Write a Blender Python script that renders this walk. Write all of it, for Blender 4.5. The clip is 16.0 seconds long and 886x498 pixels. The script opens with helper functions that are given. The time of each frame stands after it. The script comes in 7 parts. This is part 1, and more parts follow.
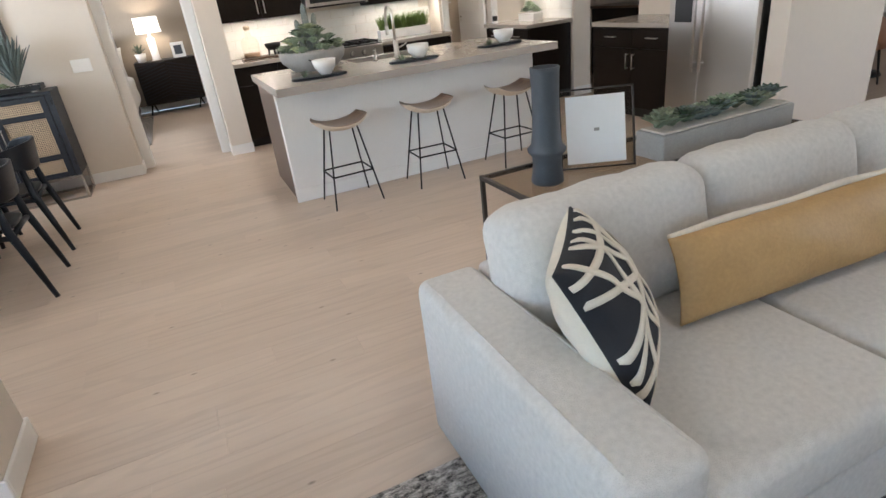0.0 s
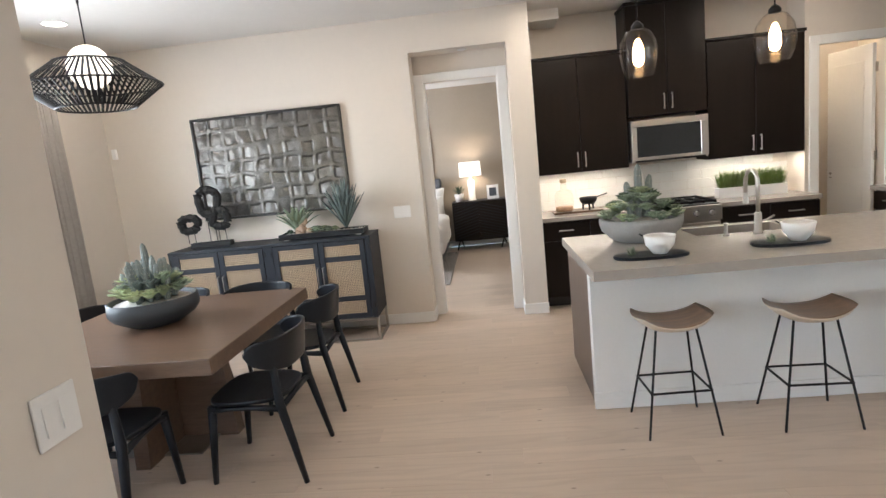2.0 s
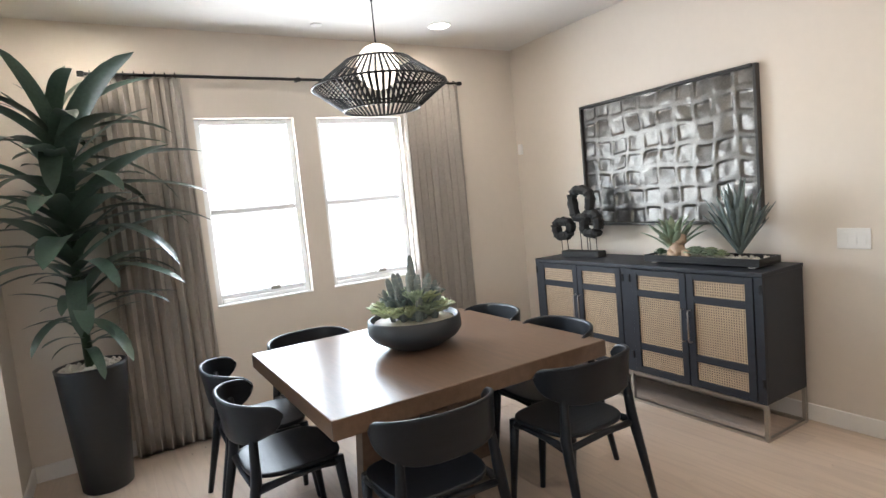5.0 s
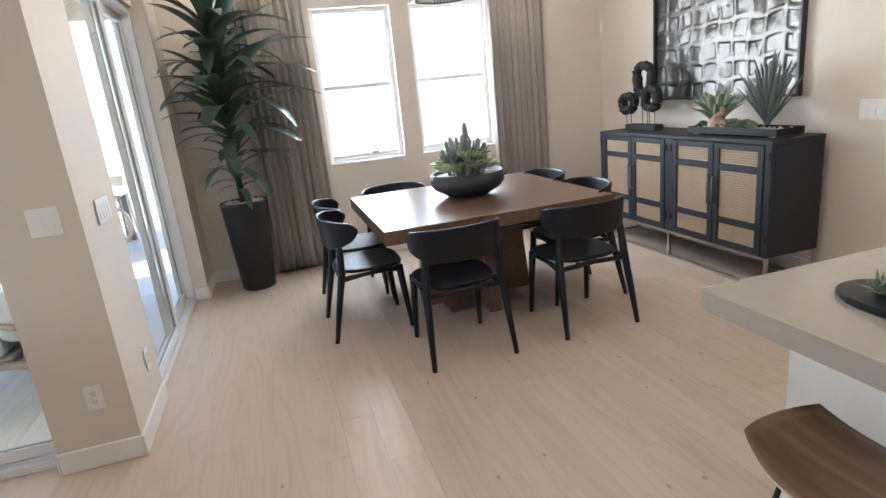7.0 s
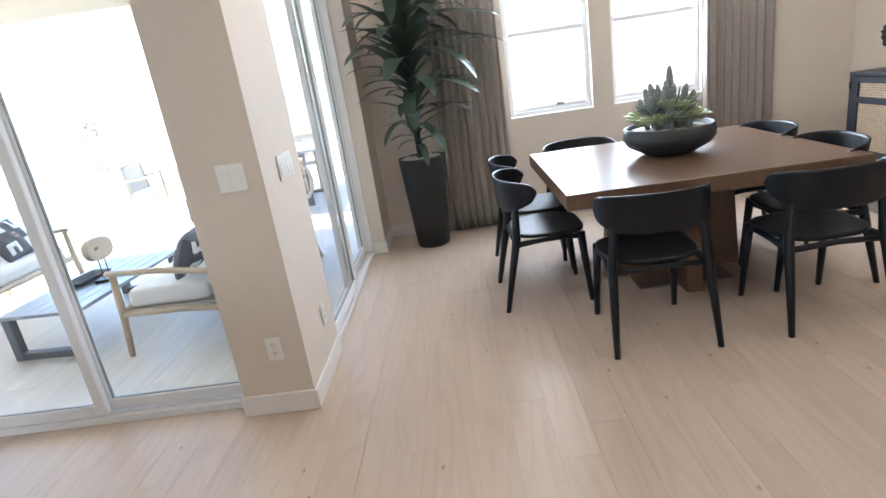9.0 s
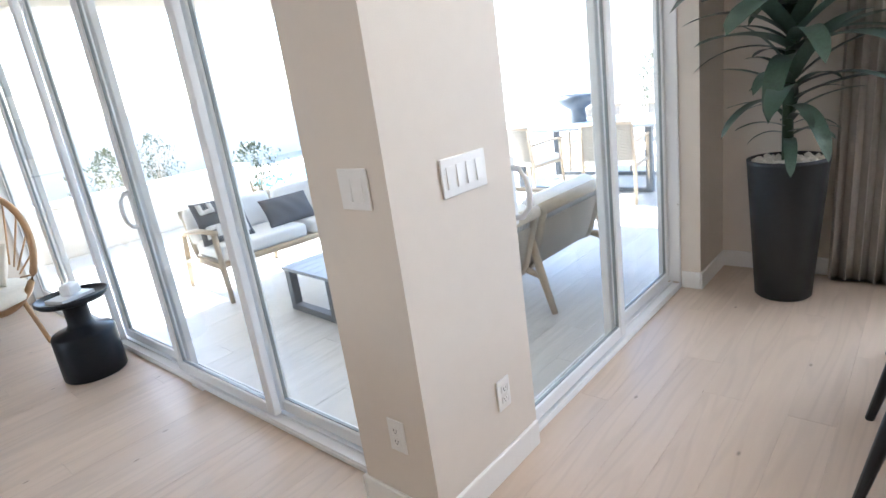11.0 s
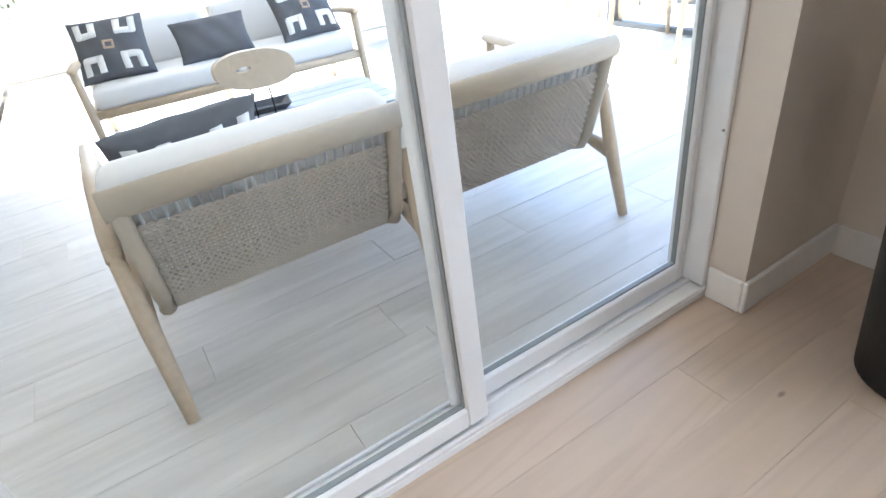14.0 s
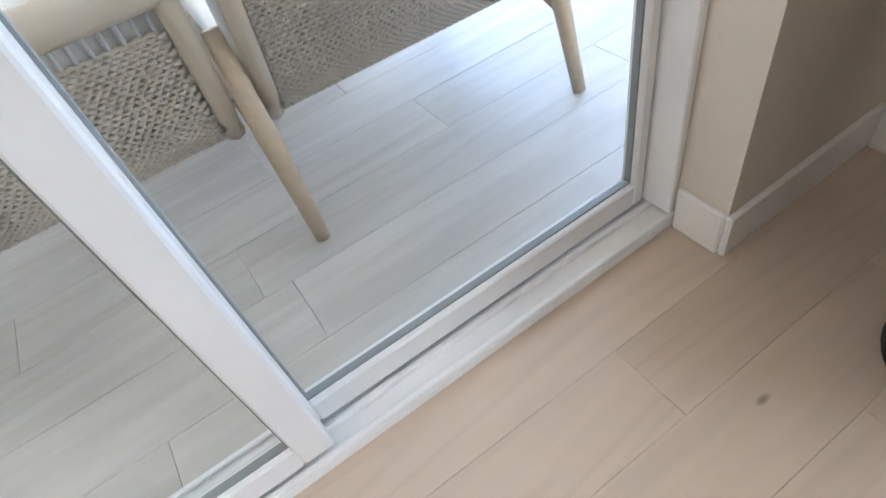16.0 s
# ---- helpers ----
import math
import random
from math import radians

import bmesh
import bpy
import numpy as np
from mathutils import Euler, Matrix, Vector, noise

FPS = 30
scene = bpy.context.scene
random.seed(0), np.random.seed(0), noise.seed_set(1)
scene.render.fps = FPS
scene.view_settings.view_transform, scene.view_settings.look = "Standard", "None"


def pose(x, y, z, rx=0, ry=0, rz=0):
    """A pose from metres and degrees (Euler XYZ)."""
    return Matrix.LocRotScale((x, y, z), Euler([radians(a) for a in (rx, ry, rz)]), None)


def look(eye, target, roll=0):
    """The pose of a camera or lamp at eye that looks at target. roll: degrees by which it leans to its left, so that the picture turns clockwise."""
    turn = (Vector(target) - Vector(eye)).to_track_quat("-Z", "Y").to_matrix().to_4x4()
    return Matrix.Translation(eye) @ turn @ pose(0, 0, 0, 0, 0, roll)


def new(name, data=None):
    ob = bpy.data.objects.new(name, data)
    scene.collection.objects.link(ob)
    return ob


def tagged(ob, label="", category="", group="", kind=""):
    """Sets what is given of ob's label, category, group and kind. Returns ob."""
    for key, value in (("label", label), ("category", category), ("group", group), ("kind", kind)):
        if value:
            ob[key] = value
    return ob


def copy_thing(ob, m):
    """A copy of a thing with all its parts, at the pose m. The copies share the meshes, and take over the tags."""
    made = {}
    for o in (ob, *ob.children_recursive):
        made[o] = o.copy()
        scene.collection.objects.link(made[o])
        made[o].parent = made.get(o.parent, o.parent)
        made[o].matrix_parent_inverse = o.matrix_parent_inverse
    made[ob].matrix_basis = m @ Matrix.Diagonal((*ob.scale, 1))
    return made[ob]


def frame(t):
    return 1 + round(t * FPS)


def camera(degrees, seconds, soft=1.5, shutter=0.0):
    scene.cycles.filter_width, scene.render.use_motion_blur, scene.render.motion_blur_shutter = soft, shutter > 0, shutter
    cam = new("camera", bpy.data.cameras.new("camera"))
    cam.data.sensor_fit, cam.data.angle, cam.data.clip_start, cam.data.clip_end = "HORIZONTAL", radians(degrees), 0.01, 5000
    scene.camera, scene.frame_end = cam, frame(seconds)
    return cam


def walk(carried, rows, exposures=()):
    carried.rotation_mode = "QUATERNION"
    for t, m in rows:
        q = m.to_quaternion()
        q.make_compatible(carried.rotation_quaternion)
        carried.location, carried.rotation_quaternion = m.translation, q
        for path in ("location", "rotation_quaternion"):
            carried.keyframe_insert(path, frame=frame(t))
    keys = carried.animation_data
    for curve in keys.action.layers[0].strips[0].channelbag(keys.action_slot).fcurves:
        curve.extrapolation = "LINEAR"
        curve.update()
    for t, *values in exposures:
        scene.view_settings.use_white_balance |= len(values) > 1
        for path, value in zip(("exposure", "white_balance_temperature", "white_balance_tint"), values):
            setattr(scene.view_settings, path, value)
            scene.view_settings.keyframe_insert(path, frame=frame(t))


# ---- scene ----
cam = camera(76.7, 16.0)
PATH = [
    (0, (0.17, 0.031, 1.432), (0.858, 1.707, 0.584), -6.9),
    (0.5, (0.104, 0.145, 1.483), (0.476, 1.933, 0.668), -6.1),
    (1, (0.183, 0.391, 1.537), (0.313, 2.281, 0.895), -6.5),
    (1.5, (0.215, 0.694, 1.54), (0.142, 2.64, 1.086), -6.4),
    (2, (0.234, 1.121, 1.581), (0.056, 3.088, 1.266), -5.8),
    (2.5, (0.24, 1.543, 1.562), (-0.165, 3.489, 1.332), -5.7),
    (3, (0.28, 1.944, 1.545), (-0.551, 3.753, 1.357), -5.9),
    (3.5, (0.29, 2.367, 1.566), (-0.823, 4.02, 1.398), -5.7),
    (4, (0.387, 2.689, 1.571), (-0.991, 4.132, 1.442), -5.7),
    (6.5, (1.705, 3.059, 1.498), (-0.152, 3.653, 1.053), -5.8),
    (7, (1.882, 3.091, 1.469), (0.026, 3.612, 0.934), -6.0),
    (7.5, (2.069, 3.146, 1.45), (0.2, 3.579, 0.886), -6.2),
    (8, (2.11, 3.212, 1.463), (0.231, 3.524, 0.852), -6.7),
    (8.5, (1.909, 3.159, 1.438), (0.018, 3.292, 0.803), -7.7),
    (9, (1.567, 3.121, 1.437), (-0.335, 3.013, 0.825), -8.6),
    (9.5, (1.269, 3.125, 1.454), (-0.601, 2.703, 0.883), -8.6),
    (10, (0.947, 3.229, 1.495), (-0.813, 2.423, 0.991), -9.2),
    (10.2, (0.811, 3.287, 1.477), (-0.884, 2.339, 0.998), -9.6),
    (12.5, (-0.74, 3.399, 1.244), (-1.738, 1.852, 0.463), -6.6),
    (13, (-1.082, 3.286, 1.223), (-1.991, 1.753, 0.316), -7.2),
    (13.5, (-1.449, 3.136, 1.18), (-2.305, 1.621, 0.194), -7.8),
    (14, (-1.737, 3.041, 1.106), (-2.541, 1.554, 0.036), -8.4),
    (14.5, (-1.998, 2.899, 1.025), (-2.754, 1.474, -0.157), -9.3),
    (15, (-2.155, 2.813, 0.942), (-2.832, 1.46, -0.365), -12.1),
    (15.5, (-2.254, 2.793, 0.888), (-2.822, 1.491, -0.520), -14.8),
    (16, (-2.297, 2.765, 0.911), (-2.810, 1.514, -0.563), -15.9),
]
walk(cam, [(t, look(eye, target, roll)) for t, eye, target, roll in PATH],
     exposures=[(0, 2.6, 5960, 10), (4.2, 2.55, 6150, 10), (8, 2.63, 5880, 10), (10.2, 2.84, 5760, 10), (12.3, 2.64, 5550, 10), (14, 2.85, 5820, 10), (16, 2.85, 5960, 10)])

# ---- world, sun, light ----
SUN_EL, SUN_AZ = radians(41), radians(180)
world = bpy.data.worlds.new("world")
scene.world = world
world.use_nodes = True
wn = world.node_tree.nodes
sky = wn.new("ShaderNodeTexSky")
sky.sky_type = "NISHITA"
sky.sun_disc = False
sky.sun_elevation, sky.sun_rotation = SUN_EL, SUN_AZ
world.node_tree.links.new(sky.outputs[0], wn["Background"].inputs[0])
wn["Background"].inputs[1].default_value = 0.15
sun = new("sun", bpy.data.lights.new("sun", "SUN"))
sun.data.energy, sun.data.angle, sun.data.color = 5.0, radians(0.6), (1.0, 0.95, 0.88)
sun_dir = Vector((math.sin(SUN_AZ) * math.cos(SUN_EL), math.cos(SUN_AZ) * math.cos(SUN_EL), math.sin(SUN_EL)))
sun.matrix_world = look(sun_dir * 30, (0, 0, 0))


def lamp(name, m, kind, energy, color=(1, 0.8, 0.6), size=0.1, size_y=None, spread=None):
    ob = new(name, bpy.data.lights.new(name, kind))
    ob.matrix_world = m
    d = ob.data
    d.energy, d.color = energy, color
    if kind == "AREA":
        d.size = size
        if size_y:
            d.shape, d.size_y = "RECTANGLE", size_y
        else:
            d.shape = "DISK"
        if spread:
            d.spread = spread
    else:
        d.shadow_soft_size = size
    return ob


# daylight in the two west windows
for wy in (3.96, 4.87):
    lamp("window_daylight", look((-3.68, wy, 1.6), (0, wy, 1.3)), "AREA", 10, (0.92, 0.96, 1.0), 0.74, 1.36)
# recessed ceiling lamps
CANS = [(-2.95, 5.4), (-0.75, 5.4), (-2.95, 3.0), (-0.75, 3.0), (1.1, 6.1), (2.9, 6.1), (1.1, 3.1), (3.3, 3.1), (1.2, 0.2), (3.4, 0.2)]
for cx, cy in CANS:
    lamp("can_light", look((cx, cy, 2.88), (cx, cy, 0)), "AREA", 1.2 if cx < 0 or cy < 4 else 2.3, (1.0, 0.86, 0.70), 0.12)
# under-cabinet strips
lamp("strip_light", look((1.2, 7.0, 1.30), (1.2, 7.05, 0)), "AREA", 0.8, (1, 0.85, 0.68), 0.8, 0.05)
lamp("strip_light", look((2.88, 7.0, 1.30), (2.88, 7.05, 0)), "AREA", 0.8, (1, 0.85, 0.68), 0.8, 0.05)
lamp("strip_light", look((4.45, 6.35, 1.30), (4.5, 6.35, 0)), "AREA", 0.7, (1, 0.85, 0.68), 0.05, 0.7)
lamp("pantry_light", pose(3.8, 7.6, 2.8), "POINT", 2.5, (1, 0.82, 0.6), 0.08)
lamp("bedside_bulb", pose(-0.05, 10.86, 1.37), "POINT", 1.6, (1, 0.84, 0.66), 0.06)
# area lamp added out of view to brighten the bedroom; no window is built
lamp("bedroom_fill", look((-3.3, 9.3, 1.5), (0, 9.3, 1.2)), "AREA", 26, (0.95, 0.97, 1.0), 1.4, 1.4)
# area lamp added at an assumed, unseen east opening to brighten south-facing faces
lamp("east_fill_lamp", look((8.95, -1.7, 1.6), (3.0, 2.0, 1.2)), "AREA", 14, (0.95, 0.97, 1.0), 2.4, 1.3)
for px in (1.225, 2.03, 2.83):
    lamp("pendant_bulb", pose(px, 4.80, 2.08), "POINT", 0.7, (1, 0.78, 0.5), 0.03)
lamp("globe_bulb", pose(-2.0, 4.38, 2.33), "POINT", 2, (1, 0.82, 0.6), 0.12)


# ---- materials ----
def nodes_of(m):
    m.use_nodes = True
    return m.node_tree.nodes, m.node_tree.links, m.node_tree.nodes["Principled BSDF"]


def mat(name, base, rough=0.5, metal=0.0, var=0.08, scale=6.0, bump=0.0, bscale=150.0, stretch=(1, 1, 1), coat=0.0, emit=0.0, rnd=0.0, rvar=0.08, spec=0.5):
    m = bpy.data.materials.new(name)
    nd, lk, bs = nodes_of(m)
    tc = nd.new("ShaderNodeTexCoord")
    mp = nd.new("ShaderNodeMapping")
    mp.inputs["Scale"].default_value = stretch
    lk.new(tc.outputs["Object"], mp.inputs[0])
    n1 = nd.new("ShaderNodeTexNoise")
    n1.inputs["Scale"].default_value, n1.inputs["Detail"].default_value = scale, 5
    n2 = nd.new("ShaderNodeTexNoise")
    n2.inputs["Scale"].default_value, n2.inputs["Detail"].default_value = scale * 9, 3
    for n in (n1, n2):
        lk.new(mp.outputs[0], n.inputs["Vector"])
    add = nd.new("ShaderNodeMath")
    add.operation = "ADD"
    lk.new(n1.outputs[0], add.inputs[0])
    lk.new(n2.outputs[0], add.inputs[1])
    rng = nd.new("ShaderNodeMapRange")
    rng.inputs["From Min"].default_value, rng.inputs["From Max"].default_value = 0.6, 1.4
    rng.inputs["To Min"].default_value, rng.inputs["To Max"].default_value = 1 - var, 1 + var
    lk.new(add.outputs[0], rng.inputs[0])
    val = rng.outputs[0]
    if rnd:
        oi = nd.new("ShaderNodeObjectInfo")
        r2 = nd.new("ShaderNodeMapRange")
        r2.inputs["To Min"].default_value, r2.inputs["To Max"].default_value = 1 - rnd, 1 + rnd
        lk.new(oi.outputs["Random"], r2.inputs[0])
        mu = nd.new("ShaderNodeMath")
        mu.operation = "MULTIPLY"
        lk.new(val, mu.inputs[0])
        lk.new(r2.outputs[0], mu.inputs[1])
        val = mu.outputs[0]
    hs = nd.new("ShaderNodeHueSaturation")
    hs.inputs["Color"].default_value = (*base, 1)
    lk.new(val, hs.inputs["Value"])
    lk.new(hs.outputs[0], bs.inputs["Base Color"])
    rr = nd.new("ShaderNodeMapRange")
    rr.inputs["To Min"].default_value, rr.inputs["To Max"].default_value = max(0.02, rough - rvar), min(1, rough + rvar)
    lk.new(n1.outputs[0], rr.inputs[0])
    lk.new(rr.outputs[0], bs.inputs["Roughness"])
    bs.inputs["Metallic"].default_value = metal
    bs.inputs["Coat Weight"].default_value = coat
    bs.inputs["Specular IOR Level"].default_value = spec
    if bump:
        n3 = nd.new("ShaderNodeTexNoise")
        n3.inputs["Scale"].default_value, n3.inputs["Detail"].default_value = bscale, 3
        lk.new(mp.outputs[0], n3.inputs["Vector"])
        bp = nd.new("ShaderNodeBump")
        bp.inputs["Strength"].default_value, bp.inputs["Distance"].default_value = bump, 0.004
        lk.new(n3.outputs[0], bp.inputs["Height"])
        lk.new(bp.outputs[0], bs.inputs["Normal"])
    if emit:
        bs.inputs["Emission Color"].default_value = (*base, 1)
        bs.inputs["Emission Strength"].default_value = emit
    return m


def plank_mat(name, light, dark, rough, rnd=0.1, knots=True, bump=0.12, figure=0.0):
    """Wood boards along x: grain streaks, cathedral figure, small knots, board-to-board change."""
    m = bpy.data.materials.new(name)
    nd, lk, bs = nodes_of(m)
    tc = nd.new("ShaderNodeTexCoord")
    oi = nd.new("ShaderNodeObjectInfo")
    off = nd.new("ShaderNodeVectorMath")
    off.operation = "MULTIPLY_ADD"
    off.inputs[1].default_value = (37, 23, 11)
    lk.new(oi.outputs["Random"], off.inputs[0])
    lk.new(tc.outputs["Object"], off.inputs[2])
    mp = nd.new("ShaderNodeMapping")
    mp.inputs["Scale"].default_value = (0.9, 9, 9)
    lk.new(off.outputs[0], mp.inputs[0])
    n1 = nd.new("ShaderNodeTexNoise")
    n1.inputs["Scale"].default_value, n1.inputs["Detail"].default_value, n1.inputs["Distortion"].default_value = 1.6, 6, 1.2
    lk.new(mp.outputs[0], n1.inputs["Vector"])
    mp2 = nd.new("ShaderNodeMapping")
    mp2.inputs["Scale"].default_value = (3, 90, 90)
    lk.new(off.outputs[0], mp2.inputs[0])
    n2 = nd.new("ShaderNodeTexNoise")
    n2.inputs["Scale"].default_value, n2.inputs["Detail"].default_value = 2.0, 4
    lk.new(mp2.outputs[0], n2.inputs["Vector"])
    mixf = nd.new("ShaderNodeMath")
    mixf.operation = "MULTIPLY_ADD"
    mixf.inputs[1].default_value = 0.2
    lk.new(n2.outputs[0], mixf.inputs[0])
    lk.new(n1.outputs[0], mixf.inputs[2])
    ramp = nd.new("ShaderNodeValToRGB")
    ramp.color_ramp.elements[0].position, ramp.color_ramp.elements[0].color = 0.32, (*dark, 1)
    ramp.color_ramp.elements[1].position, ramp.color_ramp.elements[1].color = 0.82, (*light, 1)
    lk.new(mixf.outputs[0], ramp.inputs[0])
    col = ramp.outputs[0]
    if knots:
        mp3 = nd.new("ShaderNodeMapping")
        mp3.inputs["Scale"].default_value = (1.1, 2.4, 2.4)
        lk.new(off.outputs[0], mp3.inputs[0])
        vo = nd.new("ShaderNodeTexVoronoi")
        vo.voronoi_dimensions = "2D"
        vo.inputs["Scale"].default_value = 1.1
        lk.new(mp3.outputs[0], vo.inputs["Vector"])
        kr = nd.new("ShaderNodeMapRange")
        kr.inputs["From Min"].default_value, kr.inputs["From Max"].default_value = 0.006, 0.022
        kr.inputs["To Min"].default_value, kr.inputs["To Max"].default_value = 0.5, 1.0
        lk.new(vo.outputs["Distance"], kr.inputs[0])
        km = nd.new("ShaderNodeMix")
        km.data_type, km.blend_type = "RGBA", "MULTIPLY"
        km.inputs["Factor"].default_value = 1
        lk.new(col, km.inputs["A"])
        lk.new(kr.outputs[0], km.inputs["B"])
        col = km.outputs["Result"]
    if figure:
        # flat-sawn figure: nested growth-ring lines drawn out along the board
        mp4 = nd.new("ShaderNodeMapping")
        mp4.inputs["Scale"].default_value = (0.55, 5.5, 5.5)
        lk.new(off.outputs[0], mp4.inputs[0])
        n4 = nd.new("ShaderNodeTexNoise")
        n4.inputs["Scale"].default_value, n4.inputs["Detail"].default_value = 1.0, 1.5
        lk.new(mp4.outputs[0], n4.inputs["Vector"])
        ph = nd.new("ShaderNodeMath")
        ph.operation = "MULTIPLY"
        ph.inputs[1].default_value = 60
        lk.new(n4.outputs[0], ph.inputs[0])
        sn_ = nd.new("ShaderNodeMath")
        sn_.operation = "SINE"
        lk.new(ph.outputs[0], sn_.inputs[0])
        fr_ = nd.new("ShaderNodeMapRange")
        fr_.inputs["From Min"].default_value, fr_.inputs["From Max"].default_value = 0.2, 1.0
        fr_.inputs["To Min"].default_value, fr_.inputs["To Max"].default_value = 1.0, 1 - figure
        lk.new(sn_.outputs[0], fr_.inputs[0])
        fm = nd.new("ShaderNodeMix")
        fm.data_type, fm.blend_type = "RGBA", "MULTIPLY"
        fm.inputs["Factor"].default_value = 1
        lk.new(col, fm.inputs["A"])
        lk.new(fr_.outputs[0], fm.inputs["B"])
        col = fm.outputs["Result"]
    r2 = nd.new("ShaderNodeMapRange")
    r2.inputs["To Min"].default_value, r2.inputs["To Max"].default_value = 1 - rnd, 1 + rnd
    lk.new(oi.outputs["Random"], r2.inputs[0])
    hs = nd.new("ShaderNodeHueSaturation")
    lk.new(col, hs.inputs["Color"])
    lk.new(r2.outputs[0], hs.inputs["Value"])
    lk.new(hs.outputs[0], bs.inputs["Base Color"])
    rr = nd.new("ShaderNodeMapRange")
    rr.inputs["To Min"].default_value, rr.inputs["To Max"].default_value = rough - 0.08, rough + 0.1
    lk.new(n1.outputs[0], rr.inputs[0])
    lk.new(rr.outputs[0], bs.inputs["Roughness"])
    bp = nd.new("ShaderNodeBump")
    bp.inputs["Strength"].default_value, bp.inputs["Distance"].default_value = bump, 0.002
    lk.new(n2.outputs[0], bp.inputs["Height"])
    lk.new(bp.outputs[0], bs.inputs["Normal"])
    return m


def glass_mat(name, tint=(0.96, 0.98, 0.97), rough=0.0, thin=True):
    m = bpy.data.materials.new(name)
    nd, lk, bs = nodes_of(m)
    nd.remove(bs)
    out = nd["Material Output"]
    tr = nd.new("ShaderNodeBsdfTransparent")
    tr.inputs[0].default_value = (*tint, 1)
    gl = nd.new("ShaderNodeBsdfGlossy")
    gl.inputs["Roughness"].default_value = 0.02
    lw = nd.new("ShaderNodeLayerWeight")
    lw.inputs[0].default_value = 0.5
    pw = nd.new("ShaderNodeMath")
    pw.operation = "POWER"
    pw.inputs[1].default_value = 4.0
    ad = nd.new("ShaderNodeMath")
    ad.operation = "MULTIPLY_ADD"
    ad.inputs[1].default_value, ad.inputs[2].default_value = 0.5, 0.02
    lk.new(lw.outputs["Facing"], pw.inputs[0])
    lk.new(pw.outputs[0], ad.inputs[0])
    mx = nd.new("ShaderNodeMixShader")
    lk.new(ad.outputs[0], mx.inputs[0])
    lk.new(tr.outputs[0], mx.inputs[1])
    lk.new(gl.outputs[0], mx.inputs[2])
    lk.new(mx.outputs[0], out.inputs[0])
    return m


def emit_mat(name, color, strength):
    m = bpy.data.materials.new(name)
    nd, lk, bs = nodes_of(m)
    bs.inputs["Base Color"].default_value = (*color, 1)
    bs.inputs["Emission Color"].default_value = (*color, 1)
    bs.inputs["Emission Strength"].default_value = strength
    return m


M_WALL = mat("wall_paint", (0.70, 0.635, 0.56), 0.75, var=0.02, scale=2, bump=0.12, bscale=260)
M_CEIL = mat("ceiling_paint", (0.74, 0.72, 0.69), 0.8, var=0.02, scale=2, bump=0.15, bscale=200)
M_TRIM = mat("white_trim", (0.82, 0.81, 0.79), 0.4, var=0.02)
M_TAUPE = mat("taupe_wall", (0.34, 0.285, 0.225), 0.8, var=0.03, scale=2, bump=0.1, bscale=260)
M_VINYL = mat("white_vinyl", (0.82, 0.83, 0.84), 0.5, var=0.01, rvar=0.02)
M_OAK = plank_mat("pale_oak", (0.58, 0.472, 0.378), (0.525, 0.42, 0.33), 0.38, 0.055, bump=0.07, figure=0.065)
M_TILE = plank_mat("wood_look_porcelain", (0.61, 0.585, 0.54), (0.47, 0.45, 0.405), 0.42, 0.04, knots=False, bump=0.05)
M_GLASS = glass_mat("pane_glass", (0.985, 0.995, 0.99))
M_SEAL = mat("grey_seal", (0.26, 0.29, 0.30), 0.5)
M_BLACKWOOD = mat("black_wood", (0.008, 0.010, 0.014), 0.36, var=0.25, scale=5, stretch=(1, 12, 12), bump=0.05, bscale=60, spec=0.3)
M_WALNUT = mat("walnut", (0.142, 0.088, 0.058), 0.30, var=0.3, scale=2.2, stretch=(1, 14, 14), bump=0.015, bscale=40, rvar=0.03)
M_CHAR = mat("charcoal_paint", (0.022, 0.025, 0.032), 0.5, var=0.2, scale=4, stretch=(1, 8, 8), bump=0.05, bscale=90, spec=0.35)
M_CANE = mat("cane", (0.50, 0.375, 0.245), 0.6, var=0.18, scale=25, bump=0.1)
# dark brown holds the shade behind the open cane
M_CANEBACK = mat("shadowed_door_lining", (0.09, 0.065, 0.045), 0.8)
M_STEEL = mat("dull_nickel", (0.42, 0.39, 0.35), 0.35, 1.0, var=0.08)
M_CHROME = mat("brushed_steel", (0.62, 0.60, 0.57), 0.30, 1.0, var=0.02, stretch=(1, 1, 30), rvar=0.02)
M_BLACKMETAL = mat("black_metal", (0.02, 0.02, 0.021), 0.42, 0.6, var=0.15)
M_ESPRESSO = mat("espresso_wood", (0.012, 0.008, 0.006), 0.42, var=0.25, scale=3, stretch=(6, 6, 1), bump=0.04, bscale=80, spec=0.22)
M_QUARTZ = mat("greige_quartz", (0.40, 0.365, 0.33), 0.16, var=0.05, scale=30)
M_PANEL = mat("white_panel_paint", (0.80, 0.79, 0.77), 0.55, var=0.02)
M_ENDWOOD = mat("taupe_end_panel", (0.17, 0.125, 0.10), 0.5, var=0.15, stretch=(5, 5, 1))
M_SPLASH = mat("white_tile", (0.80, 0.79, 0.76), 0.22, var=0.03, scale=3)
M_CERAMIC = mat("white_ceramic", (0.82, 0.81, 0.79), 0.3, var=0.02)
M_CURTAIN = mat("grey_linen", (0.43, 0.395, 0.355), 0.9, var=0.12, scale=40, bump=0.3, bscale=500)
M_SOFA = mat("pale_linen", (0.65, 0.63, 0.60), 0.95, var=0.14, scale=55, bump=0.7, bscale=330)
M_MUSTARD = mat("mustard_leather", (0.47, 0.30, 0.125), 0.55, var=0.12, scale=9, bump=0.25, bscale=120)
M_PILLOWBLACK = mat("black_cloth", (0.018, 0.019, 0.024), 0.9, var=0.2, scale=30, bump=0.3, bscale=400)
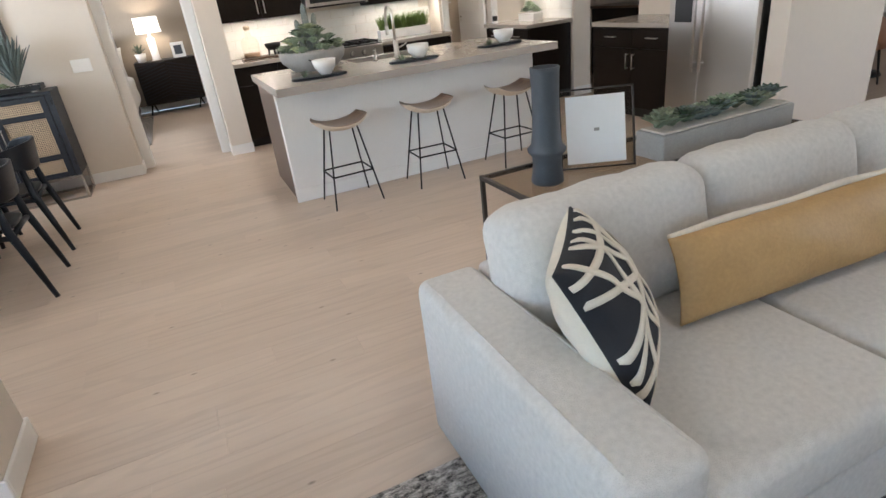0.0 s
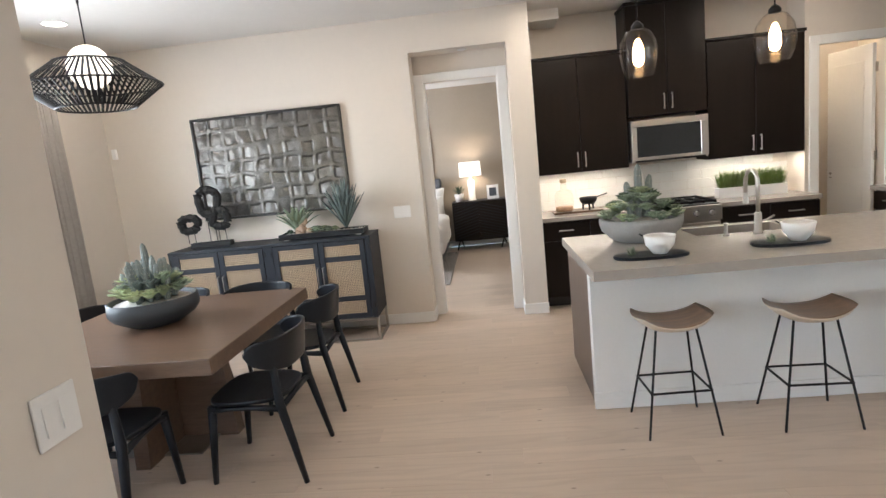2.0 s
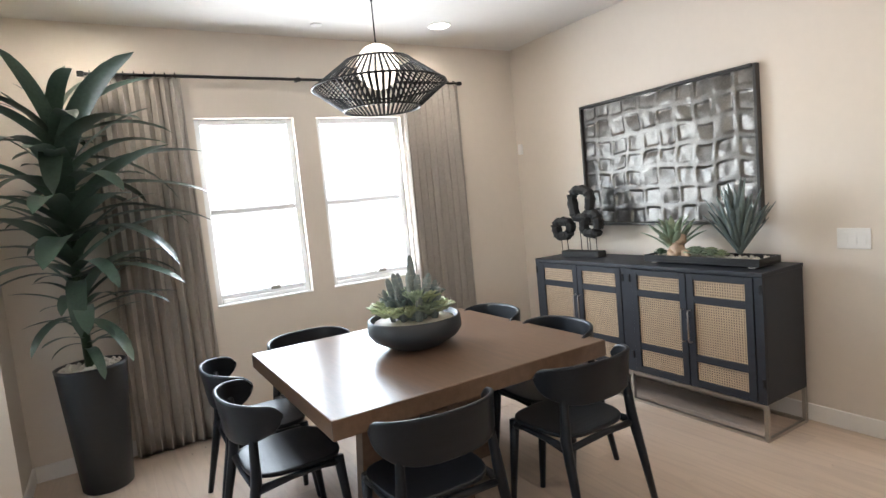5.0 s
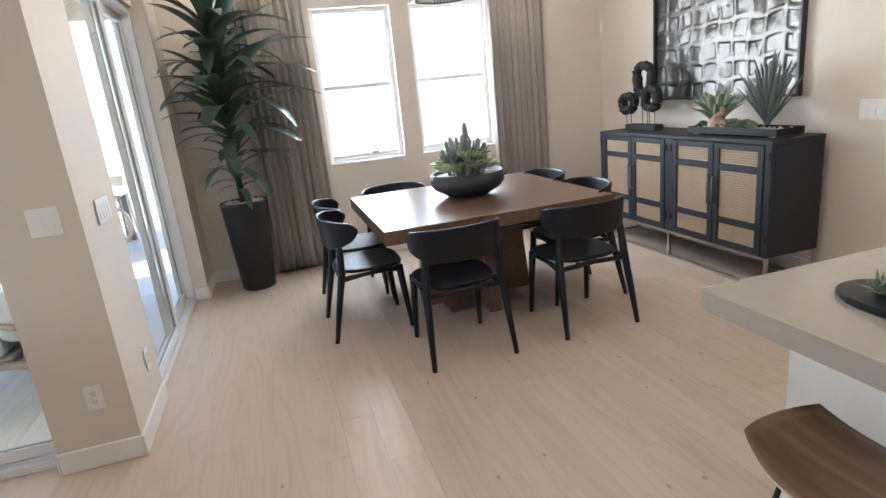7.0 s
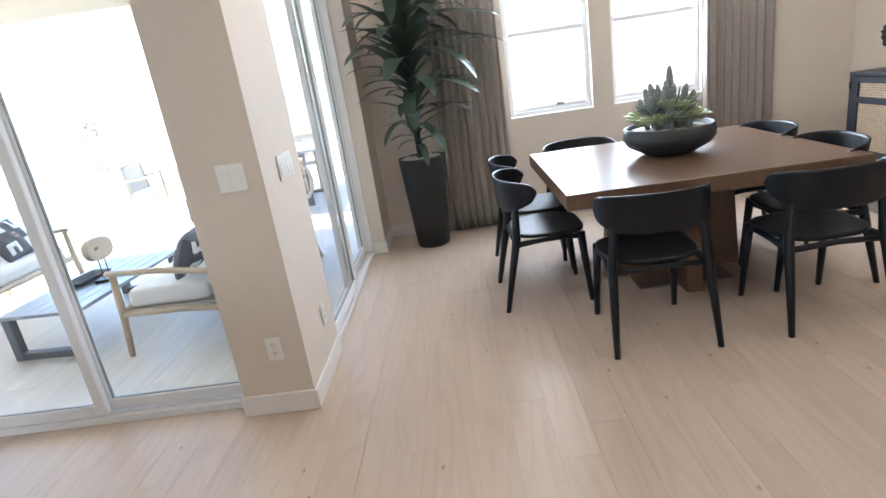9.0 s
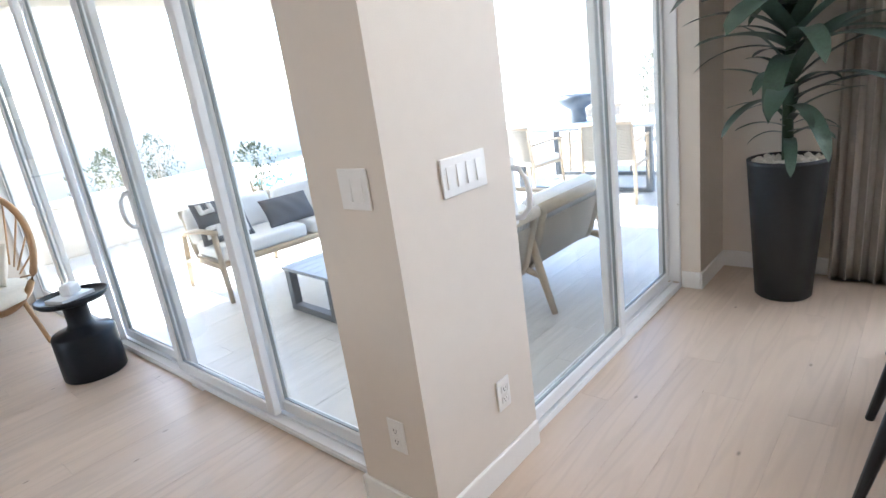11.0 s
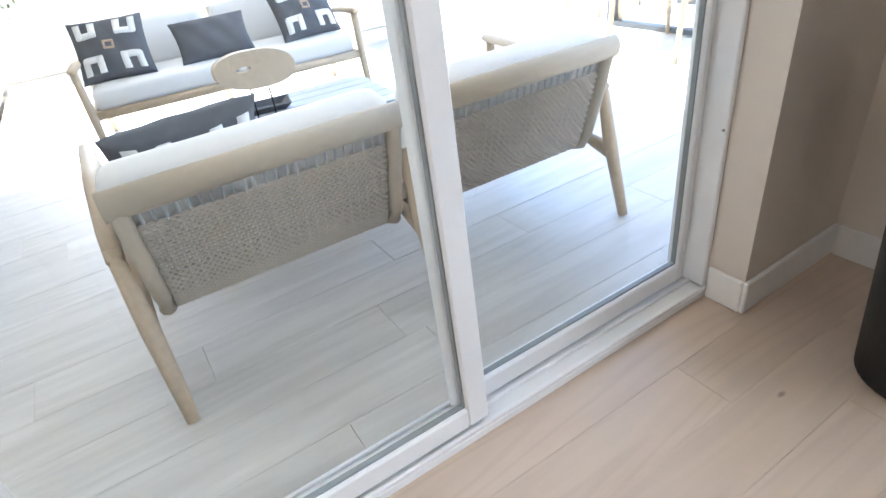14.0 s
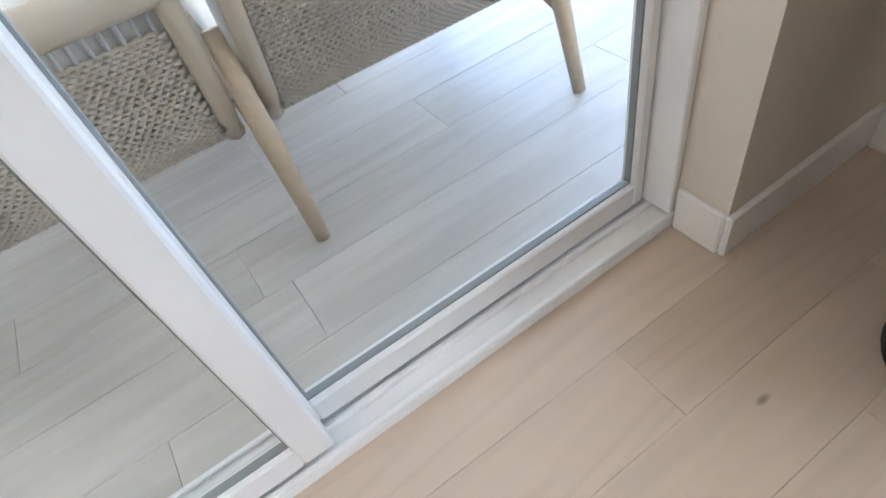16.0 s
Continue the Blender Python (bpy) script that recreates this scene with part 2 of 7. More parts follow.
M_CREAM = mat("cream_cloth", (0.72, 0.66, 0.56), 0.9, var=0.08, scale=30, bump=0.4, bscale=400)
M_RUG = mat("grey_rug", (0.27, 0.25, 0.23), 1.0, var=2.2, scale=34, stretch=(1, 2.2, 1), bump=1.0, bscale=140)
M_SLATE = mat("matte_slate_ceramic", (0.052, 0.060, 0.072), 0.55, var=0.12, scale=14, bump=0.1)
M_CONCRETE = mat("grey_concrete", (0.33, 0.325, 0.31), 0.75, var=0.12, scale=14, bump=0.3, bscale=120)
M_BOWL = mat("charcoal_bowl", (0.026, 0.030, 0.035), 0.5, var=0.12, scale=14, bump=0.06)
M_DARKPOT = mat("dark_pot", (0.013, 0.015, 0.018), 0.5, var=0.15, bump=0.06)
M_GREEN = mat("leaf_green", (0.045, 0.082, 0.042), 0.45, var=0.35, scale=8, rnd=0.3)
M_DRAC = mat("strap_leaf_green", (0.070, 0.108, 0.082), 0.36, var=0.3, scale=6, stretch=(1, 1, 1), rnd=0.3)
M_AGAVE = mat("blue_green_agave", (0.12, 0.155, 0.15), 0.5, var=0.25, rnd=0.2)
M_SUCC = mat("pale_succulent", (0.36, 0.41, 0.23), 0.5, var=0.3, rnd=0.3)
M_SUCC2 = mat("sage_succulent", (0.20, 0.25, 0.17), 0.5, var=0.3, rnd=0.3)
M_CACTUS = mat("cactus", (0.215, 0.245, 0.235), 0.6, var=0.25, rnd=0.2)
M_SPINE = mat("pale_spines", (0.55, 0.52, 0.42), 0.8)
M_GRASS = mat("grass_blades", (0.10, 0.15, 0.03), 0.6, var=0.4, scale=20)
M_PEBBLE = mat("pale_pebbles", (0.62, 0.58, 0.52), 0.8, var=0.2, scale=40)
M_ROCK = mat("tan_rock", (0.48, 0.34, 0.24), 0.8, var=0.25, scale=20, bump=0.4)
M_SEAT = plank_mat("stool_walnut", (0.27, 0.165, 0.10), (0.13, 0.075, 0.045), 0.35, 0.0, knots=False)
M_SEATEDGE = mat("pale_seat_side", (0.60, 0.50, 0.39), 0.45, var=0.12, stretch=(1, 6, 1))
M_SILVER = mat("silver_leaf", (0.125, 0.118, 0.11), 0.34, 0.95, var=0.3, scale=9, bump=0.06, bscale=25)
M_ARTFRAME = mat("dark_frame", (0.02, 0.018, 0.017), 0.35, var=0.2)
M_SCULPT = mat("black_carved_wood", (0.012, 0.012, 0.012), 0.7, var=0.3, scale=20, bump=0.5, bscale=90)
M_TEAK = mat("pale_teak", (0.52, 0.42, 0.30), 0.6, var=0.16, scale=5, stretch=(1, 1, 1), bump=0.12, bscale=60)
M_ROPE = mat("greige_rope", (0.54, 0.495, 0.425), 0.85, var=0.08, scale=30, bump=0.1, bscale=400)
M_CORD = mat("blue_grey_cord", (0.60, 0.62, 0.63), 0.8, var=0.1, scale=30)
M_ROPEBAND = mat("greige_band", (0.53, 0.465, 0.37), 0.8, var=0.1, scale=60, stretch=(14, 1, 1), bump=0.5, bscale=60)
M_WHITECLOTH = mat("white_cloth", (0.80, 0.79, 0.77), 0.95, var=0.04, scale=20, bump=0.3, bscale=300)
M_ALUTOP = mat("pale_slate_aluminium", (0.34, 0.37, 0.40), 0.4, 0.1, var=0.06)
M_GREYALU = mat("slate_aluminium", (0.13, 0.145, 0.16), 0.45, 0.2, var=0.08)
M_STUCCO = mat("cream_stucco", (0.74, 0.69, 0.60), 0.9, var=0.05, scale=3, bump=0.4, bscale=90)
M_PATIOCEIL = mat("patio_soffit", (0.78, 0.76, 0.71), 0.9, var=0.03)
M_GROUND = mat("pale_gravel", (0.55, 0.49, 0.41), 0.95, var=0.15, scale=3, bump=0.4, bscale=60)
M_DECK = mat("pool_deck", (0.66, 0.63, 0.58), 0.8, var=0.06, scale=2, bump=0.2)
M_POOL = mat("pool_water", (0.18, 0.46, 0.52), 0.06, var=0.15, scale=2, bump=0.2, bscale=8)
M_SHRUB = mat("shrub_leaf", (0.11, 0.12, 0.05), 0.7, var=0.4, rnd=0.3)
M_BLACK = mat("black_plastic", (0.012, 0.012, 0.013), 0.35)
M_DARKGLASS = mat("dark_oven_glass", (0.02, 0.022, 0.024), 0.08, var=0.1)
M_PAPER = mat("white_paper", (0.80, 0.81, 0.82), 0.6, var=0.02)
M_SLOT = mat("socket_slot", (0.08, 0.075, 0.07), 0.6)
M_BULB = emit_mat("warm_bulb", (1.0, 0.62, 0.30), 4.0)
M_GLOBE = emit_mat("opal_globe", (1.0, 0.90, 0.74), 0.55)
M_CAN = emit_mat("can_diffuser", (1.0, 0.92, 0.8), 1.2)
M_SHADE = emit_mat("lamp_shade", (1.0, 0.92, 0.80), 0.3)
M_CLEAR = glass_mat("clear_glass", (0.93, 0.92, 0.90))
M_LAMPGLASS = glass_mat("lamp_glass", (0.99, 0.97, 0.94))
M_RATTAN = mat("rattan", (0.42, 0.25, 0.12), 0.5, var=0.2, scale=20)
M_BROWNLEATHER = mat("brown_leather", (0.24, 0.11, 0.055), 0.5, var=0.15)
M_DARKTHROW = mat("dark_outdoor_cloth", (0.12, 0.125, 0.135), 0.95, var=0.2, scale=40, bump=0.3, bscale=300)


# ---- building helpers ----
def thing(name, m, label, category, group=""):
    ob = new(name)
    ob.empty_display_size = 0.1
    ob.matrix_world = m
    return tagged(ob, label, category, group)


def mesh_of(bm, name, material, smooth=False):
    me = bpy.data.meshes.new(name)
    bmesh.ops.recalc_face_normals(bm, faces=bm.faces)
    bm.to_mesh(me)
    bm.free()
    for mt in (material if isinstance(material, (list, tuple)) else [material]):
        me.materials.append(mt)
    if smooth:
        me.polygons.foreach_set("use_smooth", [True] * len(me.polygons))
    return me


def part(name, bm, material, parent=None, label="", smooth=False):
    ob = new(name, mesh_of(bm, name, material, smooth))
    if parent:
        ob.parent = parent
    return tagged(ob, label)


def structure(name, bm, material, smooth=False, label=""):
    return tagged(part(name, bm, material, None, label, smooth), kind="structure")


def bx(x0, x1, y0, y1, z0, z1, b=0.0, seg=2, bm=None):
    bm = bm or bmesh.new()
    m = Matrix.LocRotScale(((x0 + x1) / 2, (y0 + y1) / 2, (z0 + z1) / 2), None, (x1 - x0, y1 - y0, z1 - z0))
    vs = bmesh.ops.create_cube(bm, size=1, matrix=m)["verts"]
    if b:
        es = list({e for v in vs for e in v.link_edges})
        bmesh.ops.bevel(bm, geom=es, offset=b, segments=seg, profile=0.5, affect="EDGES")
    return bm


def cone(p0, p1, r0, r1=None, n=12, bm=None):
    bm = bm or bmesh.new()
    a, b = Vector(p0), Vector(p1)
    d = b - a
    m = Matrix.Translation((a + b) / 2) @ d.to_track_quat("Z", "Y").to_matrix().to_4x4()
    bmesh.ops.create_cone(bm, cap_ends=True, segments=n, radius1=r0, radius2=r0 if r1 is None else r1, depth=d.length, matrix=m)
    return bm


def loft(rings, closed=False, caps=True, bm=None):
    bm = bm or bmesh.new()
    vs = [[bm.verts.new(p) for p in r] for r in rings]
    n = len(vs[0])
    k = len(vs)
    for i in range(k if closed else k - 1):
        a, b = vs[i], vs[(i + 1) % k]
        for j in range(n):
            bm.faces.new((a[j], a[(j + 1) % n], b[(j + 1) % n], b[j]))
    if caps and not closed:
        bm.faces.new(list(reversed(vs[0])))
        bm.faces.new(vs[-1])
    return bm


def lathe(profile, n=32, bm=None, c=(0, 0, 0), caps=True):
    return loft([[(c[0] + r * math.cos(2 * math.pi * j / n), c[1] + r * math.sin(2 * math.pi * j / n), c[2] + z) for j in range(n)] for r, z in profile], caps=caps, bm=bm)


def tube(pts, r, n=8, closed=False, bm=None, flat=1.0):
    pts = [Vector(p) for p in pts]
    k = len(pts)
    rings = []
    for i, p in enumerate(pts):
        a = pts[i - 1] if (closed or i > 0) else p
        b = pts[(i + 1) % k] if (closed or i < k - 1) else p
        d = (b - a).normalized()
        up = Vector((0, 0, 1)) if abs(d.z) < 0.9 else Vector((1, 0, 0))
        s = d.cross(up).normalized()
        u = s.cross(d).normalized()
        rr = r[i] if isinstance(r, (list, tuple)) else r
        rings.append([p + (s * math.cos(2 * math.pi * j / n) + u * math.sin(2 * math.pi * j / n) * flat) * rr for j in range(n)])
    return loft(rings, closed=closed, bm=bm)


def prism(pts, z0, z1, b=0.0, bm=None):
    bm = loft([[(x, y, z0) for x, y in pts], [(x, y, z1) for x, y in pts]], bm=bm)
    if b:
        es = [e for e in bm.edges if abs(e.verts[0].co.z - e.verts[1].co.z) < 1e-6]
        bmesh.ops.bevel(bm, geom=es, offset=b, segments=2, affect="EDGES")
    return bm


def pillow_bm(w, h, t, n=14, pinch=0.07, bm=None):
    """A stuffed cushion standing in the xz plane, its face towards -y, resting on z = 0."""
    bm = bm or bmesh.new()
    sides = []
    for s in (-1, 1):
        rows = []
        for i in range(n + 1):
            row = []
            for j in range(n + 1):
                u, v = 2 * i / n - 1, 2 * j / n - 1
                puff = max(0.0, (1 - u * u) * (1 - v * v)) ** 0.42
                x = w / 2 * u * (1 - pinch * (1 - v * v))
                z = h / 2 * v * (1 - pinch * (1 - u * u)) + h / 2
                wr = 0.012 * math.sin(9 * u + 4 * v) * puff
                row.append(bm.verts.new((x, s * (t / 2 * puff + 0.004) + wr * 0.4, z)))
            rows.append(row)
        sides.append(rows)
        for i in range(n):
            for j in range(n):
                bm.faces.new((rows[i][j], rows[i + 1][j], rows[i + 1][j + 1], rows[i][j + 1]))
    a, b = sides
    rim = [(i, 0) for i in range(n)] + [(n, j) for j in range(n)] + [(i, n) for i in range(n, 0, -1)] + [(0, j) for j in range(n, 0, -1)]
    for k in range(len(rim)):
        p, q = rim[k], rim[(k + 1) % len(rim)]
        bm.faces.new((a[p[0]][p[1]], a[q[0]][q[1]], b[q[0]][q[1]], b[p[0]][p[1]]))
    return bm


def blade(length, width, rise, droop, n=7, fold=0.25, bm=None, base=(0, 0, 0), az=0.0, thick=0.0):
    """A strap or spear leaf that starts upward and bends over; widest below its middle."""
    bm = bm or bmesh.new()
    p, ang = Vector(base), rise
    ca, sa = math.cos(az), math.sin(az)
    left, mid, right = [], [], []
    for i in range(n + 1):
        t = i / n
        w = width / 2 * (0.55 + 1.2 * t) * (1 - t) ** 0.6 * 1.25 if t < 1 else 0.0005
        side = Vector((-sa, ca, 0)) * w
        dirv = Vector((ca * math.cos(ang), sa * math.cos(ang), math.sin(ang)))
        nrm = dirv.cross(Vector((-sa, ca, 0)))
        left.append(bm.verts.new(p + side - nrm * w * fold))
        mid.append(bm.verts.new(p))
        right.append(bm.verts.new(p - side - nrm * w * fold))
        p = p + dirv * (length / n)
        ang -= droop / n
    for i in range(n):
        bm.faces.new((left[i], mid[i], mid[i + 1], left[i + 1]))
        bm.faces.new((mid[i], right[i], right[i + 1], mid[i + 1]))
    return bm


def rosette(r, layers, per, bm=None, c=(0, 0, 0), tilt=0.2, wide=0.55, rng=random):
    bm = bm or bmesh.new()
    for k in range(layers):
        f = 1 - k / layers * 0.72
        for j in range(per):
            az = 2 * math.pi * (j + 0.5 * (k % 2)) / per + rng.uniform(-0.08, 0.08)
            blade(r * f, r * wide * f, tilt + 1.15 * k / layers, 0.25, 4, -0.35, bm, (c[0], c[1], c[2] + 0.006 * k), az)
    return bm


def join_leaf_thickness(ob, t=0.002):
    so = ob.modifiers.new("thickness", "SOLIDIFY")
    so.thickness = t
    return ob


# ---- the large structure ----
CEIL = 2.90
WALLS = {
    "wall_north": [(-3.62, -0.40, 6.50, 6.85, 0, CEIL)],
    "wall_niche": [(-0.40, -0.315, 6.752, 6.85, 0, 2.58), (0.42, 0.505, 6.752, 6.85, 0, 2.58), (-0.315, 0.42, 6.752, 6.85, 2.33, 2.58)],
    "wall_niche_header": [(-0.40, 0.505, 6.50, 6.85, 2.58, CEIL)],
    "wall_partition": [(0.505, 0.725, 6.50, 7.40, 0, CEIL)],
    "wall_kitchen": [(0.725, 3.34, 7.25, 7.40, 0, CEIL)],
    "wall_pantry_front": [(3.34, 3.46, 6.93, 7.40, 0, CEIL), (4.08, 4.60, 6.93, 7.03, 0, CEIL), (3.46, 4.08, 6.93, 7.03, 2.30, CEIL)],
    "wall_pantry_back": [(3.34, 4.85, 8.2, 8.3, 0, CEIL)],
    "wall_pantry_side": [(3.24, 3.34, 7.40, 8.3, 0, CEIL)],
    "wall_east_kitchen": [(4.60, 4.85, 5.90, 8.2, 0, CEIL)],
    "wall_butler": [(6.30, 6.45, 5.0, 8.2, 0, CEIL)],
    "wall_butler_back": [(4.85, 6.30, 7.6, 7.75, 0, CEIL)],
    "wall_fridge_back": [(4.88, 5.03, 3.08, 5.12, 0, CEIL)],
    "wall_fridge_end": [(4.22, 5.32, 2.90, 3.06, 0, CEIL)],
    # the gap is an assumed, unseen opening added for the east lamp
    "wall_east": [(9.0, 9.15, -4.0, -3.0, 0, CEIL), (9.0, 9.15, -0.4, 8.0, 0, CEIL), (9.0, 9.15, -3.0, -0.4, 0, 0.9), (9.0, 9.15, -3.0, -0.4, 2.3, CEIL)],
    "wall_northeast": [(6.45, 9.0, 7.6, 7.75, 0, CEIL)],
    "wall_south": [(-0.95, 9.15, -4.15, -4.0, 0, CEIL)],
    "wall_southwest": [(-0.95, -0.67, -4.0, -2.62, 0, CEIL)],
    "wall_west": [(-3.62, -3.47, 2.38, 3.60, 0, CEIL), (-3.62, -3.47, 4.32, 4.50, 0, CEIL), (-3.62, -3.47, 5.25, 6.50, 0, CEIL),
                  (-3.62, -3.47, 3.60, 4.32, 0, 0.915), (-3.62, -3.47, 4.50, 5.25, 0, 0.915), (-3.62, -3.47, 3.60, 4.32, 2.285, CEIL), (-3.62, -3.47, 4.50, 5.25, 2.285, CEIL)],
    "wall_stub": [(-3.62, -3.015, 2.14, 2.38, 0, CEIL)],
    "wall_slider_header": [(-3.015, -1.29, 2.02, 2.297, 2.30, CEIL)],
    "wall_pier": [(-1.29, -0.72, 1.956, 2.297, 0, CEIL)],
    "wall_living_header": [(-0.95, -0.67, -2.62, 1.956, 2.34, CEIL)],
}
for nm, boxes in WALLS.items():
    bm = bmesh.new()
    for b in boxes:
        bx(*b, bm=bm)
    structure(nm, bm, M_WALL)
BED = {
    "wall_bedroom_far": [(-4.6, 2.6, 11.15, 11.3, 0, 2.80)], "wall_bedroom_east": [(0.95, 1.05, 7.4, 11.15, 0, 2.80)],
    "wall_bedroom_west": [(-4.6, -4.5, 6.85, 11.15, 0, 2.80)], "wall_bedroom_near": [(-4.5, -3.62, 6.75, 6.85, 0, 2.80)],
}
for nm, boxes in BED.items():
    structure(nm, bx(*boxes[0]), M_TAUPE)
structure("ceiling", bx(-3.62, 9.15, -4.15, 8.3, CEIL, 3.05), M_CEIL)
structure("ceiling_bedroom", bx(-4.6, 1.05, 6.86, 11.3, 2.80, 2.9), M_CEIL)
structure("floor", bx(-3.62, 9.15, 2.14, 11.3, -0.12, -0.019), M_OAK)
structure("floor_living", bx(-0.80, 9.15, -4.15, 2.14, -0.12, -0.019), M_OAK)


def baseboard(x0, y0, x1, y1, nx, ny, h=0.105, t=0.014):
    """A board along a wall line, standing out towards (nx, ny)."""
    bm = bx(min(x0, x1) + (min(nx, 0) * t), max(x0, x1) + (max(nx, 0) * t), min(y0, y1) + min(ny, 0) * t, max(y0, y1) + max(ny, 0) * t, 0.0, h, 0.004, 1)
    structure("baseboard", bm, M_TRIM)


for b in [(-3.47, 6.5, -0.40, 6.5, 0, -1), (-3.47, 2.395, -3.47, 6.485, 1, 0), (-0.706, 2.297, -1.285, 2.297, 0, 1), (-0.72, 1.956, -0.72, 2.297, 1, 0), (-0.785, 1.956, -0.706, 1.956, 0, -1),
          (-3.47, 2.38, -3.005, 2.38, 0, 1), (-3.015, 2.275, -3.015, 2.38, 1, 0), (0.50, 6.5, 0.73, 6.5, 0, -1), (-0.40, 6.5, -0.40, 6.735, 1, 0), (0.505, 6.486, 0.505, 6.735, -1, 0),
          (4.60, 5.90, 4.86, 5.90, 0, -1), (4.22, 2.90, 5.33, 2.90, 0, -1), (4.22, 2.886, 4.22, 3.06, -1, 0), (-4.4, 11.15, 0.9, 11.15, 0, -1), (6.45, 7.6, 9.0, 7.6, 0, -1), (9.0, -4, 9.0, 7.5, -1, 0),
          (-0.6, -4.0, 9.0, -4.0, 0, 1), (-0.67, -4.0, -0.67, -2.62, 1, 0)]:
    baseboard(*b)

# casings of the bedroom and pantry openings
bm = bx(-0.398, -0.305, 6.728, 6.752, 0, 2.41, 0.005, 1)
bx(0.41, 0.503, 6.728, 6.752, 0, 2.41, 0.005, 1, bm)
bx(-0.305, 0.41, 6.728, 6.752, 2.325, 2.41, 0.005, 1, bm)
bx(-0.313, -0.298, 6.754, 6.85, 0, 2.325, 0, bm=bm)
bx(0.403, 0.418, 6.754, 6.85, 0, 2.325, 0, bm=bm)
structure("trim_bedroom_door", bm, M_TRIM)
bm = bx(3.375, 3.465, 6.91, 6.93, 0, 2.38, 0.005, 1)
bx(4.075, 4.165, 6.91, 6.93, 0, 2.38, 0.005, 1, bm)
bx(3.465, 4.075, 6.91, 6.93, 2.295, 2.38, 0.005, 1, bm)
structure("trim_pantry_door", bm, M_TRIM)


def window(name, y0, y1, z0, z1):
    """Single-hung vinyl window set in the west wall, with a meeting rail at mid height."""
    w = thing(name, pose(-3.565, (y0 + y1) / 2, z0), "white vinyl single-hung window with a blown-out bright view", "window")
    tagged(w, kind="structure")
    hw, h, f = (y1 - y0) / 2, z1 - z0, 0.045
    bm = bx(-0.035, 0.035, -hw, -hw + f, 0, h, 0.004, 1)
    bx(-0.035, 0.035, hw - f, hw, 0, h, 0.004, 1, bm)
    bx(-0.035, 0.035, -hw + f, hw - f, 0, f, 0.004, 1, bm)
    bx(-0.035, 0.035, -hw + f, hw - f, h - f, h, 0.004, 1, bm)
    fr = part("window_frame", bm, M_VINYL, w)
    part("meeting_rail", bx(-0.02, 0.03, -hw + f, hw - f, h * 0.49, h * 0.49 + 0.04, 0.004, 1), M_VINYL, w)
    part("lower_sash", bx(-0.0, 0.028, -hw + f, hw - f, f, f + 0.035, 0.003, 1), M_VINYL, w)
    part("window_sill", bx(0.037, 0.094, -hw + 0.002, hw - 0.002, 0.001, 0.012, 0.003, 1), M_TRIM, w)
    for a, b in ((f, h * 0.49), (h * 0.49 + 0.04, h - f)):
        p = part("pane", bx(-0.006, -0.002, -hw + f, hw - f, a, b), M_GLASS, w)
        p.visible_shadow = False
    part("sash_lock", bx(0.0285, 0.05, 0.05, 0.12, f + 0.02, f + 0.05, 0.004, 1), M_STEEL, w, "dull metal sash latch")


window("window_1", 3.60, 4.32, 0.915, 2.285)
window("window_2", 4.50, 5.25, 0.915, 2.285)


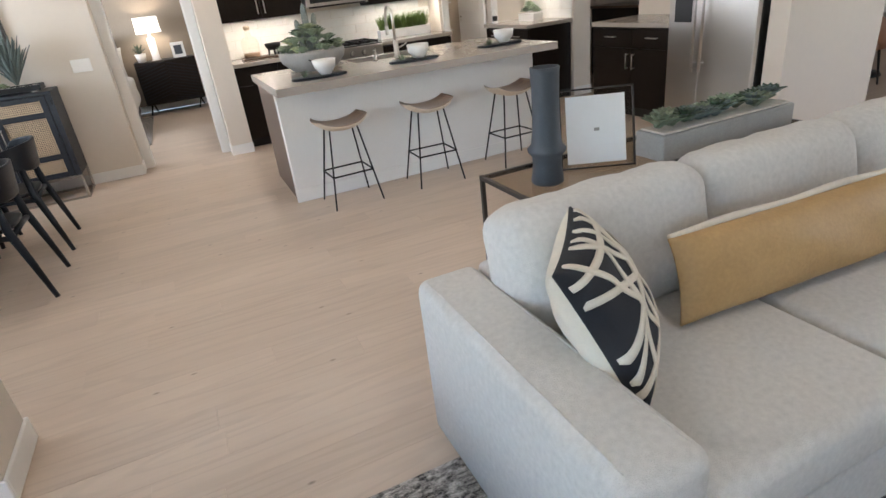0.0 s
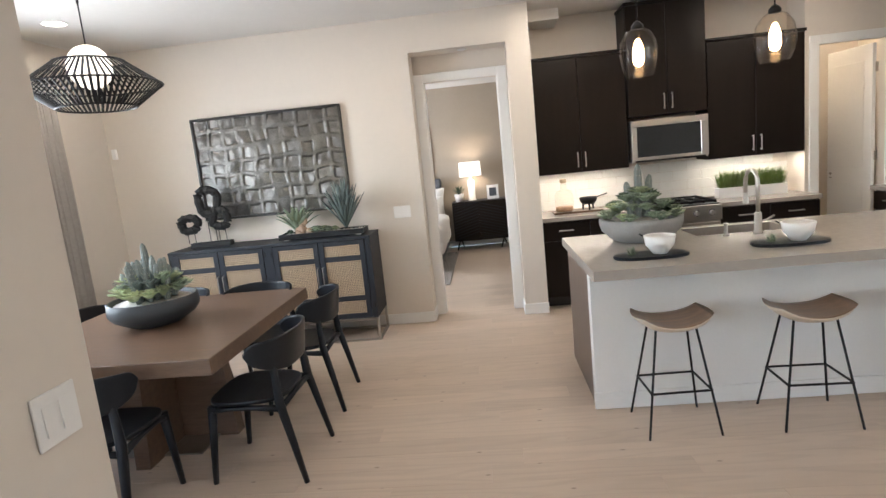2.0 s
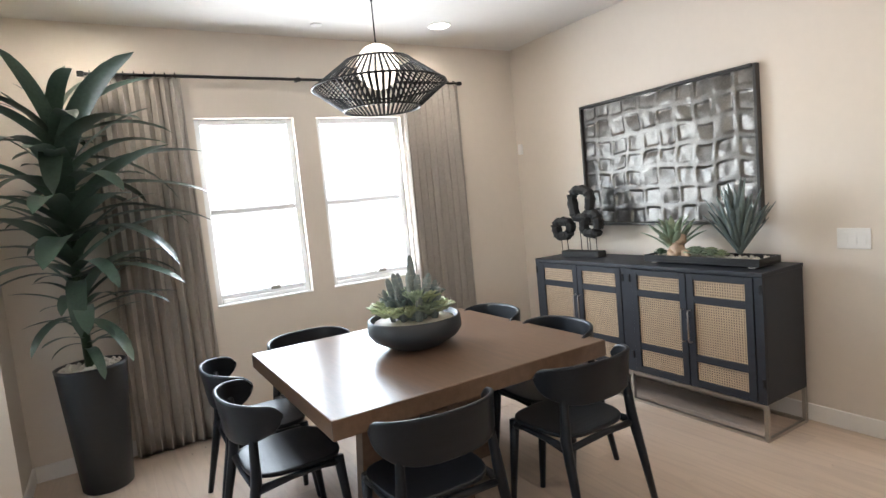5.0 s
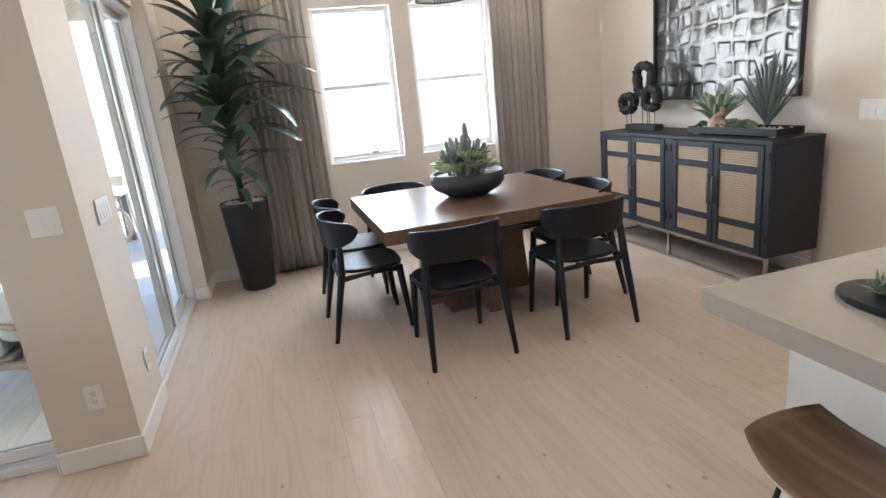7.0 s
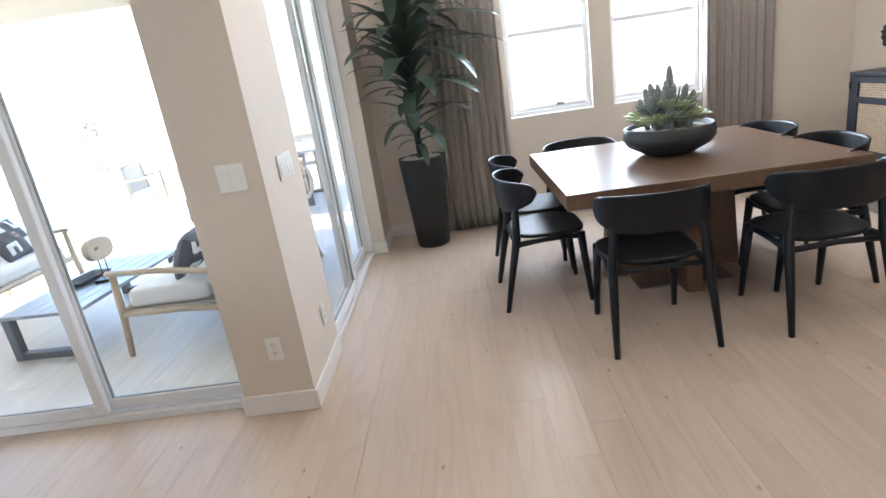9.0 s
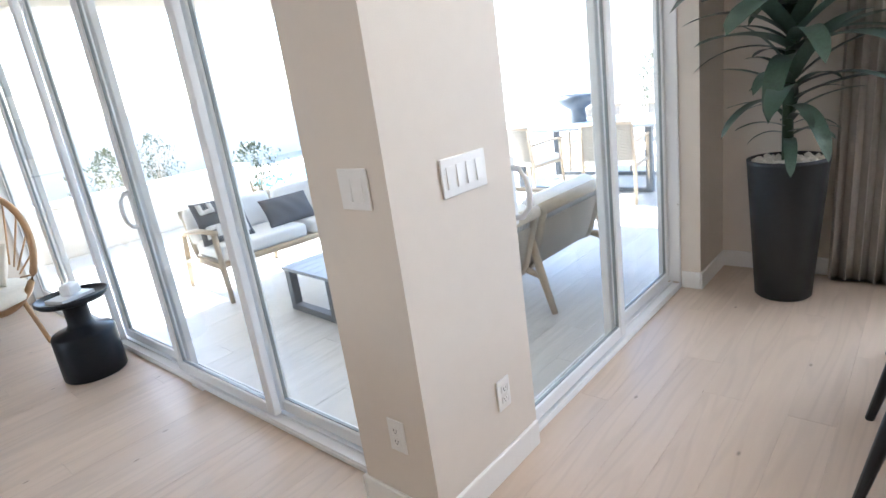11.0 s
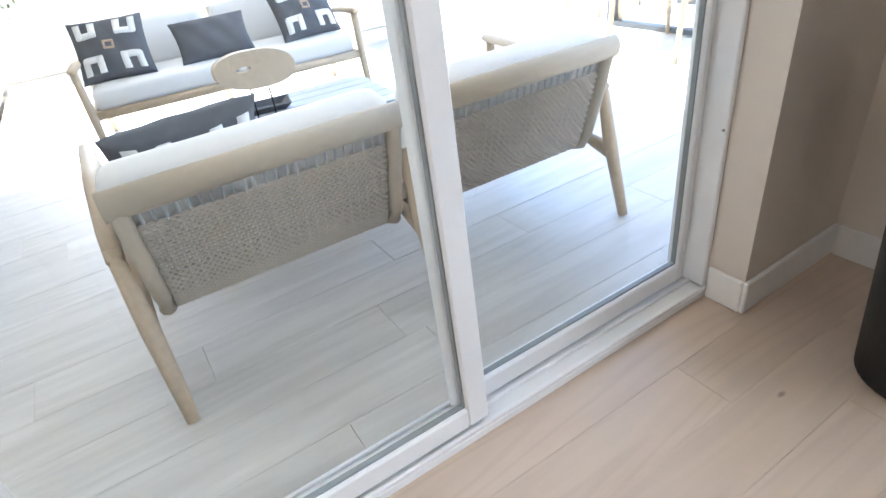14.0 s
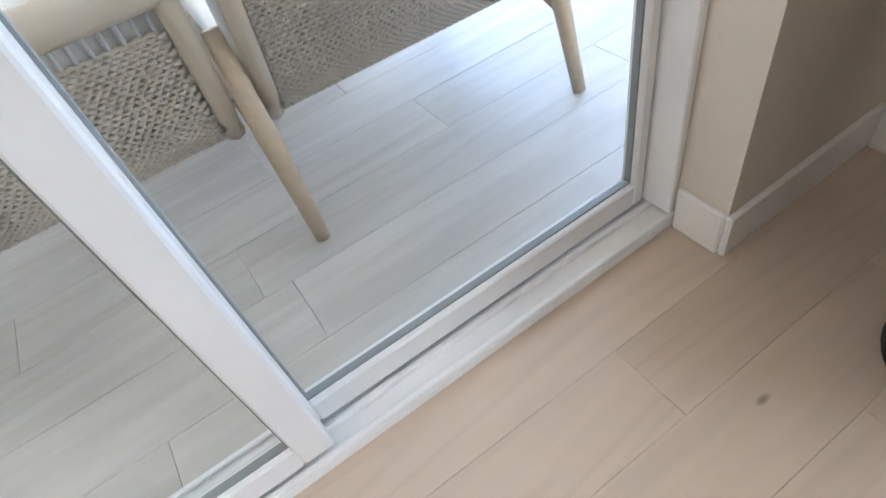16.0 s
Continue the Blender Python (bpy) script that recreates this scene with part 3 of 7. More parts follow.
def slider(name, m, length, height, cuts, handle_at):
    """Sliding glass door along local x; room on the +y side. cuts: panel edges."""
    d = thing(name, m, "white vinyl sliding glass patio door, closed", "sliding door")
    tagged(d, kind="structure")
    bm = bx(0, length, -0.13, 0.0, -0.02, 0.022, 0.004, 1)
    bx(0, length, -0.062, -0.05, 0.0225, 0.036, 0.002, 1, bm)
    bx(0, length, -0.012, 0.0, 0.0225, 0.034, 0.002, 1, bm)
    bx(0, length, -0.120, -0.110, 0.0225, 0.034, 0.002, 1, bm)
    part("sill_track", bm, M_VINYL, d)
    bm = bx(0, 0.018, -0.13, -0.002, 0.036, height, 0.003, 1)
    bx(length - 0.022, length, -0.13, -0.002, 0.036, height, 0.003, 1, bm)
    bx(0.018, length - 0.022, -0.13, -0.002, height - 0.045, height, 0.003, 1, bm)
    part("door_frame", bm, M_VINYL, d)
    part("screw", cone((0.0185, -0.009, 0.52), (0.021, -0.009, 0.52), 0.004, n=10), M_STEEL, d, "small steel screw head")
    for i in range(len(cuts) - 1):
        a, b = cuts[i], cuts[i + 1]
        y0, y1 = ((-0.05, -0.014) if i % 2 else (-0.105, -0.066))
        e = 0.035 if i % 2 else 0.0
        a0, b0 = a - ((e or 0.022) if i else 0), b + ((e or 0.022) if i < len(cuts) - 2 else 0)
        sl, sr, rb = 0.026 if i == 0 else 0.057, 0.026 if i == len(cuts) - 2 else 0.057, 0.058
        z0, z1 = 0.037, height - 0.046
        bm = bx(a0, a0 + sl, y0, y1, z0, z1, 0.004, 1)
        bx(b0 - sr, b0, y0, y1, z0, z1, 0.004, 1, bm)
        bx(a0 + sl, b0 - sr, y0, y1, z0, z0 + rb, 0.004, 1, bm)
        bx(a0 + sl, b0 - sr, y0, y1, z1 - rb, z1, 0.004, 1, bm)
        pn = part("sliding_panel", bm, M_VINYL, d)
        ym = (y0 + y1) / 2
        bm = bx(a0 + sl, a0 + sl + 0.004, ym - 0.007, ym + 0.007, z0 + rb, z1 - rb)
        bx(b0 - sr - 0.004, b0 - sr, ym - 0.007, ym + 0.007, z0 + rb, z1 - rb, bm=bm)
        bx(a0 + sl + 0.004, b0 - sr - 0.004, ym - 0.007, ym + 0.007, z0 + rb, z0 + rb + 0.004, bm=bm)
        part("glazing_seal", bm, M_SEAL, pn, "dark grey seal")
        g = part("pane", bx(a0 + sl + 0.008, b0 - sr - 0.008, (y0 + y1) / 2 - 0.002, (y0 + y1) / 2 + 0.002, z0 + rb + 0.008, z1 - rb), M_GLASS, pn)
        g.visible_shadow = False
    hx, i = handle_at
    yf = -0.014 if i % 2 else -0.066
    pts = [(hx, yf, 0.885), (hx - 0.004, yf + 0.035, 0.89), (hx - 0.008, yf + 0.06, 0.925), (hx - 0.01, yf + 0.066, 0.975), (hx - 0.008, yf + 0.06, 1.025), (hx - 0.004, yf + 0.035, 1.06), (hx, yf, 1.065)]
    bm = tube(pts, 0.011, 10)
    bx(hx - 0.018, hx + 0.018, yf, yf + 0.008, 0.86, 1.10, 0.006, 2, bm)
    part("handle", bm, M_VINYL, d, "curved white pull handle", True)
    return d


# dining door: room is to the north; living door: room is to the east
slider("door_dining_slider", pose(-3.013, 2.272, 0), 1.72, 2.30, [0.023, 0.828, 1.697], (1.675, 1))
slider("door_living_slider", pose(-0.80, 1.954, 0, 0, 0, -90), 4.57, 2.34, [0.023, 0.78, 1.68, 2.60, 3.55, 4.547], (1.66, 1))

# outside: ground to the horizon, patio, pool, yard wall
structure("ground", bx(-400, 400, -400, 400, -0.5, -0.14), M_GROUND)
structure("pavement", bx(-12.4, -0.95, -9.6, 2.02, -0.14, -0.05), M_DECK)
structure("ceiling_patio", bx(-4.3, -0.95, -2.4, 2.02, 2.62, 2.8), M_PATIOCEIL)
bm = bx(-4.3, -0.95, -2.4, -2.1, 2.38, 2.62, 0.01, 1)
bx(-4.3, -4.0, -2.1, 2.02, 2.38, 2.62, 0.01, 1, bm)
structure("beam_patio", bm, M_STUCCO)
structure("roof", bx(-3.8, 9.3, 2.02, 11.5, 3.06, 3.3), M_STUCCO)
structure("roof_living", bx(-1.1, 9.3, -4.4, 2.02, 3.06, 3.3), M_STUCCO)
pc = thing("patio_column", pose(-4.12, -2.25, -0.05), "cream stucco patio column under the roof beam", "column")
part("shaft", bx(-0.16, 0.16, -0.15, 0.15, 0.14, 2.43, 0.015), M_STUCCO, pc)
part("plinth", bx(-0.19, 0.19, -0.18, 0.18, 0.0, 0.14, 0.015), M_STUCCO, pc)
structure("water", bx(-10.0, -5.4, -7.6, -2.9, -0.1, -0.045), M_POOL)
bm = bx(-10.3, -5.1, -2.9, -2.6, -0.1, -0.03, 0.01, 1)
bx(-5.4, -5.1, -7.6, -2.9, -0.1, -0.03, 0.01, 1, bm)
bx(-10.3, -10.0, -7.6, -2.9, -0.1, -0.03, 0.01, 1, bm)
structure("pool_coping", bm, M_DECK)
structure("wall_yard", bx(-15.2, -15.0, -16, 14, -0.14, 1.7), M_STUCCO)
structure("wall_yard_south", bx(-15.0, 9, -13.2, -13.0, -0.14, 1.7), M_STUCCO)
structure("wall_neighbour", bx(-10.2, -10.0, 2.6, 14, -0.14, 1.9), M_STUCCO)
lw = thing("planter_wall", pose(-1.6, -4.5, -0.05), "low cream stucco planter wall beside the patio", "low wall")
part("wall", bx(-2.6, 3.2, -0.35, 0.0, 0, 0.62, 0.02), M_STUCCO, lw)
part("cap", bx(-2.65, 3.25, -0.39, 0.04, 0.62, 0.68, 0.012), M_DECK, lw)


# ---- dining room ----
def dining_chair():
    c = thing("dining_chair", pose(0, 0, 0), "black wooden dining chair with a curved wrap-around backrest", "chair", "chairs round the dining table")
    # seat: dished slab, wider in front
    rings = []
    for z, k in ((0.428, 0.95), (0.433, 0.99), (0.445, 1.0), (0.4515, 0.992), (0.4525, 0.98), (0.4525, 0.94)):
        ring = []
        for j in range(28):
            a = 2 * math.pi * j / 28
            ca, sa = math.cos(a), math.sin(a)
            sx = math.copysign(abs(ca) ** 0.55, ca) * (0.225 + 0.02 * sa)
            sy = math.copysign(abs(sa) ** 0.6, sa) * 0.215
            ring.append((sx * k, sy * k + 0.01, z))
        rings.append(ring)
    rings.append([(x * 0.8, y * 0.8, 0.4505) for x, y, z in rings[-1]])
    rings.append([(x * 0.4, y * 0.4, 0.449) for x, y, z in rings[-2]])
    part("seat", loft(rings), M_BLACKWOOD, c, "dished black wooden seat", True)
    # backrest: a tall band bent round the sitter
    rings = []
    n = 40
    for i in range(n + 1):
        u = 2 * i / n - 1
        a = radians(-90) + u * radians(88)
        wing = abs(u) ** 2.4
        top = 0.785 - 0.03 * wing
        bot = 0.59 + 0.075 * wing
        if abs(u) > 0.86:
            k = (abs(u) - 0.86) / 0.14
            m, q = (top + bot) / 2, math.sqrt(max(0.02, 1 - 0.95 * k * k))
            top, bot = m + (top - m) * q, m + (bot - m) * q
        ca, sa = math.cos(a), math.sin(a)
        rx, ry = 0.262, 0.205
        ring = []
        for (dr, z) in ((-0.008, bot + 0.004), (-0.008, bot + 0.014), (-0.008, top - 0.014), (-0.008, top - 0.003), (-0.004, top), (0.004, top),
                        (0.008, top - 0.003), (0.008, top - 0.014), (0.008, bot + 0.014), (0.008, bot + 0.004), (0.004, bot), (-0.004, bot)):
            lean = -0.03 * (z - 0.585) / 0.2 * (1 - abs(u) * 0.6)
            ring.append(((rx + dr) * math.copysign(abs(ca) ** 0.8, ca), (ry + dr) * math.copysign(abs(sa) ** 0.8, sa) - 0.035 + lean, z))
        rings.append(ring)
    part("backrest", loft(rings), M_BLACKWOOD, c, "curved black backrest", True)
    for sx in (-1, 1):
        part("leg", tube([(sx * 0.245, -0.285, 0), (sx * 0.232, -0.232, 0.25), (sx * 0.222, -0.19, 0.44), (sx * 0.205, -0.178, 0.62), (sx * 0.195, -0.18, 0.70)], [0.0145, 0.021, 0.025, 0.019, 0.013], 8), M_BLACKWOOD, c, "", True)
        part("leg", tube([(sx * 0.215, 0.225, 0), (sx * 0.208, 0.2, 0.25), (sx * 0.2, 0.185, 0.428)], [0.0145, 0.021, 0.025], 8), M_BLACKWOOD, c, "", True)
        part("side_rail", tube([(sx * 0.222, -0.19, 0.405), (sx * 0.213, -0.05, 0.412), (sx * 0.204, 0.1, 0.412), (sx * 0.2, 0.18, 0.405)], [0.024, 0.017, 0.017, 0.022], 8, flat=0.8), M_BLACKWOOD, c, "", True)
    part("rail", tube([(-0.222, -0.19, 0.40), (0, -0.20, 0.415), (0.222, -0.19, 0.40)], 0.016, 8), M_BLACKWOOD, c, "", True)
    part("rail", tube([(-0.2, 0.18, 0.40), (0, 0.185, 0.412), (0.2, 0.18, 0.40)], 0.016, 8), M_BLACKWOOD, c, "", True)
    return c


chair = dining_chair()
CHAIRS = [(-1.115, 3.98, 90), (-1.13, 4.79, 92), (-1.75, 3.56, 1), (-2.29, 3.57, -2), (-2.47, 3.98, -90), (-2.49, 4.72, -89), (-2.2, 5.0, 180), (-1.55, 4.99, 178)]
for i, (x, y, a) in enumerate(CHAIRS):
    if i == 0:
        chair.matrix_world = pose(x, y, 0, 0, 0, a)
    else:
        copy_thing(chair, pose(x, y, 0, 0, 0, a))

tb = thing("dining_table", pose(-1.865, 4.365, 0), "square walnut dining table on a crossed slab pedestal", "table")
part("tabletop", bx(-0.69, 0.69, -0.75, 0.75, 0.66, 0.745, 0.005), M_WALNUT, tb, "thick polished walnut top")
for k, nm in enumerate(("pedestal_slab", "pedestal_slab")):
    t = 0.045
    pts = [(-0.40, 0), (0.40, 0), (0.35, 0.66), (-0.35, 0.66)]
    if k == 0:
        rings = [[(u, -t, z) for u, z in pts], [(u, t, z) for u, z in pts]]
        bm = loft(rings)
    else:
        bm = loft([[(-t, u, z) for u, z in ((-0.42, 0), (-0.047, 0), (-0.047, 0.658), (-0.37, 0.658))], [(t, u, z) for u, z in ((-0.42, 0), (-0.047, 0), (-0.047, 0.658), (-0.37, 0.658))]])
        loft([[(-t, u, z) for u, z in ((0.42, 0), (0.047, 0), (0.047, 0.658), (0.37, 0.658))], [(t, u, z) for u, z in ((0.42, 0), (0.047, 0), (0.047, 0.658), (0.37, 0.658))]], bm=bm)
    part(nm, bm, M_WALNUT, tb)
part("foot_plate", bx(-0.28, 0.28, -0.28, 0.28, 0.0, 0.012, 0.003, 1), M_STEEL, tb)


def cactus_bm(h, r, lean=(0, 0), bm=None, c=(0, 0, 0), ribs=9):
    bm = bm or bmesh.new()
    rings = []
    n = ribs * 4
    for z, k in ((0, 0.8), (0.15, 0.95), (0.4, 1), (0.7, 1), (0.86, 0.9), (0.95, 0.66), (1.0, 0.25)):
        rings.append([(c[0] + lean[0] * z * h + r * k * (1 + 0.14 * math.cos(ribs * 2 * math.pi * j / n)) * math.cos(2 * math.pi * j / n), c[1] + lean[1] * z * h + r * k * (1 + 0.14 * math.cos(ribs * 2 * math.pi * j / n)) * math.sin(2 * math.pi * j / n), c[2] + z * h) for j in range(n)])
    return loft(rings, bm=bm)


def spines_bm(h, r, lean, c, ribs=9, bm=None):
    bm = bm or bmesh.new()
    for k in range(ribs):
        a = 2 * math.pi * k / ribs
        for i in range(9):
            z = (i + 0.6) / 9.5
            kk = 1.13 if z < 0.75 else 1.13 * math.sqrt(max(0.05, 1 - ((z - 0.75) / 0.26) ** 2))
            p = Vector((c[0] + lean[0] * z * h + r * kk * math.cos(a), c[1] + lean[1] * z * h + r * kk * math.sin(a), c[2] + z * h))
            bmesh.ops.create_icosphere(bm, subdivisions=1, radius=r * 0.1, matrix=Matrix.Translation(p))
    return bm


def planter_bowl(name, m, prof, pot_mat, label, seed, R, top, cacti, rosettes):
    rng = random.Random(seed)
    b = thing(name, m, label, "planter bowl")
    part("bowl", lathe(prof, 44), pot_mat, b, "", True)
    part("soil", lathe([(R * 0.9, top - 0.02), (R * 0.5, top - 0.012), (0.01, top - 0.008)], 30), M_PEBBLE, b, "pale gravel fill", True)
    for (x, y, h, r, lx, ly) in cacti:
        cc = part("cactus", cactus_bm(h, r, (lx, ly), None, (x, y, top - 0.03)), M_CACTUS, b, "grey-green ribbed cactus", True)
        tagged(part("spines", spines_bm(h, r, (lx, ly), (x, y, top - 0.03)), M_SPINE, cc), kind="stuff")
    for (x, y, r, z, mt) in rosettes:
        wide, tilt = rng.choice(((0.5, 0.55), (0.38, 0.8), (0.7, 0.6)))
        o = part("succulent", rosette(r, 4, rng.choice((7, 8, 9)), None, (x, y, top - 0.01 + z), tilt, wide, rng), mt, b, "succulent rosette", True)
        join_leaf_thickness(o, 0.004)
    return b


rg = random.Random(5)
ros = []
for j in range(12):
    a = 2 * math.pi * j / 12 + rg.uniform(-0.1, 0.1)
    rr = rg.uniform(0.165, 0.195)
    ros.append((rr * math.cos(a), rr * math.sin(a), rg.uniform(0.08, 0.11), rg.uniform(0.02, 0.05), rg.choice((M_SUCC, M_SUCC, M_SUCC2))))
for j in range(10):
    a = 2 * math.pi * j / 10 + 0.3
    ros.append((0.13 * math.cos(a), 0.13 * math.sin(a), rg.uniform(0.085, 0.115), rg.uniform(0.07, 0.12), rg.choice((M_SUCC, M_SUCC2, M_AGAVE))))
cac = [(0.0, 0.02, 0.40, 0.021, -0.05, 0), (0.045, -0.02, 0.32, 0.019, 0.06, -0.05)]
for j in range(17):
    a = 2.4 * j
    d = 0.035 + 0.006 * j
    cac.append((d * math.cos(a), d * math.sin(a), rg.uniform(0.29, 0.35) - 0.008 * j, rg.uniform(0.015, 0.021), 0.22 * math.cos(a), 0.22 * math.sin(a)))
ctr = planter_bowl("centrepiece_bowl", pose(-1.91, 4.39, 0.745) @ Matrix.Scale(0.93, 4), [(0.05, 0), (0.135, 0.0), (0.16, 0.008), (0.255, 0.062), (0.283, 0.098), (0.286, 0.12), (0.280, 0.178), (0.272, 0.184), (0.262, 0.178), (0.25, 0.14), (0.02, 0.13)], M_BOWL,
                   "low charcoal bowl of cacti and succulents on the dining table", 3, 0.27, 0.178, cac, ros)
o = bmesh.new()
for k in range(48):
    a = rg.uniform(0, 6.28)
    blade(rg.uniform(0.16, 0.27), 0.018, rg.uniform(0.8, 1.35), 0.3, 4, -0.3, o, (0.05 * math.cos(a), 0.05 * math.sin(a) + 0.02, 0.16), a)
join_leaf_thickness(part("spiky_leaves", o, M_AGAVE, ctr, "blue-green spear leaves"), 0.003)

# pendant: a wide spindle cage round an opal globe
pd = thing("pendant_lamp", pose(-2.03, 4.385, 2.085) @ Matrix.Diagonal((0.95, 0.95, 1, 1)), "black metal slatted cage pendant with an opal globe", "pendant lamp")
for k, (r, z, t) in enumerate(((0.225, 0.0, 0.006), (0.395, 0.125, 0.006), (0.20, 0.262, 0.006))):
    part("ring", tube([(r * math.cos(2 * math.pi * j / 48), r * math.sin(2 * math.pi * j / 48), z) for j in range(48)], t, 6, True), M_BLACKMETAL, pd, "", True)
d0, d1, d2 = Vector((0.225, 0, 0)), Vector((0.395, 0, 0.125)), Vector((0.20, 0, 0.262))
slat_lo = mesh_of(tube([d0, d1], 0.0085, 4, flat=0.4), "slat", M_BLACKMETAL)
slat_hi = mesh_of(tube([d1, d2], 0.0075, 4, flat=0.45), "slat", M_BLACKMETAL)
NS = 64
for j in range(NS):
    for me in (slat_lo, slat_hi):
        s = new("slat", me)
        s.parent = pd
        s.matrix_local = pose(0, 0, 0, 0, 0, 360 * j / NS)
part("globe", lathe([(0.125 * math.sin(math.pi * i / 14) + 0.0005, 0.235 - 0.125 * math.cos(math.pi * i / 14)) for i in range(15)], 28), M_GLOBE, pd, "glowing opal glass globe", True)
part("stem", cone((0, 0, 0.355), (0, 0, 0.815), 0.004, n=8), M_BLACKMETAL, pd)
part("joint", cone((0, 0, 0.59), (0, 0, 0.63), 0.008, n=10), M_BLACKMETAL, pd)
part("canopy", lathe([(0.005, 0.79), (0.06, 0.80), (0.065, 0.82)], 24), M_BLACKMETAL, pd, "", True)

# sideboard with cane doors
sb = thing("sideboard", pose(-2.76, 6.02, 0), "charcoal wooden sideboard with four cane-panelled doors", "sideboard")
W, D, Z0, Z1 = 1.90, 0.43, 0.22, 0.978
part("body", bx(0.0, W, 0.022, D, Z0, Z1 - 0.025, 0.003, 1), M_CHAR, sb)
part("top", bx(-0.004, W + 0.004, 0.0, D, Z1 - 0.025, Z1, 0.004), M_CHAR, sb)
for xa, xb in ((0.0, 0.05), (W - 0.05, W), (W / 2 - 0.045, W / 2 + 0.045)):
    part("front_stile", bx(xa, xb, 0.002, 0.022, Z0, Z1 - 0.026), M_CHAR, sb)
dw = (W - 0.19) / 4
for i in range(4):
    x0 = 0.05 + dw * i + (0.09 if i >= 2 else 0)
    x1 = x0 + dw
    a, b = Z0 + 0.005, Z1 - 0.03
    s = 0.05
    bars = (a, a + 0.045), (a + 0.165, a + 0.21), (b - 0.185, b - 0.14), (b - 0.04, b)
    bm = bx(x0 + 0.003, x0 + s, -0.004, 0.02, a, b, 0.002, 1)
    bx(x1 - s, x1 - 0.003, -0.004, 0.02, a, b, 0.002, 1, bm)
    for p, q in bars:
        bx(x0 + s, x1 - s, -0.004, 0.02, p, q, 0.002, 1, bm)
    dr = part("door", bm, M_CHAR, sb)
    for k in range(3):
        # sheet added behind the cane, coloured as the shade in its holes
        part("shade_lining", bx(x0 + s, x1 - s, 0.013, 0.019, bars[k][1], bars[k + 1][0]), M_CANEBACK, dr)
        bm = bmesh.new()
        w_, h_ = x1 - x0 - 2 * s, bars[k + 1][0] - bars[k][1]
        nx_, nz_ = round(w_ / 0.0155), round(h_ / 0.0155)
        for q in range(nx_):
            xc = x0 + s + w_ * (q + 0.5) / nx_
            bx(xc - 0.0033, xc + 0.0033, 0.008, 0.0105, bars[k][1], bars[k + 1][0], bm=bm)
        for q in range(nz_):
            zc = bars[k][1] + h_ * (q + 0.5) / nz_
            bx(x0 + s, x1 - s, 0.006, 0.0082, zc - 0.0033, zc + 0.0033, bm=bm)
        tagged(part("cane_panel", bm, M_CANE, dr, "natural woven cane panel"), kind="stuff")
    hx = x1 - 0.024 if i % 2 == 0 else x0 + 0.024
    part("handle", tube([(hx, -0.005, 0.51), (hx, -0.03, 0.515), (hx, -0.034, 0.53), (hx, -0.034, 0.70), (hx, -0.03, 0.715), (hx, -0.005, 0.72)], 0.005, 8), M_STEEL, dr, "slim nickel bar handle", True)
for hx in (0.012, W / 2 - 0.03, W / 2 + 0.03, W - 0.012):
    for hz in (0.32, 0.86):
        part("hinge", bx(hx - 0.006, hx + 0.006, -0.006, 0.002, hz, hz + 0.05), M_BLACKMETAL, sb)
for x in (0.01, W / 2, W - 0.01):
    for y in (0.012, D - 0.012):
        part("leg", bx(x - 0.011, x + 0.011, y - 0.011, y + 0.011, 0, Z0, 0.001, 1), M_STEEL, sb)
for y in (0.012, D - 0.012):
    part("floor_rail", bx(0.022, W - 0.022, y - 0.009, y + 0.009, 0, 0.02), M_STEEL, sb)
    part("top_rail", bx(0.022, W - 0.022, y - 0.009, y + 0.009, Z0 - 0.022, Z0 - 0.001), M_STEEL, sb)
for x in (0.01, W - 0.01):
    part("floor_rail", bx(x - 0.009, x + 0.009, 0.024, D - 0.024, 0, 0.02), M_STEEL, sb)

# framed silver relief
art = thing("wall_art", pose(-2.57, 6.498, 1.21), "silver relief panel of puckered squares in a thin dark frame", "wall art")
AW, AH = 1.48, 0.985
bm = bx(0, 0.02, -0.045, 0, 0, AH, 0.002, 1)
bx(AW - 0.02, AW, -0.045, 0, 0, AH, 0.002, 1, bm)
bx(0.02, AW - 0.02, -0.06, 0, 0, 0.02, 0.002, 1, bm)
bx(0.02, AW - 0.02, -0.06, 0, AH - 0.02, AH, 0.002, 1, bm)
part("frame", bm, M_ARTFRAME, art)
bm = bmesh.new()
NX, NZ = 190, 130
vs = []
for i in range(NX + 1):
    col = []
    for j in range(NZ + 1):
        x, z = 0.02 + (AW - 0.04) * i / NX, 0.02 + (AH - 0.04) * j / NZ
        u, v = x / AW * 10 + 0.22 * noise.noise((x * 3, z * 4, 1)), z / AH * 7 + 0.22 * noise.noise((x * 5, z * 4, 7))
        fu, fv = u - math.floor(u) - 0.5, v - math.floor(v) - 0.5
        key = (math.floor(u) + 0.5, math.floor(v) + 0.5)
        h1, h2, h3 = (noise.cell((key[0], key[1], 3.5 + q)) for q in range(3))
        edge = min(1.0, max(0.0, 0.44 - abs(fu)) / 0.10) * min(1.0, max(0.0, 0.42 - abs(fv)) / 0.12)
        edge = edge * edge * (3 - 2 * edge)
        dish = 0.003 + 0.015 * h1 * fu + 0.016 * (h2 + 0.3) * fv + 0.012 * (fu * fu + fv * fv) + 0.004 * noise.noise((x * 17, z * 15, 4 * h3))
        y = -0.022 + edge * dish - 0.002 * noise.noise((x * 12, z * 3, 2))
        col.append(bm.verts.new((x, y, z)))
    vs.append(col)
for i in range(NX):
    for j in range(NZ):
        bm.faces.new((vs[i][j], vs[i + 1][j], vs[i + 1][j + 1], vs[i][j + 1]))
part("relief", bm, M_SILVER, art, "silver-leafed puckered relief", True)

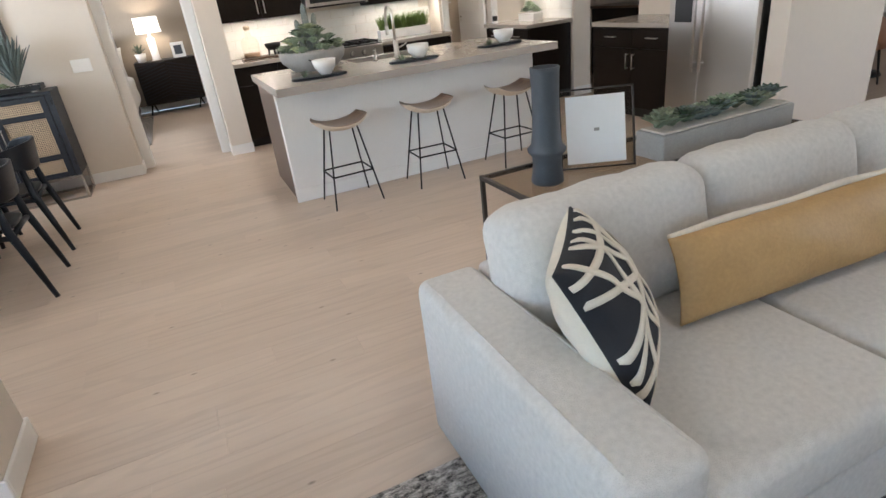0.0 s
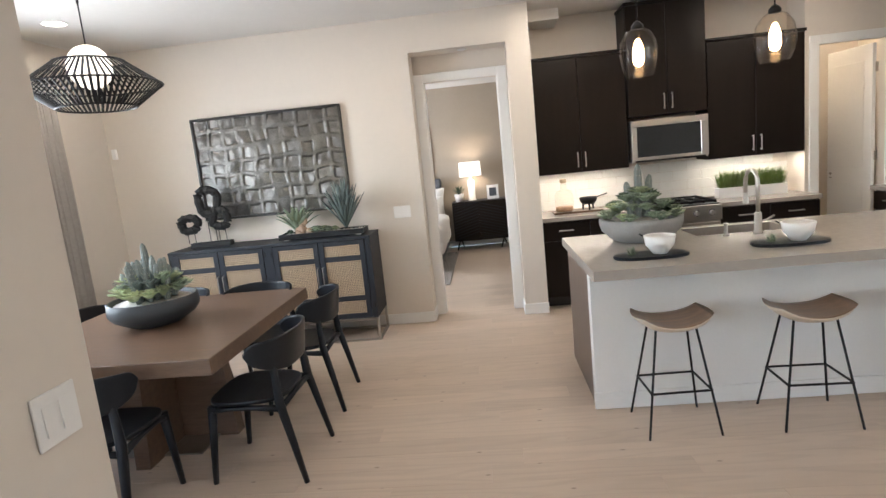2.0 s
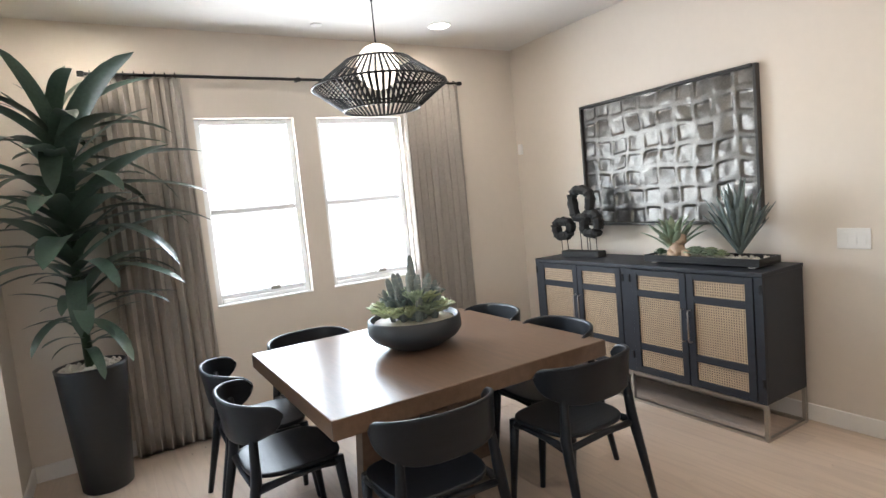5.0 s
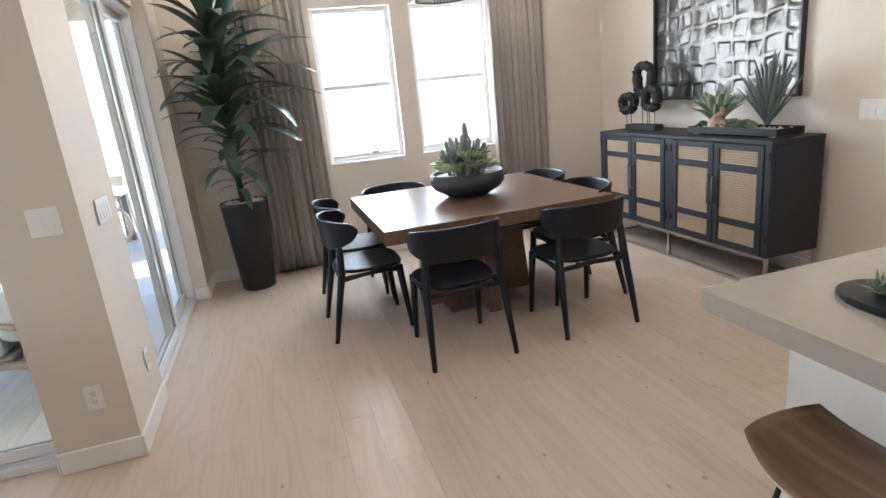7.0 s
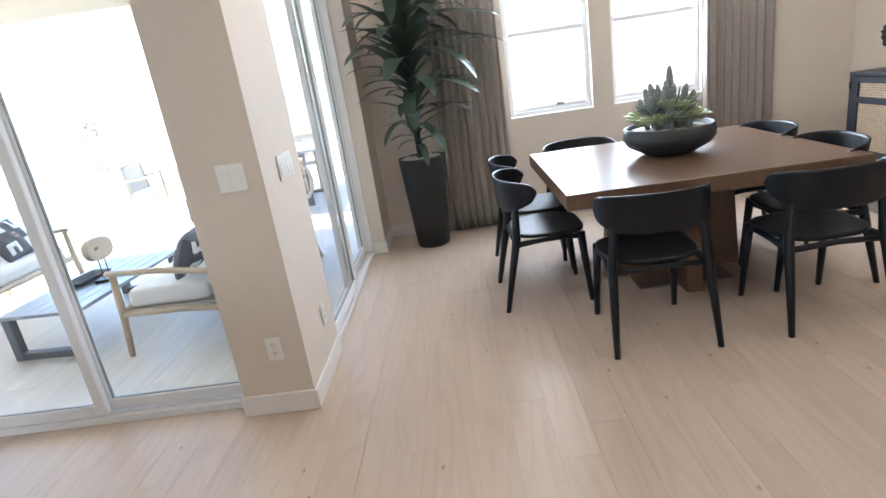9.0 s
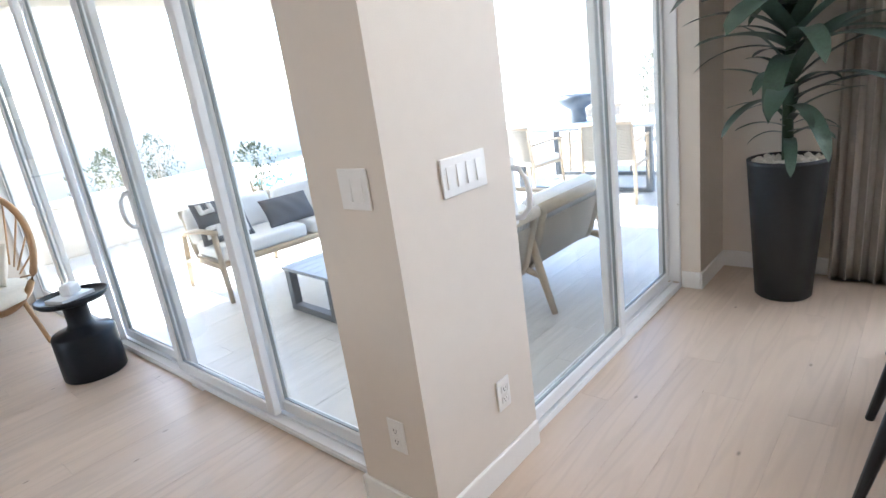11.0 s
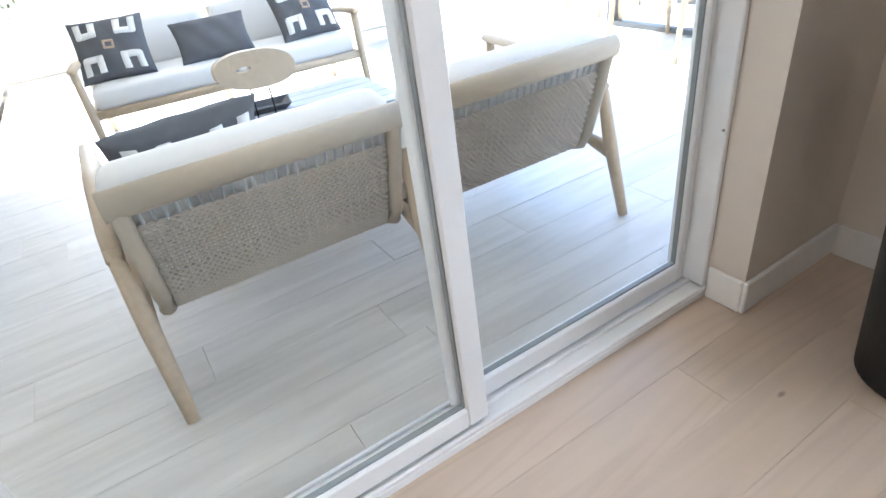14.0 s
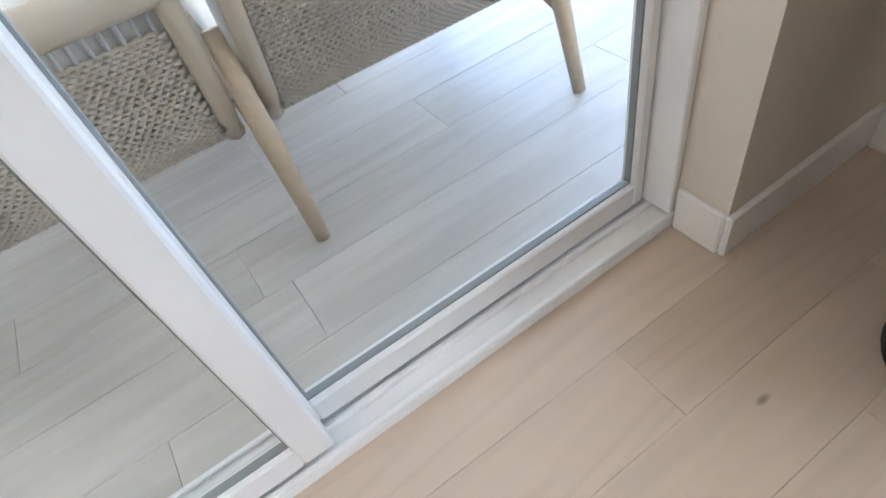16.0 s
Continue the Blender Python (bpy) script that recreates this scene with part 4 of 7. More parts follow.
# carved rings sculpture
sc = thing("sculpture", pose(-2.42, 6.25, 0.978, 0, 0, 4) @ Matrix.Scale(1.07, 4), "black carved sculpture of three open rings on rods", "sculpture")
bm = bx(-0.19, 0.17, -0.045, 0.045, 0, 0.045, 0.004, 1)
for (cx, cz, rx, rz, rot) in ((-0.185, 0.215, 0.074, 0.056, 0.1), (0.01, 0.40, 0.082, 0.105, -0.05), (0.095, 0.25, 0.064, 0.074, -0.15)):
    pts = []
    for j in range(26):
        a = 2 * math.pi * j / 26
        ca, sa = math.cos(a), math.sin(a)
        px, pz = math.copysign(abs(ca) ** 0.7, ca) * rx * (1 + 0.12 * math.sin(3 * a + cx * 30)), math.copysign(abs(sa) ** 0.7, sa) * rz
        pts.append((cx + px * math.cos(rot) - pz * math.sin(rot), -0.01, cz + px * math.sin(rot) + pz * math.cos(rot)))
    tube(pts, [0.040 + 0.005 * math.sin(2.5 * j) for j in range(26)], 8, True, bm, 0.9)
    for dx in (-0.03, 0.03):
        cone((cx + dx, 0, 0.044), (cx + dx, -0.005, cz - rz + 0.005), 0.003, n=6, bm=bm)
part("carving", bm, M_SCULPT, sc)

# tray garden on the sideboard
tg = thing("tray_garden", pose(-1.33, 6.24, 0.978), "black tray garden with agave, rock and pale gravel", "tray garden")
bm = bx(-0.40, 0.40, -0.115, 0.115, 0.012, 0.03, 0.002, 1)
for a in ((-0.40, 0.40, -0.115, -0.105), (-0.40, 0.40, 0.105, 0.115), (-0.40, -0.39, -0.105, 0.105), (0.39, 0.40, -0.105, 0.105)):
    bx(*a, 0.03, 0.058, 0.001, 1, bm)
part("tray", bm, M_BLACKMETAL, tg)
for x in (-0.34, 0.34):
    part("foot", bx(x - 0.02, x + 0.02, -0.09, 0.09, 0, 0.012), M_STEEL, tg)
bm = bmesh.new()
for k in range(260):
    p = (rg.uniform(-0.38, 0.38), rg.uniform(-0.098, 0.098), 0.036 + rg.uniform(0, 0.012))
    bmesh.ops.create_icosphere(bm, subdivisions=1, radius=rg.uniform(0.006, 0.012), matrix=Matrix.Translation(p))
tagged(part("gravel", bm, M_PEBBLE, tg), kind="stuff")
AG = [mesh_of(blade(l, 0.042, 0, dr, 7, -0.35), "agave_leaf", M_AGAVE, True) for l, dr in ((0.50, 0.05), (0.44, 0.16), (0.38, 0.0))]
YU = mesh_of(blade(0.29, 0.05, 0, 0.5, 7, -0.35), "yucca_leaf", M_SUCC2, True)
for k in range(52):
    a = 2.4 * k
    up = 1.54 - 0.62 * (k / 52) ** 0.9
    lf = new("agave_leaf", AG[k % 3])
    lf.parent = tg
    lf.matrix_local = pose(0.22, 0.0, 0.06) @ Matrix.Rotation(a, 4, "Z") @ Matrix.Rotation(-up, 4, "Y") @ pose(0.012, 0, 0) @ Matrix.Scale(0.93 - 0.25 * k / 52, 4)
    join_leaf_thickness(lf, 0.005)
for k in range(24):
    a = 2.4 * k
    up = 1.5 - 0.75 * k / 24
    lf = new("yucca_leaf", YU)
    lf.parent = tg
    lf.matrix_local = pose(-0.25, 0.02, 0.05) @ Matrix.Rotation(a, 4, "Z") @ Matrix.Rotation(-up, 4, "Y") @ Matrix.Scale(0.95, 4)
    join_leaf_thickness(lf, 0.004)
bm = bmesh.new()
for (x, y, z, r) in ((-0.2, -0.02, 0.09, 0.05), (-0.175, -0.01, 0.15, 0.035), (-0.13, -0.03, 0.06, 0.035), (-0.22, -0.04, 0.06, 0.04)):
    g = bmesh.ops.create_icosphere(bm, subdivisions=3, radius=r, matrix=Matrix.Translation((x, y, z)))
    for v in g["verts"]:
        v.co += (v.co - Vector((x, y, z))) * 0.5 * noise.noise(v.co * 30)
part("rock", bm, M_ROCK, tg, "tan porous rock", True)
for (x, y, r, mt) in ((-0.06, -0.03, 0.085, M_SUCC2), (0.0, 0.04, 0.06, M_SUCC), (0.06, -0.05, 0.06, M_SUCC2), (-0.3, -0.06, 0.05, M_GREEN), (0.12, -0.03, 0.05, M_SUCC)):
    join_leaf_thickness(part("succulent", rosette(r, 4, 9, None, (x, y, 0.06), 0.35, 0.45, rg), mt, tg, "", True), 0.004)

# tall potted plant
pp = thing("potted_plant", pose(-3.10, 2.79, 0), "tall strap-leaved plant in a slim dark tapered pot", "potted plant")
part("pot", lathe([(0.03, 0), (0.128, 0), (0.138, 0.01), (0.19, 0.745), (0.192, 0.765), (0.178, 0.765), (0.17, 0.70), (0.02, 0.68)], 40), M_DARKPOT, pp, "slim dark tapered pot", True)
bm = bmesh.new()
for k in range(150):
    a, r = rg.uniform(0, 6.28), 0.165 * math.sqrt(rg.random())
    bmesh.ops.create_icosphere(bm, subdivisions=1, radius=rg.uniform(0.012, 0.022), matrix=Matrix.Translation((r * math.cos(a), r * math.sin(a), 0.725 + rg.uniform(0, 0.03))))
part("pebbles", bm, M_PEBBLE, pp, "pale pebbles")
part("trunk", tube([(0, 0, 0.7), (0.01, -0.01, 1.2), (-0.01, 0.02, 1.7), (0, 0, 2.1)], [0.028, 0.024, 0.02, 0.015], 8), M_GREEN, pp, "", True)
LV = [mesh_of(blade(l, w, 0, dr, 10, -0.22), "leaf", M_DRAC, True) for l, w, dr in ((0.70, 0.118, 1.3), (0.78, 0.122, 1.0), (0.62, 0.11, 1.55), (0.70, 0.125, 0.75))]
nl = 0
for base, count, upmax, scl in ((0.86, 15, 0.95, 0.50), (1.02, 18, 1.05, 0.82), (1.26, 21, 1.1, 1.02), (1.50, 23, 1.1, 1.14), (1.74, 23, 1.15, 1.16), (1.98, 20, 1.45, 1.05)):
    for k in range(count):
        a = 2.39996 * nl + rg.uniform(-0.3, 0.3)
        back = max(0.0, -math.cos(a)) * 0.42 + max(0.0, -math.sin(a) - 0.2) * 0.42
        up = min(1.5, upmax * (0.1 + 0.9 * (k / count)) + rg.uniform(-0.1, 0.1) + back * 0.8)
        lf = new("leaf", LV[nl % 4])
        lf.parent = pp
        lf.matrix_local = pose(0, 0, base + 0.16 * k / count) @ Matrix.Rotation(a, 4, "Z") @ Matrix.Rotation(-up, 4, "Y") @ pose(0.01, 0, 0) @ Matrix.Scale(scl * (1 - back) * rg.uniform(0.85, 1.1), 4)
        nl += 1


# curtains and rod
def curtain(y0, y1, label, seed):
    c = thing("curtain", pose(-3.40, (y0 + y1) / 2, 0.015), label, "curtain", "curtains of the west windows")
    w = y1 - y0
    rng = random.Random(seed)
    folds = 9
    rings = []
    for i in range(17):
        z = 2.53 * i / 16
        f = z / 2.53
        front, back = [], []
        for j in range(folds * 10 + 1):
            t = j / (folds * 10)
            amp = 0.05 * (1.0 - 0.25 * f) * (0.85 + 0.3 * math.sin(3.1 * t * 6 + seed))
            x = amp * math.sin(2 * math.pi * folds * t + 0.35 * math.sin(3 * f + seed)) + 0.008 * noise.noise((t * 7, f * 3, seed))
            y = -w / 2 + w * t + 0.012 * math.sin(4 * math.pi * folds * t)
            front.append((x + 0.0025, y * (1.06 - 0.06 * f), z))
            back.append((x - 0.0025, y * (1.06 - 0.06 * f), z))
        rings.append(front + back[::-1])
    part("cloth", loft(rings), M_CURTAIN, c, "pleated grey linen", True)
    for k in range(folds):
        part("ring", tube([(0.022 * math.cos(q * 0.628), -w / 2 + w * (k + 0.5) / folds, 2.545 + 0.022 * math.sin(q * 0.628)) for q in range(10)], 0.003, 6, True), M_BLACKMETAL, c)
    return c


curtain(2.98, 3.54, "grey linen floor-length curtain at the window edge", 1)
curtain(5.25, 5.81, "grey linen floor-length curtain by the corner", 4)
rod = thing("curtain_rod", pose(-3.40, 4.4, 2.56), "long dark metal curtain rod over the windows", "curtain rod")
part("bar", cone((0, -1.42, 0), (0, 1.42, 0), 0.011, n=12), M_BLACKMETAL, rod)
for y in (-1.30, -0.03, 1.30):
    bk = part("bracket", bx(-0.07, 0.0, y - 0.008, y + 0.008, -0.008, 0.004), M_BLACKMETAL, rod)
    part("bracket_cup", cone((0, y - 0.012, -0.0), (0, y + 0.012, 0.0), 0.017, n=12), M_BLACKMETAL, bk)
for y in (-1.44, 1.44):
    part("finial", bx(-0.016, 0.016, y - 0.02, y + 0.02, -0.016, 0.016, 0.004), M_BLACKMETAL, rod)


# ---- switch plates, sockets, ceiling fittings ----
def switch_plate(m, gangs, label):
    p = thing("switch_plate", m, label, "light switch")
    w = 0.026 + 0.0465 * gangs
    part("plate", bx(-w / 2, w / 2, -0.007, 0, -0.058, 0.058, 0.003), M_TRIM, p)
    for k in range(gangs):
        x = (k - (gangs - 1) / 2) * 0.0465
        bm = loft([[(x - 0.0165, -0.0075, -0.033), (x + 0.0165, -0.0075, -0.033), (x + 0.0165, -0.0075, 0.033), (x - 0.0165, -0.0075, 0.033)],
                   [(x - 0.0165, -0.0125, -0.033), (x + 0.0165, -0.0125, -0.033), (x + 0.0165, -0.0085, 0.033), (x - 0.0165, -0.0085, 0.033)]])
        part("rocker", bm, M_TRIM, p)
    return p


def socket(m, label):
    p = thing("wall_socket", m, label, "wall socket")
    part("plate", bx(-0.036, 0.036, -0.006, 0, -0.058, 0.058, 0.003), M_TRIM, p)
    for z in (-0.02, 0.02):
        f = part("face", bx(-0.017, 0.017, -0.0085, -0.0062, z - 0.014, z + 0.014, 0.003), M_TRIM, p)
        for dx in (-0.006, 0.006):
            part("slot", bx(dx - 0.0012, dx + 0.0012, -0.0092, -0.0086, z - 0.001, z + 0.007), M_SLOT, f)
        part("slot", bx(-0.0025, 0.0025, -0.0092, -0.0086, z - 0.009, z - 0.005), M_SLOT, f)
    return p


switch_plate(pose(-1.035, 2.299, 1.11, 0, 0, 180), 4, "white four-gang rocker switch plate on the pier")
switch_plate(pose(-0.718, 2.17, 1.13, 0, 0, 90), 2, "white two-gang rocker switch plate on the pier")
switch_plate(pose(-0.61, 6.498, 1.12), 3, "white three-gang switch plate beside the bedroom doorway")
socket(pose(-1.10, 2.299, 0.318, 0, 0, 180), "white duplex socket low on the pier")
socket(pose(-0.718, 2.16, 0.335, 0, 0, 90), "white duplex socket low on the pier end")
sn = thing("wall_sensor", pose(-3.40, 6.498, 1.95), "small white motion sensor near the corner", "sensor")
part("case", bx(-0.025, 0.025, -0.03, 0, -0.05, 0.05, 0.008), M_TRIM, sn)
for cx, cy in CANS:
    cl = thing("ceiling_light", pose(cx, cy, CEIL), "round recessed ceiling light, lit", "ceiling light", "recessed ceiling lights")
    part("trim", tube([(0.085 * math.cos(2 * math.pi * j / 24), 0.085 * math.sin(2 * math.pi * j / 24), -0.003) for j in range(24)], 0.006, 6, True), M_TRIM, cl, "", True)
    part("diffuser", lathe([(0.08, -0.002), (0.079, -0.006), (0.001, -0.007)], 24), M_CAN, cl)
for cx, cy in ((-3.15, 4.47), (0.1, 6.62)):
    sp = thing("sprinkler_cover", pose(cx, cy, CEIL if cy < 6.5 else 2.58), "small round white sprinkler cover", "sprinkler")
    part("disc", lathe([(0.04, 0), (0.042, -0.008), (0.001, -0.01)], 20), M_TRIM, sp)


# ---- kitchen ----
def bar_handle(parent, p0, p1, out, r=0.006):
    """A straight bar pull with two posts; out: the way it stands off."""
    a, b, o = Vector(p0), Vector(p1), Vector(out) * 0.03
    bm = cone(a + o - (b - a) * 0.08, b + o + (b - a) * 0.08, r, n=8)
    cone(a, a + o, r * 0.8, n=6, bm=bm)
    cone(b, b + o, r * 0.8, n=6, bm=bm)
    return part("handle", bm, M_CHROME, parent, "brushed steel bar handle", True)


def base_unit(m, w, label, drawers=2, depth=0.60, h=0.868):
    """A floor cabinet facing local -y, standing at y = 0 .. depth."""
    c = thing("base_cabinet", m, label, "cabinet", "kitchen base cabinets")
    part("body", bx(0, w, 0.022, depth, 0.1, h, 0.002, 1), M_ESPRESSO, c)
    part("toe_kick", bx(0.01, w - 0.01, 0.08, depth, 0, 0.1), M_BLACK, c)
    n = drawers
    dw = w / n
    for i in range(n):
        x0, x1 = dw * i + 0.003, dw * (i + 1) - 0.003
        d = part("drawer_front", bx(x0, x1, 0, 0.02, h - 0.19, h - 0.012, 0.002, 1), M_ESPRESSO, c)
        bar_handle(d, ((x0 + x1) / 2 - 0.06, 0, h - 0.09), ((x0 + x1) / 2 + 0.06, 0, h - 0.09), (0, -1, 0))
        d = part("door", bx(x0, x1, 0, 0.02, 0.11, h - 0.196, 0.002, 1), M_ESPRESSO, c)
        hx = x1 - 0.04 if i % 2 == 0 else x0 + 0.04
        bar_handle(d, (hx, 0, h - 0.38), (hx, 0, h - 0.25), (0, -1, 0))
    return c


def wall_unit(m, w, z0, z1, label, depth=0.33, doors=2):
    c = thing("wall_cabinet", m, label, "cabinet", "kitchen wall cabinets")
    part("body", bx(0, w, 0.022, depth, z0, z1, 0.002, 1), M_ESPRESSO, c)
    part("crown", bx(-0.012, w + 0.012, -0.012, depth, z1 + 0.001, z1 + 0.03, 0.004, 1), M_ESPRESSO, c)
    dw = w / doors
    for i in range(doors):
        x0, x1 = dw * i + 0.003, dw * (i + 1) - 0.003
        d = part("door", bx(x0, x1, 0, 0.02, z0 + 0.003, z1 - 0.003, 0.002, 1), M_ESPRESSO, c)
        hx = x1 - 0.035 if i % 2 == 0 else x0 + 0.035
        bar_handle(d, (hx, 0, z0 + 0.06), (hx, 0, z0 + 0.19), (0, -1, 0))
    return c


base_unit(pose(0.728, 6.64, 0), 0.925, "espresso-stained kitchen base cabinet below the quartz counter")
base_unit(pose(2.425, 6.64, 0), 0.905, "espresso-stained kitchen base cabinet beside the gas range")
wall_unit(pose(0.728, 6.905, 0), 0.93, 1.315, 2.43, "espresso wall cabinet with two flat doors")
wall_unit(pose(2.425, 6.905, 0), 0.905, 1.315, 2.43, "espresso wall cabinet with two flat doors")
wall_unit(pose(1.67, 6.88, 0), 0.745, 1.80, 2.84, "tall espresso cabinet above the microwave", 0.36)
ct = thing("counter", pose(0, 0, 0), "pale greige quartz counter along the kitchen wall", "counter")
part("slab", bx(0.728, 1.655, 6.61, 7.248, 0.87, 0.912, 0.004), M_QUARTZ, ct)
part("slab", bx(2.42, 3.335, 6.61, 7.248, 0.87, 0.912, 0.004), M_QUARTZ, ct)
bs_ = thing("backsplash", pose(0, 0, 0), "glossy white tile backsplash behind the counter", "backsplash")
for i in range(9):
    for j in range(4):
        x0, z0 = 0.73 + i * 0.29, 0.914 + j * 0.1
        xo = 0.145 if j % 2 else 0.0
        a, b = max(0.73, x0 + 0.0015 - xo), min(3.335, x0 + 0.2885 - xo)
        part("tile", bx(a, b, 7.241, 7.2485, z0 + 0.0015, z0 + 0.0985, 0.0015, 1), M_SPLASH, bs_)

rg_ = thing("range", pose(1.66, 6.60, 0), "stainless steel gas range with front knobs", "range")
part("body", bx(0.002, 0.756, 0.03, 0.64, 0.02, 0.90, 0.004, 1), M_CHROME, rg_)
part("oven_door", bx(0.01, 0.748, 0.0, 0.028, 0.18, 0.74, 0.006), M_CHROME, rg_)
part("oven_window", bx(0.12, 0.64, -0.004, 0.0, 0.32, 0.62, 0.003, 1), M_DARKGLASS, rg_)
part("control_panel", bx(0.002, 0.756, -0.02, 0.03, 0.76, 0.905, 0.006), M_CHROME, rg_)
bar_handle(rg_, (0.1, 0, 0.70), (0.66, 0, 0.70), (0, -1, 0), 0.011)
for k in range(5):
    x = 0.10 + k * 0.14
    kn = part("knob", cone((x, -0.021, 0.835), (x, -0.055, 0.838), 0.026, 0.022, 16), M_CHROME, rg_)
    part("bezel", cone((x, -0.0195, 0.835), (x, -0.024, 0.835), 0.031, n=16), M_BLACK, kn)
part("cooktop", bx(0.01, 0.748, 0.03, 0.62, 0.901, 0.915, 0.003, 1), M_BLACK, rg_)
for k in range(3):
    g = bmesh.new()
    x0 = 0.03 + k * 0.236
    for a in (0.0, 0.11, 0.22):
        bx(x0 + a, x0 + a + 0.012, 0.06, 0.60, 0.918, 0.945, bm=g)
    for y in (0.06, 0.32, 0.588):
        bx(x0 + 0.012, x0 + 0.22, y, y + 0.012, 0.925, 0.944, bm=g)
    part("grate", g, M_BLACKMETAL, rg_)

mw = thing("microwave", pose(1.685, 6.865, 1.352), "stainless over-range microwave with dark glass door", "microwave")
part("case", bx(0, 0.73, 0.02, 0.38, 0.0, 0.41, 0.004, 1), M_CHROME, mw)
bm = bx(0, 0.73, 0, 0.02, 0.345, 0.41, 0.003, 1)
bx(0, 0.05, 0, 0.02, 0.02, 0.345, 0.003, 1, bm)
bx(0.66, 0.73, 0, 0.02, 0.02, 0.345, 0.003, 1, bm)
bx(0.05, 0.66, 0, 0.02, 0.02, 0.05, 0.003, 1, bm)
part("door_frame", bm, M_CHROME, mw)
part("glass", bx(0.05, 0.66, 0.006, 0.016, 0.05, 0.345), M_DARKGLASS, mw, "dark glass")
part("vent", bx(0.03, 0.70, 0.0, 0.02, 0.001, 0.018), M_BLACK, mw)

# things on the back counter
jr = thing("glass_bottle", pose(1.0, 6.95, 0.93) @ Matrix.Scale(1.4, 4), "clear glass stoppered bottle on a wooden board", "bottle")
part("glass_body", lathe([(0.01, 0), (0.062, 0), (0.067, 0.015), (0.067, 0.12), (0.05, 0.148), (0.022, 0.162), (0.02, 0.20)], 28), M_LAMPGLASS, jr, "", True)
part("contents", lathe([(0.01, 0.004), (0.060, 0.004), (0.062, 0.02), (0.062, 0.034), (0.01, 0.036)], 24), M_ROCK, jr, "tan filling", True)
part("stopper", lathe([(0.015, 0.205), (0.024, 0.21), (0.024, 0.235), (0.002, 0.24)], 16), M_TEAK, jr, "", True)
bd = thing("cutting_board", pose(1.12, 6.93, 0.912), "brown wooden serving board on the counter", "board")
part("board", bx(-0.24, 0.24, -0.1, 0.1, 0, 0.018, 0.006), M_WALNUT, bd)
pn = thing("cast_iron_pot", pose(1.24, 6.94, 0.93), "small black three-legged pot with a handle", "pot")
part("bowl", lathe([(0.02, 0.05), (0.06, 0.055), (0.085, 0.09), (0.09, 0.125), (0.084, 0.125), (0.07, 0.085), (0.01, 0.07)], 24), M_BLACKMETAL, pn, "", True)
for k in range(3):
    a = k * 2.094 + 0.5
    part("leg", cone((0.06 * math.cos(a), 0.06 * math.sin(a), 0), (0.055 * math.cos(a), 0.055 * math.sin(a), 0.06), 0.008, 0.011, 8), M_BLACKMETAL, pn)
part("handle", cone((0.08, 0.0, 0.12), (0.19, -0.02, 0.15), 0.006, n=8), M_BLACKMETAL, pn)


def grass_box(m, w, label):
    b = thing("grass_planter", m, label, "planter")
    part("box", bx(-w / 2, w / 2, -0.06, 0.06, 0, 0.10, 0.004), M_CERAMIC, b)
    r = random.Random(9)
    g = bmesh.new()
    for k in range(950):
        a = r.uniform(0, 6.28)
        blade(r.uniform(0.12, 0.20), 0.007, r.uniform(1.0, 1.5), 0.4, 3, 0, g, (r.uniform(-w / 2 + 0.02, w / 2 - 0.02), r.uniform(-0.05, 0.05), 0.095), a)
    part("grass", g, M_GRASS, b, "dense green grass blades")
    return b


grass_box(pose(2.87, 7.02, 0.912), 0.66, "white rectangular planter of green grass on the counter")

# island
isl = thing("kitchen_island", pose(0, 0, 0), "white-panelled kitchen island with greige quartz top", "island")
part("front_panel", bx(0.777, 3.01, 4.374, 4.46, 0, 0.855, 0.002, 1), M_PANEL, isl, "white painted panel")
part("kick_board", bx(0.765, 3.022, 4.360, 4.3735, 0, 0.105, 0.003, 1), M_TRIM, isl)
part("cabinet_run", bx(0.80, 2.99, 4.461, 5.28, 0.1, 0.854, 0.002, 1), M_ESPRESSO, isl)
part("toe_kick", bx(0.82, 2.97, 4.462, 5.2, 0, 0.0995), M_BLACK, isl)
part("end_panel", bx(0.782, 0.7995, 4.4615, 5.28, 0.0, 0.854, 0.002, 1), M_ENDWOOD, isl, "taupe stained end panel")
part("end_panel", bx(2.991, 3.008, 4.4615, 5.28, 0.0, 0.854, 0.002, 1), M_ENDWOOD, isl, "taupe stained end panel")
SX0, SX1, SY0, SY1 = 1.58, 2.20, 4.90, 5.24
bm = bx(0.752, SX0, 4.09, 5.335, 0.856, 0.912)
bx(SX1, 3.075, 4.09, 5.335, 0.856, 0.912, bm=bm)
bx(SX0, SX1, 4.09, SY0, 0.856, 0.912, bm=bm)
bx(SX0, SX1, SY1, 5.335, 0.856, 0.912, bm=bm)
bmesh.ops.remove_doubles(bm, verts=bm.verts, dist=0.0005)
part("worktop", bm, M_QUARTZ, isl, "greige quartz worktop")
bm = bx(SX0, SX1, SY0, SY1, 0.69, 0.70)
for a in ((SX0 - 0.006, SX0, SY0, SY1), (SX1, SX1 + 0.006, SY0, SY1), (SX0, SX1, SY0 - 0.006, SY0), (SX0, SX1, SY1, SY1 + 0.006)):
    bx(*a, 0.69, 0.855, bm=bm)
part("sink", bm, M_CHROME, isl, "stainless undermount sink")
fc = thing("faucet", pose(1.93, 4.82, 0.912), "brushed steel gooseneck kitchen faucet", "faucet")
part("base", lathe([(0.03, 0), (0.03, 0.012), (0.022, 0.02), (0.022, 0.13), (0.016, 0.14), (0.002, 0.14)], 20), M_CHROME, fc, "", True)
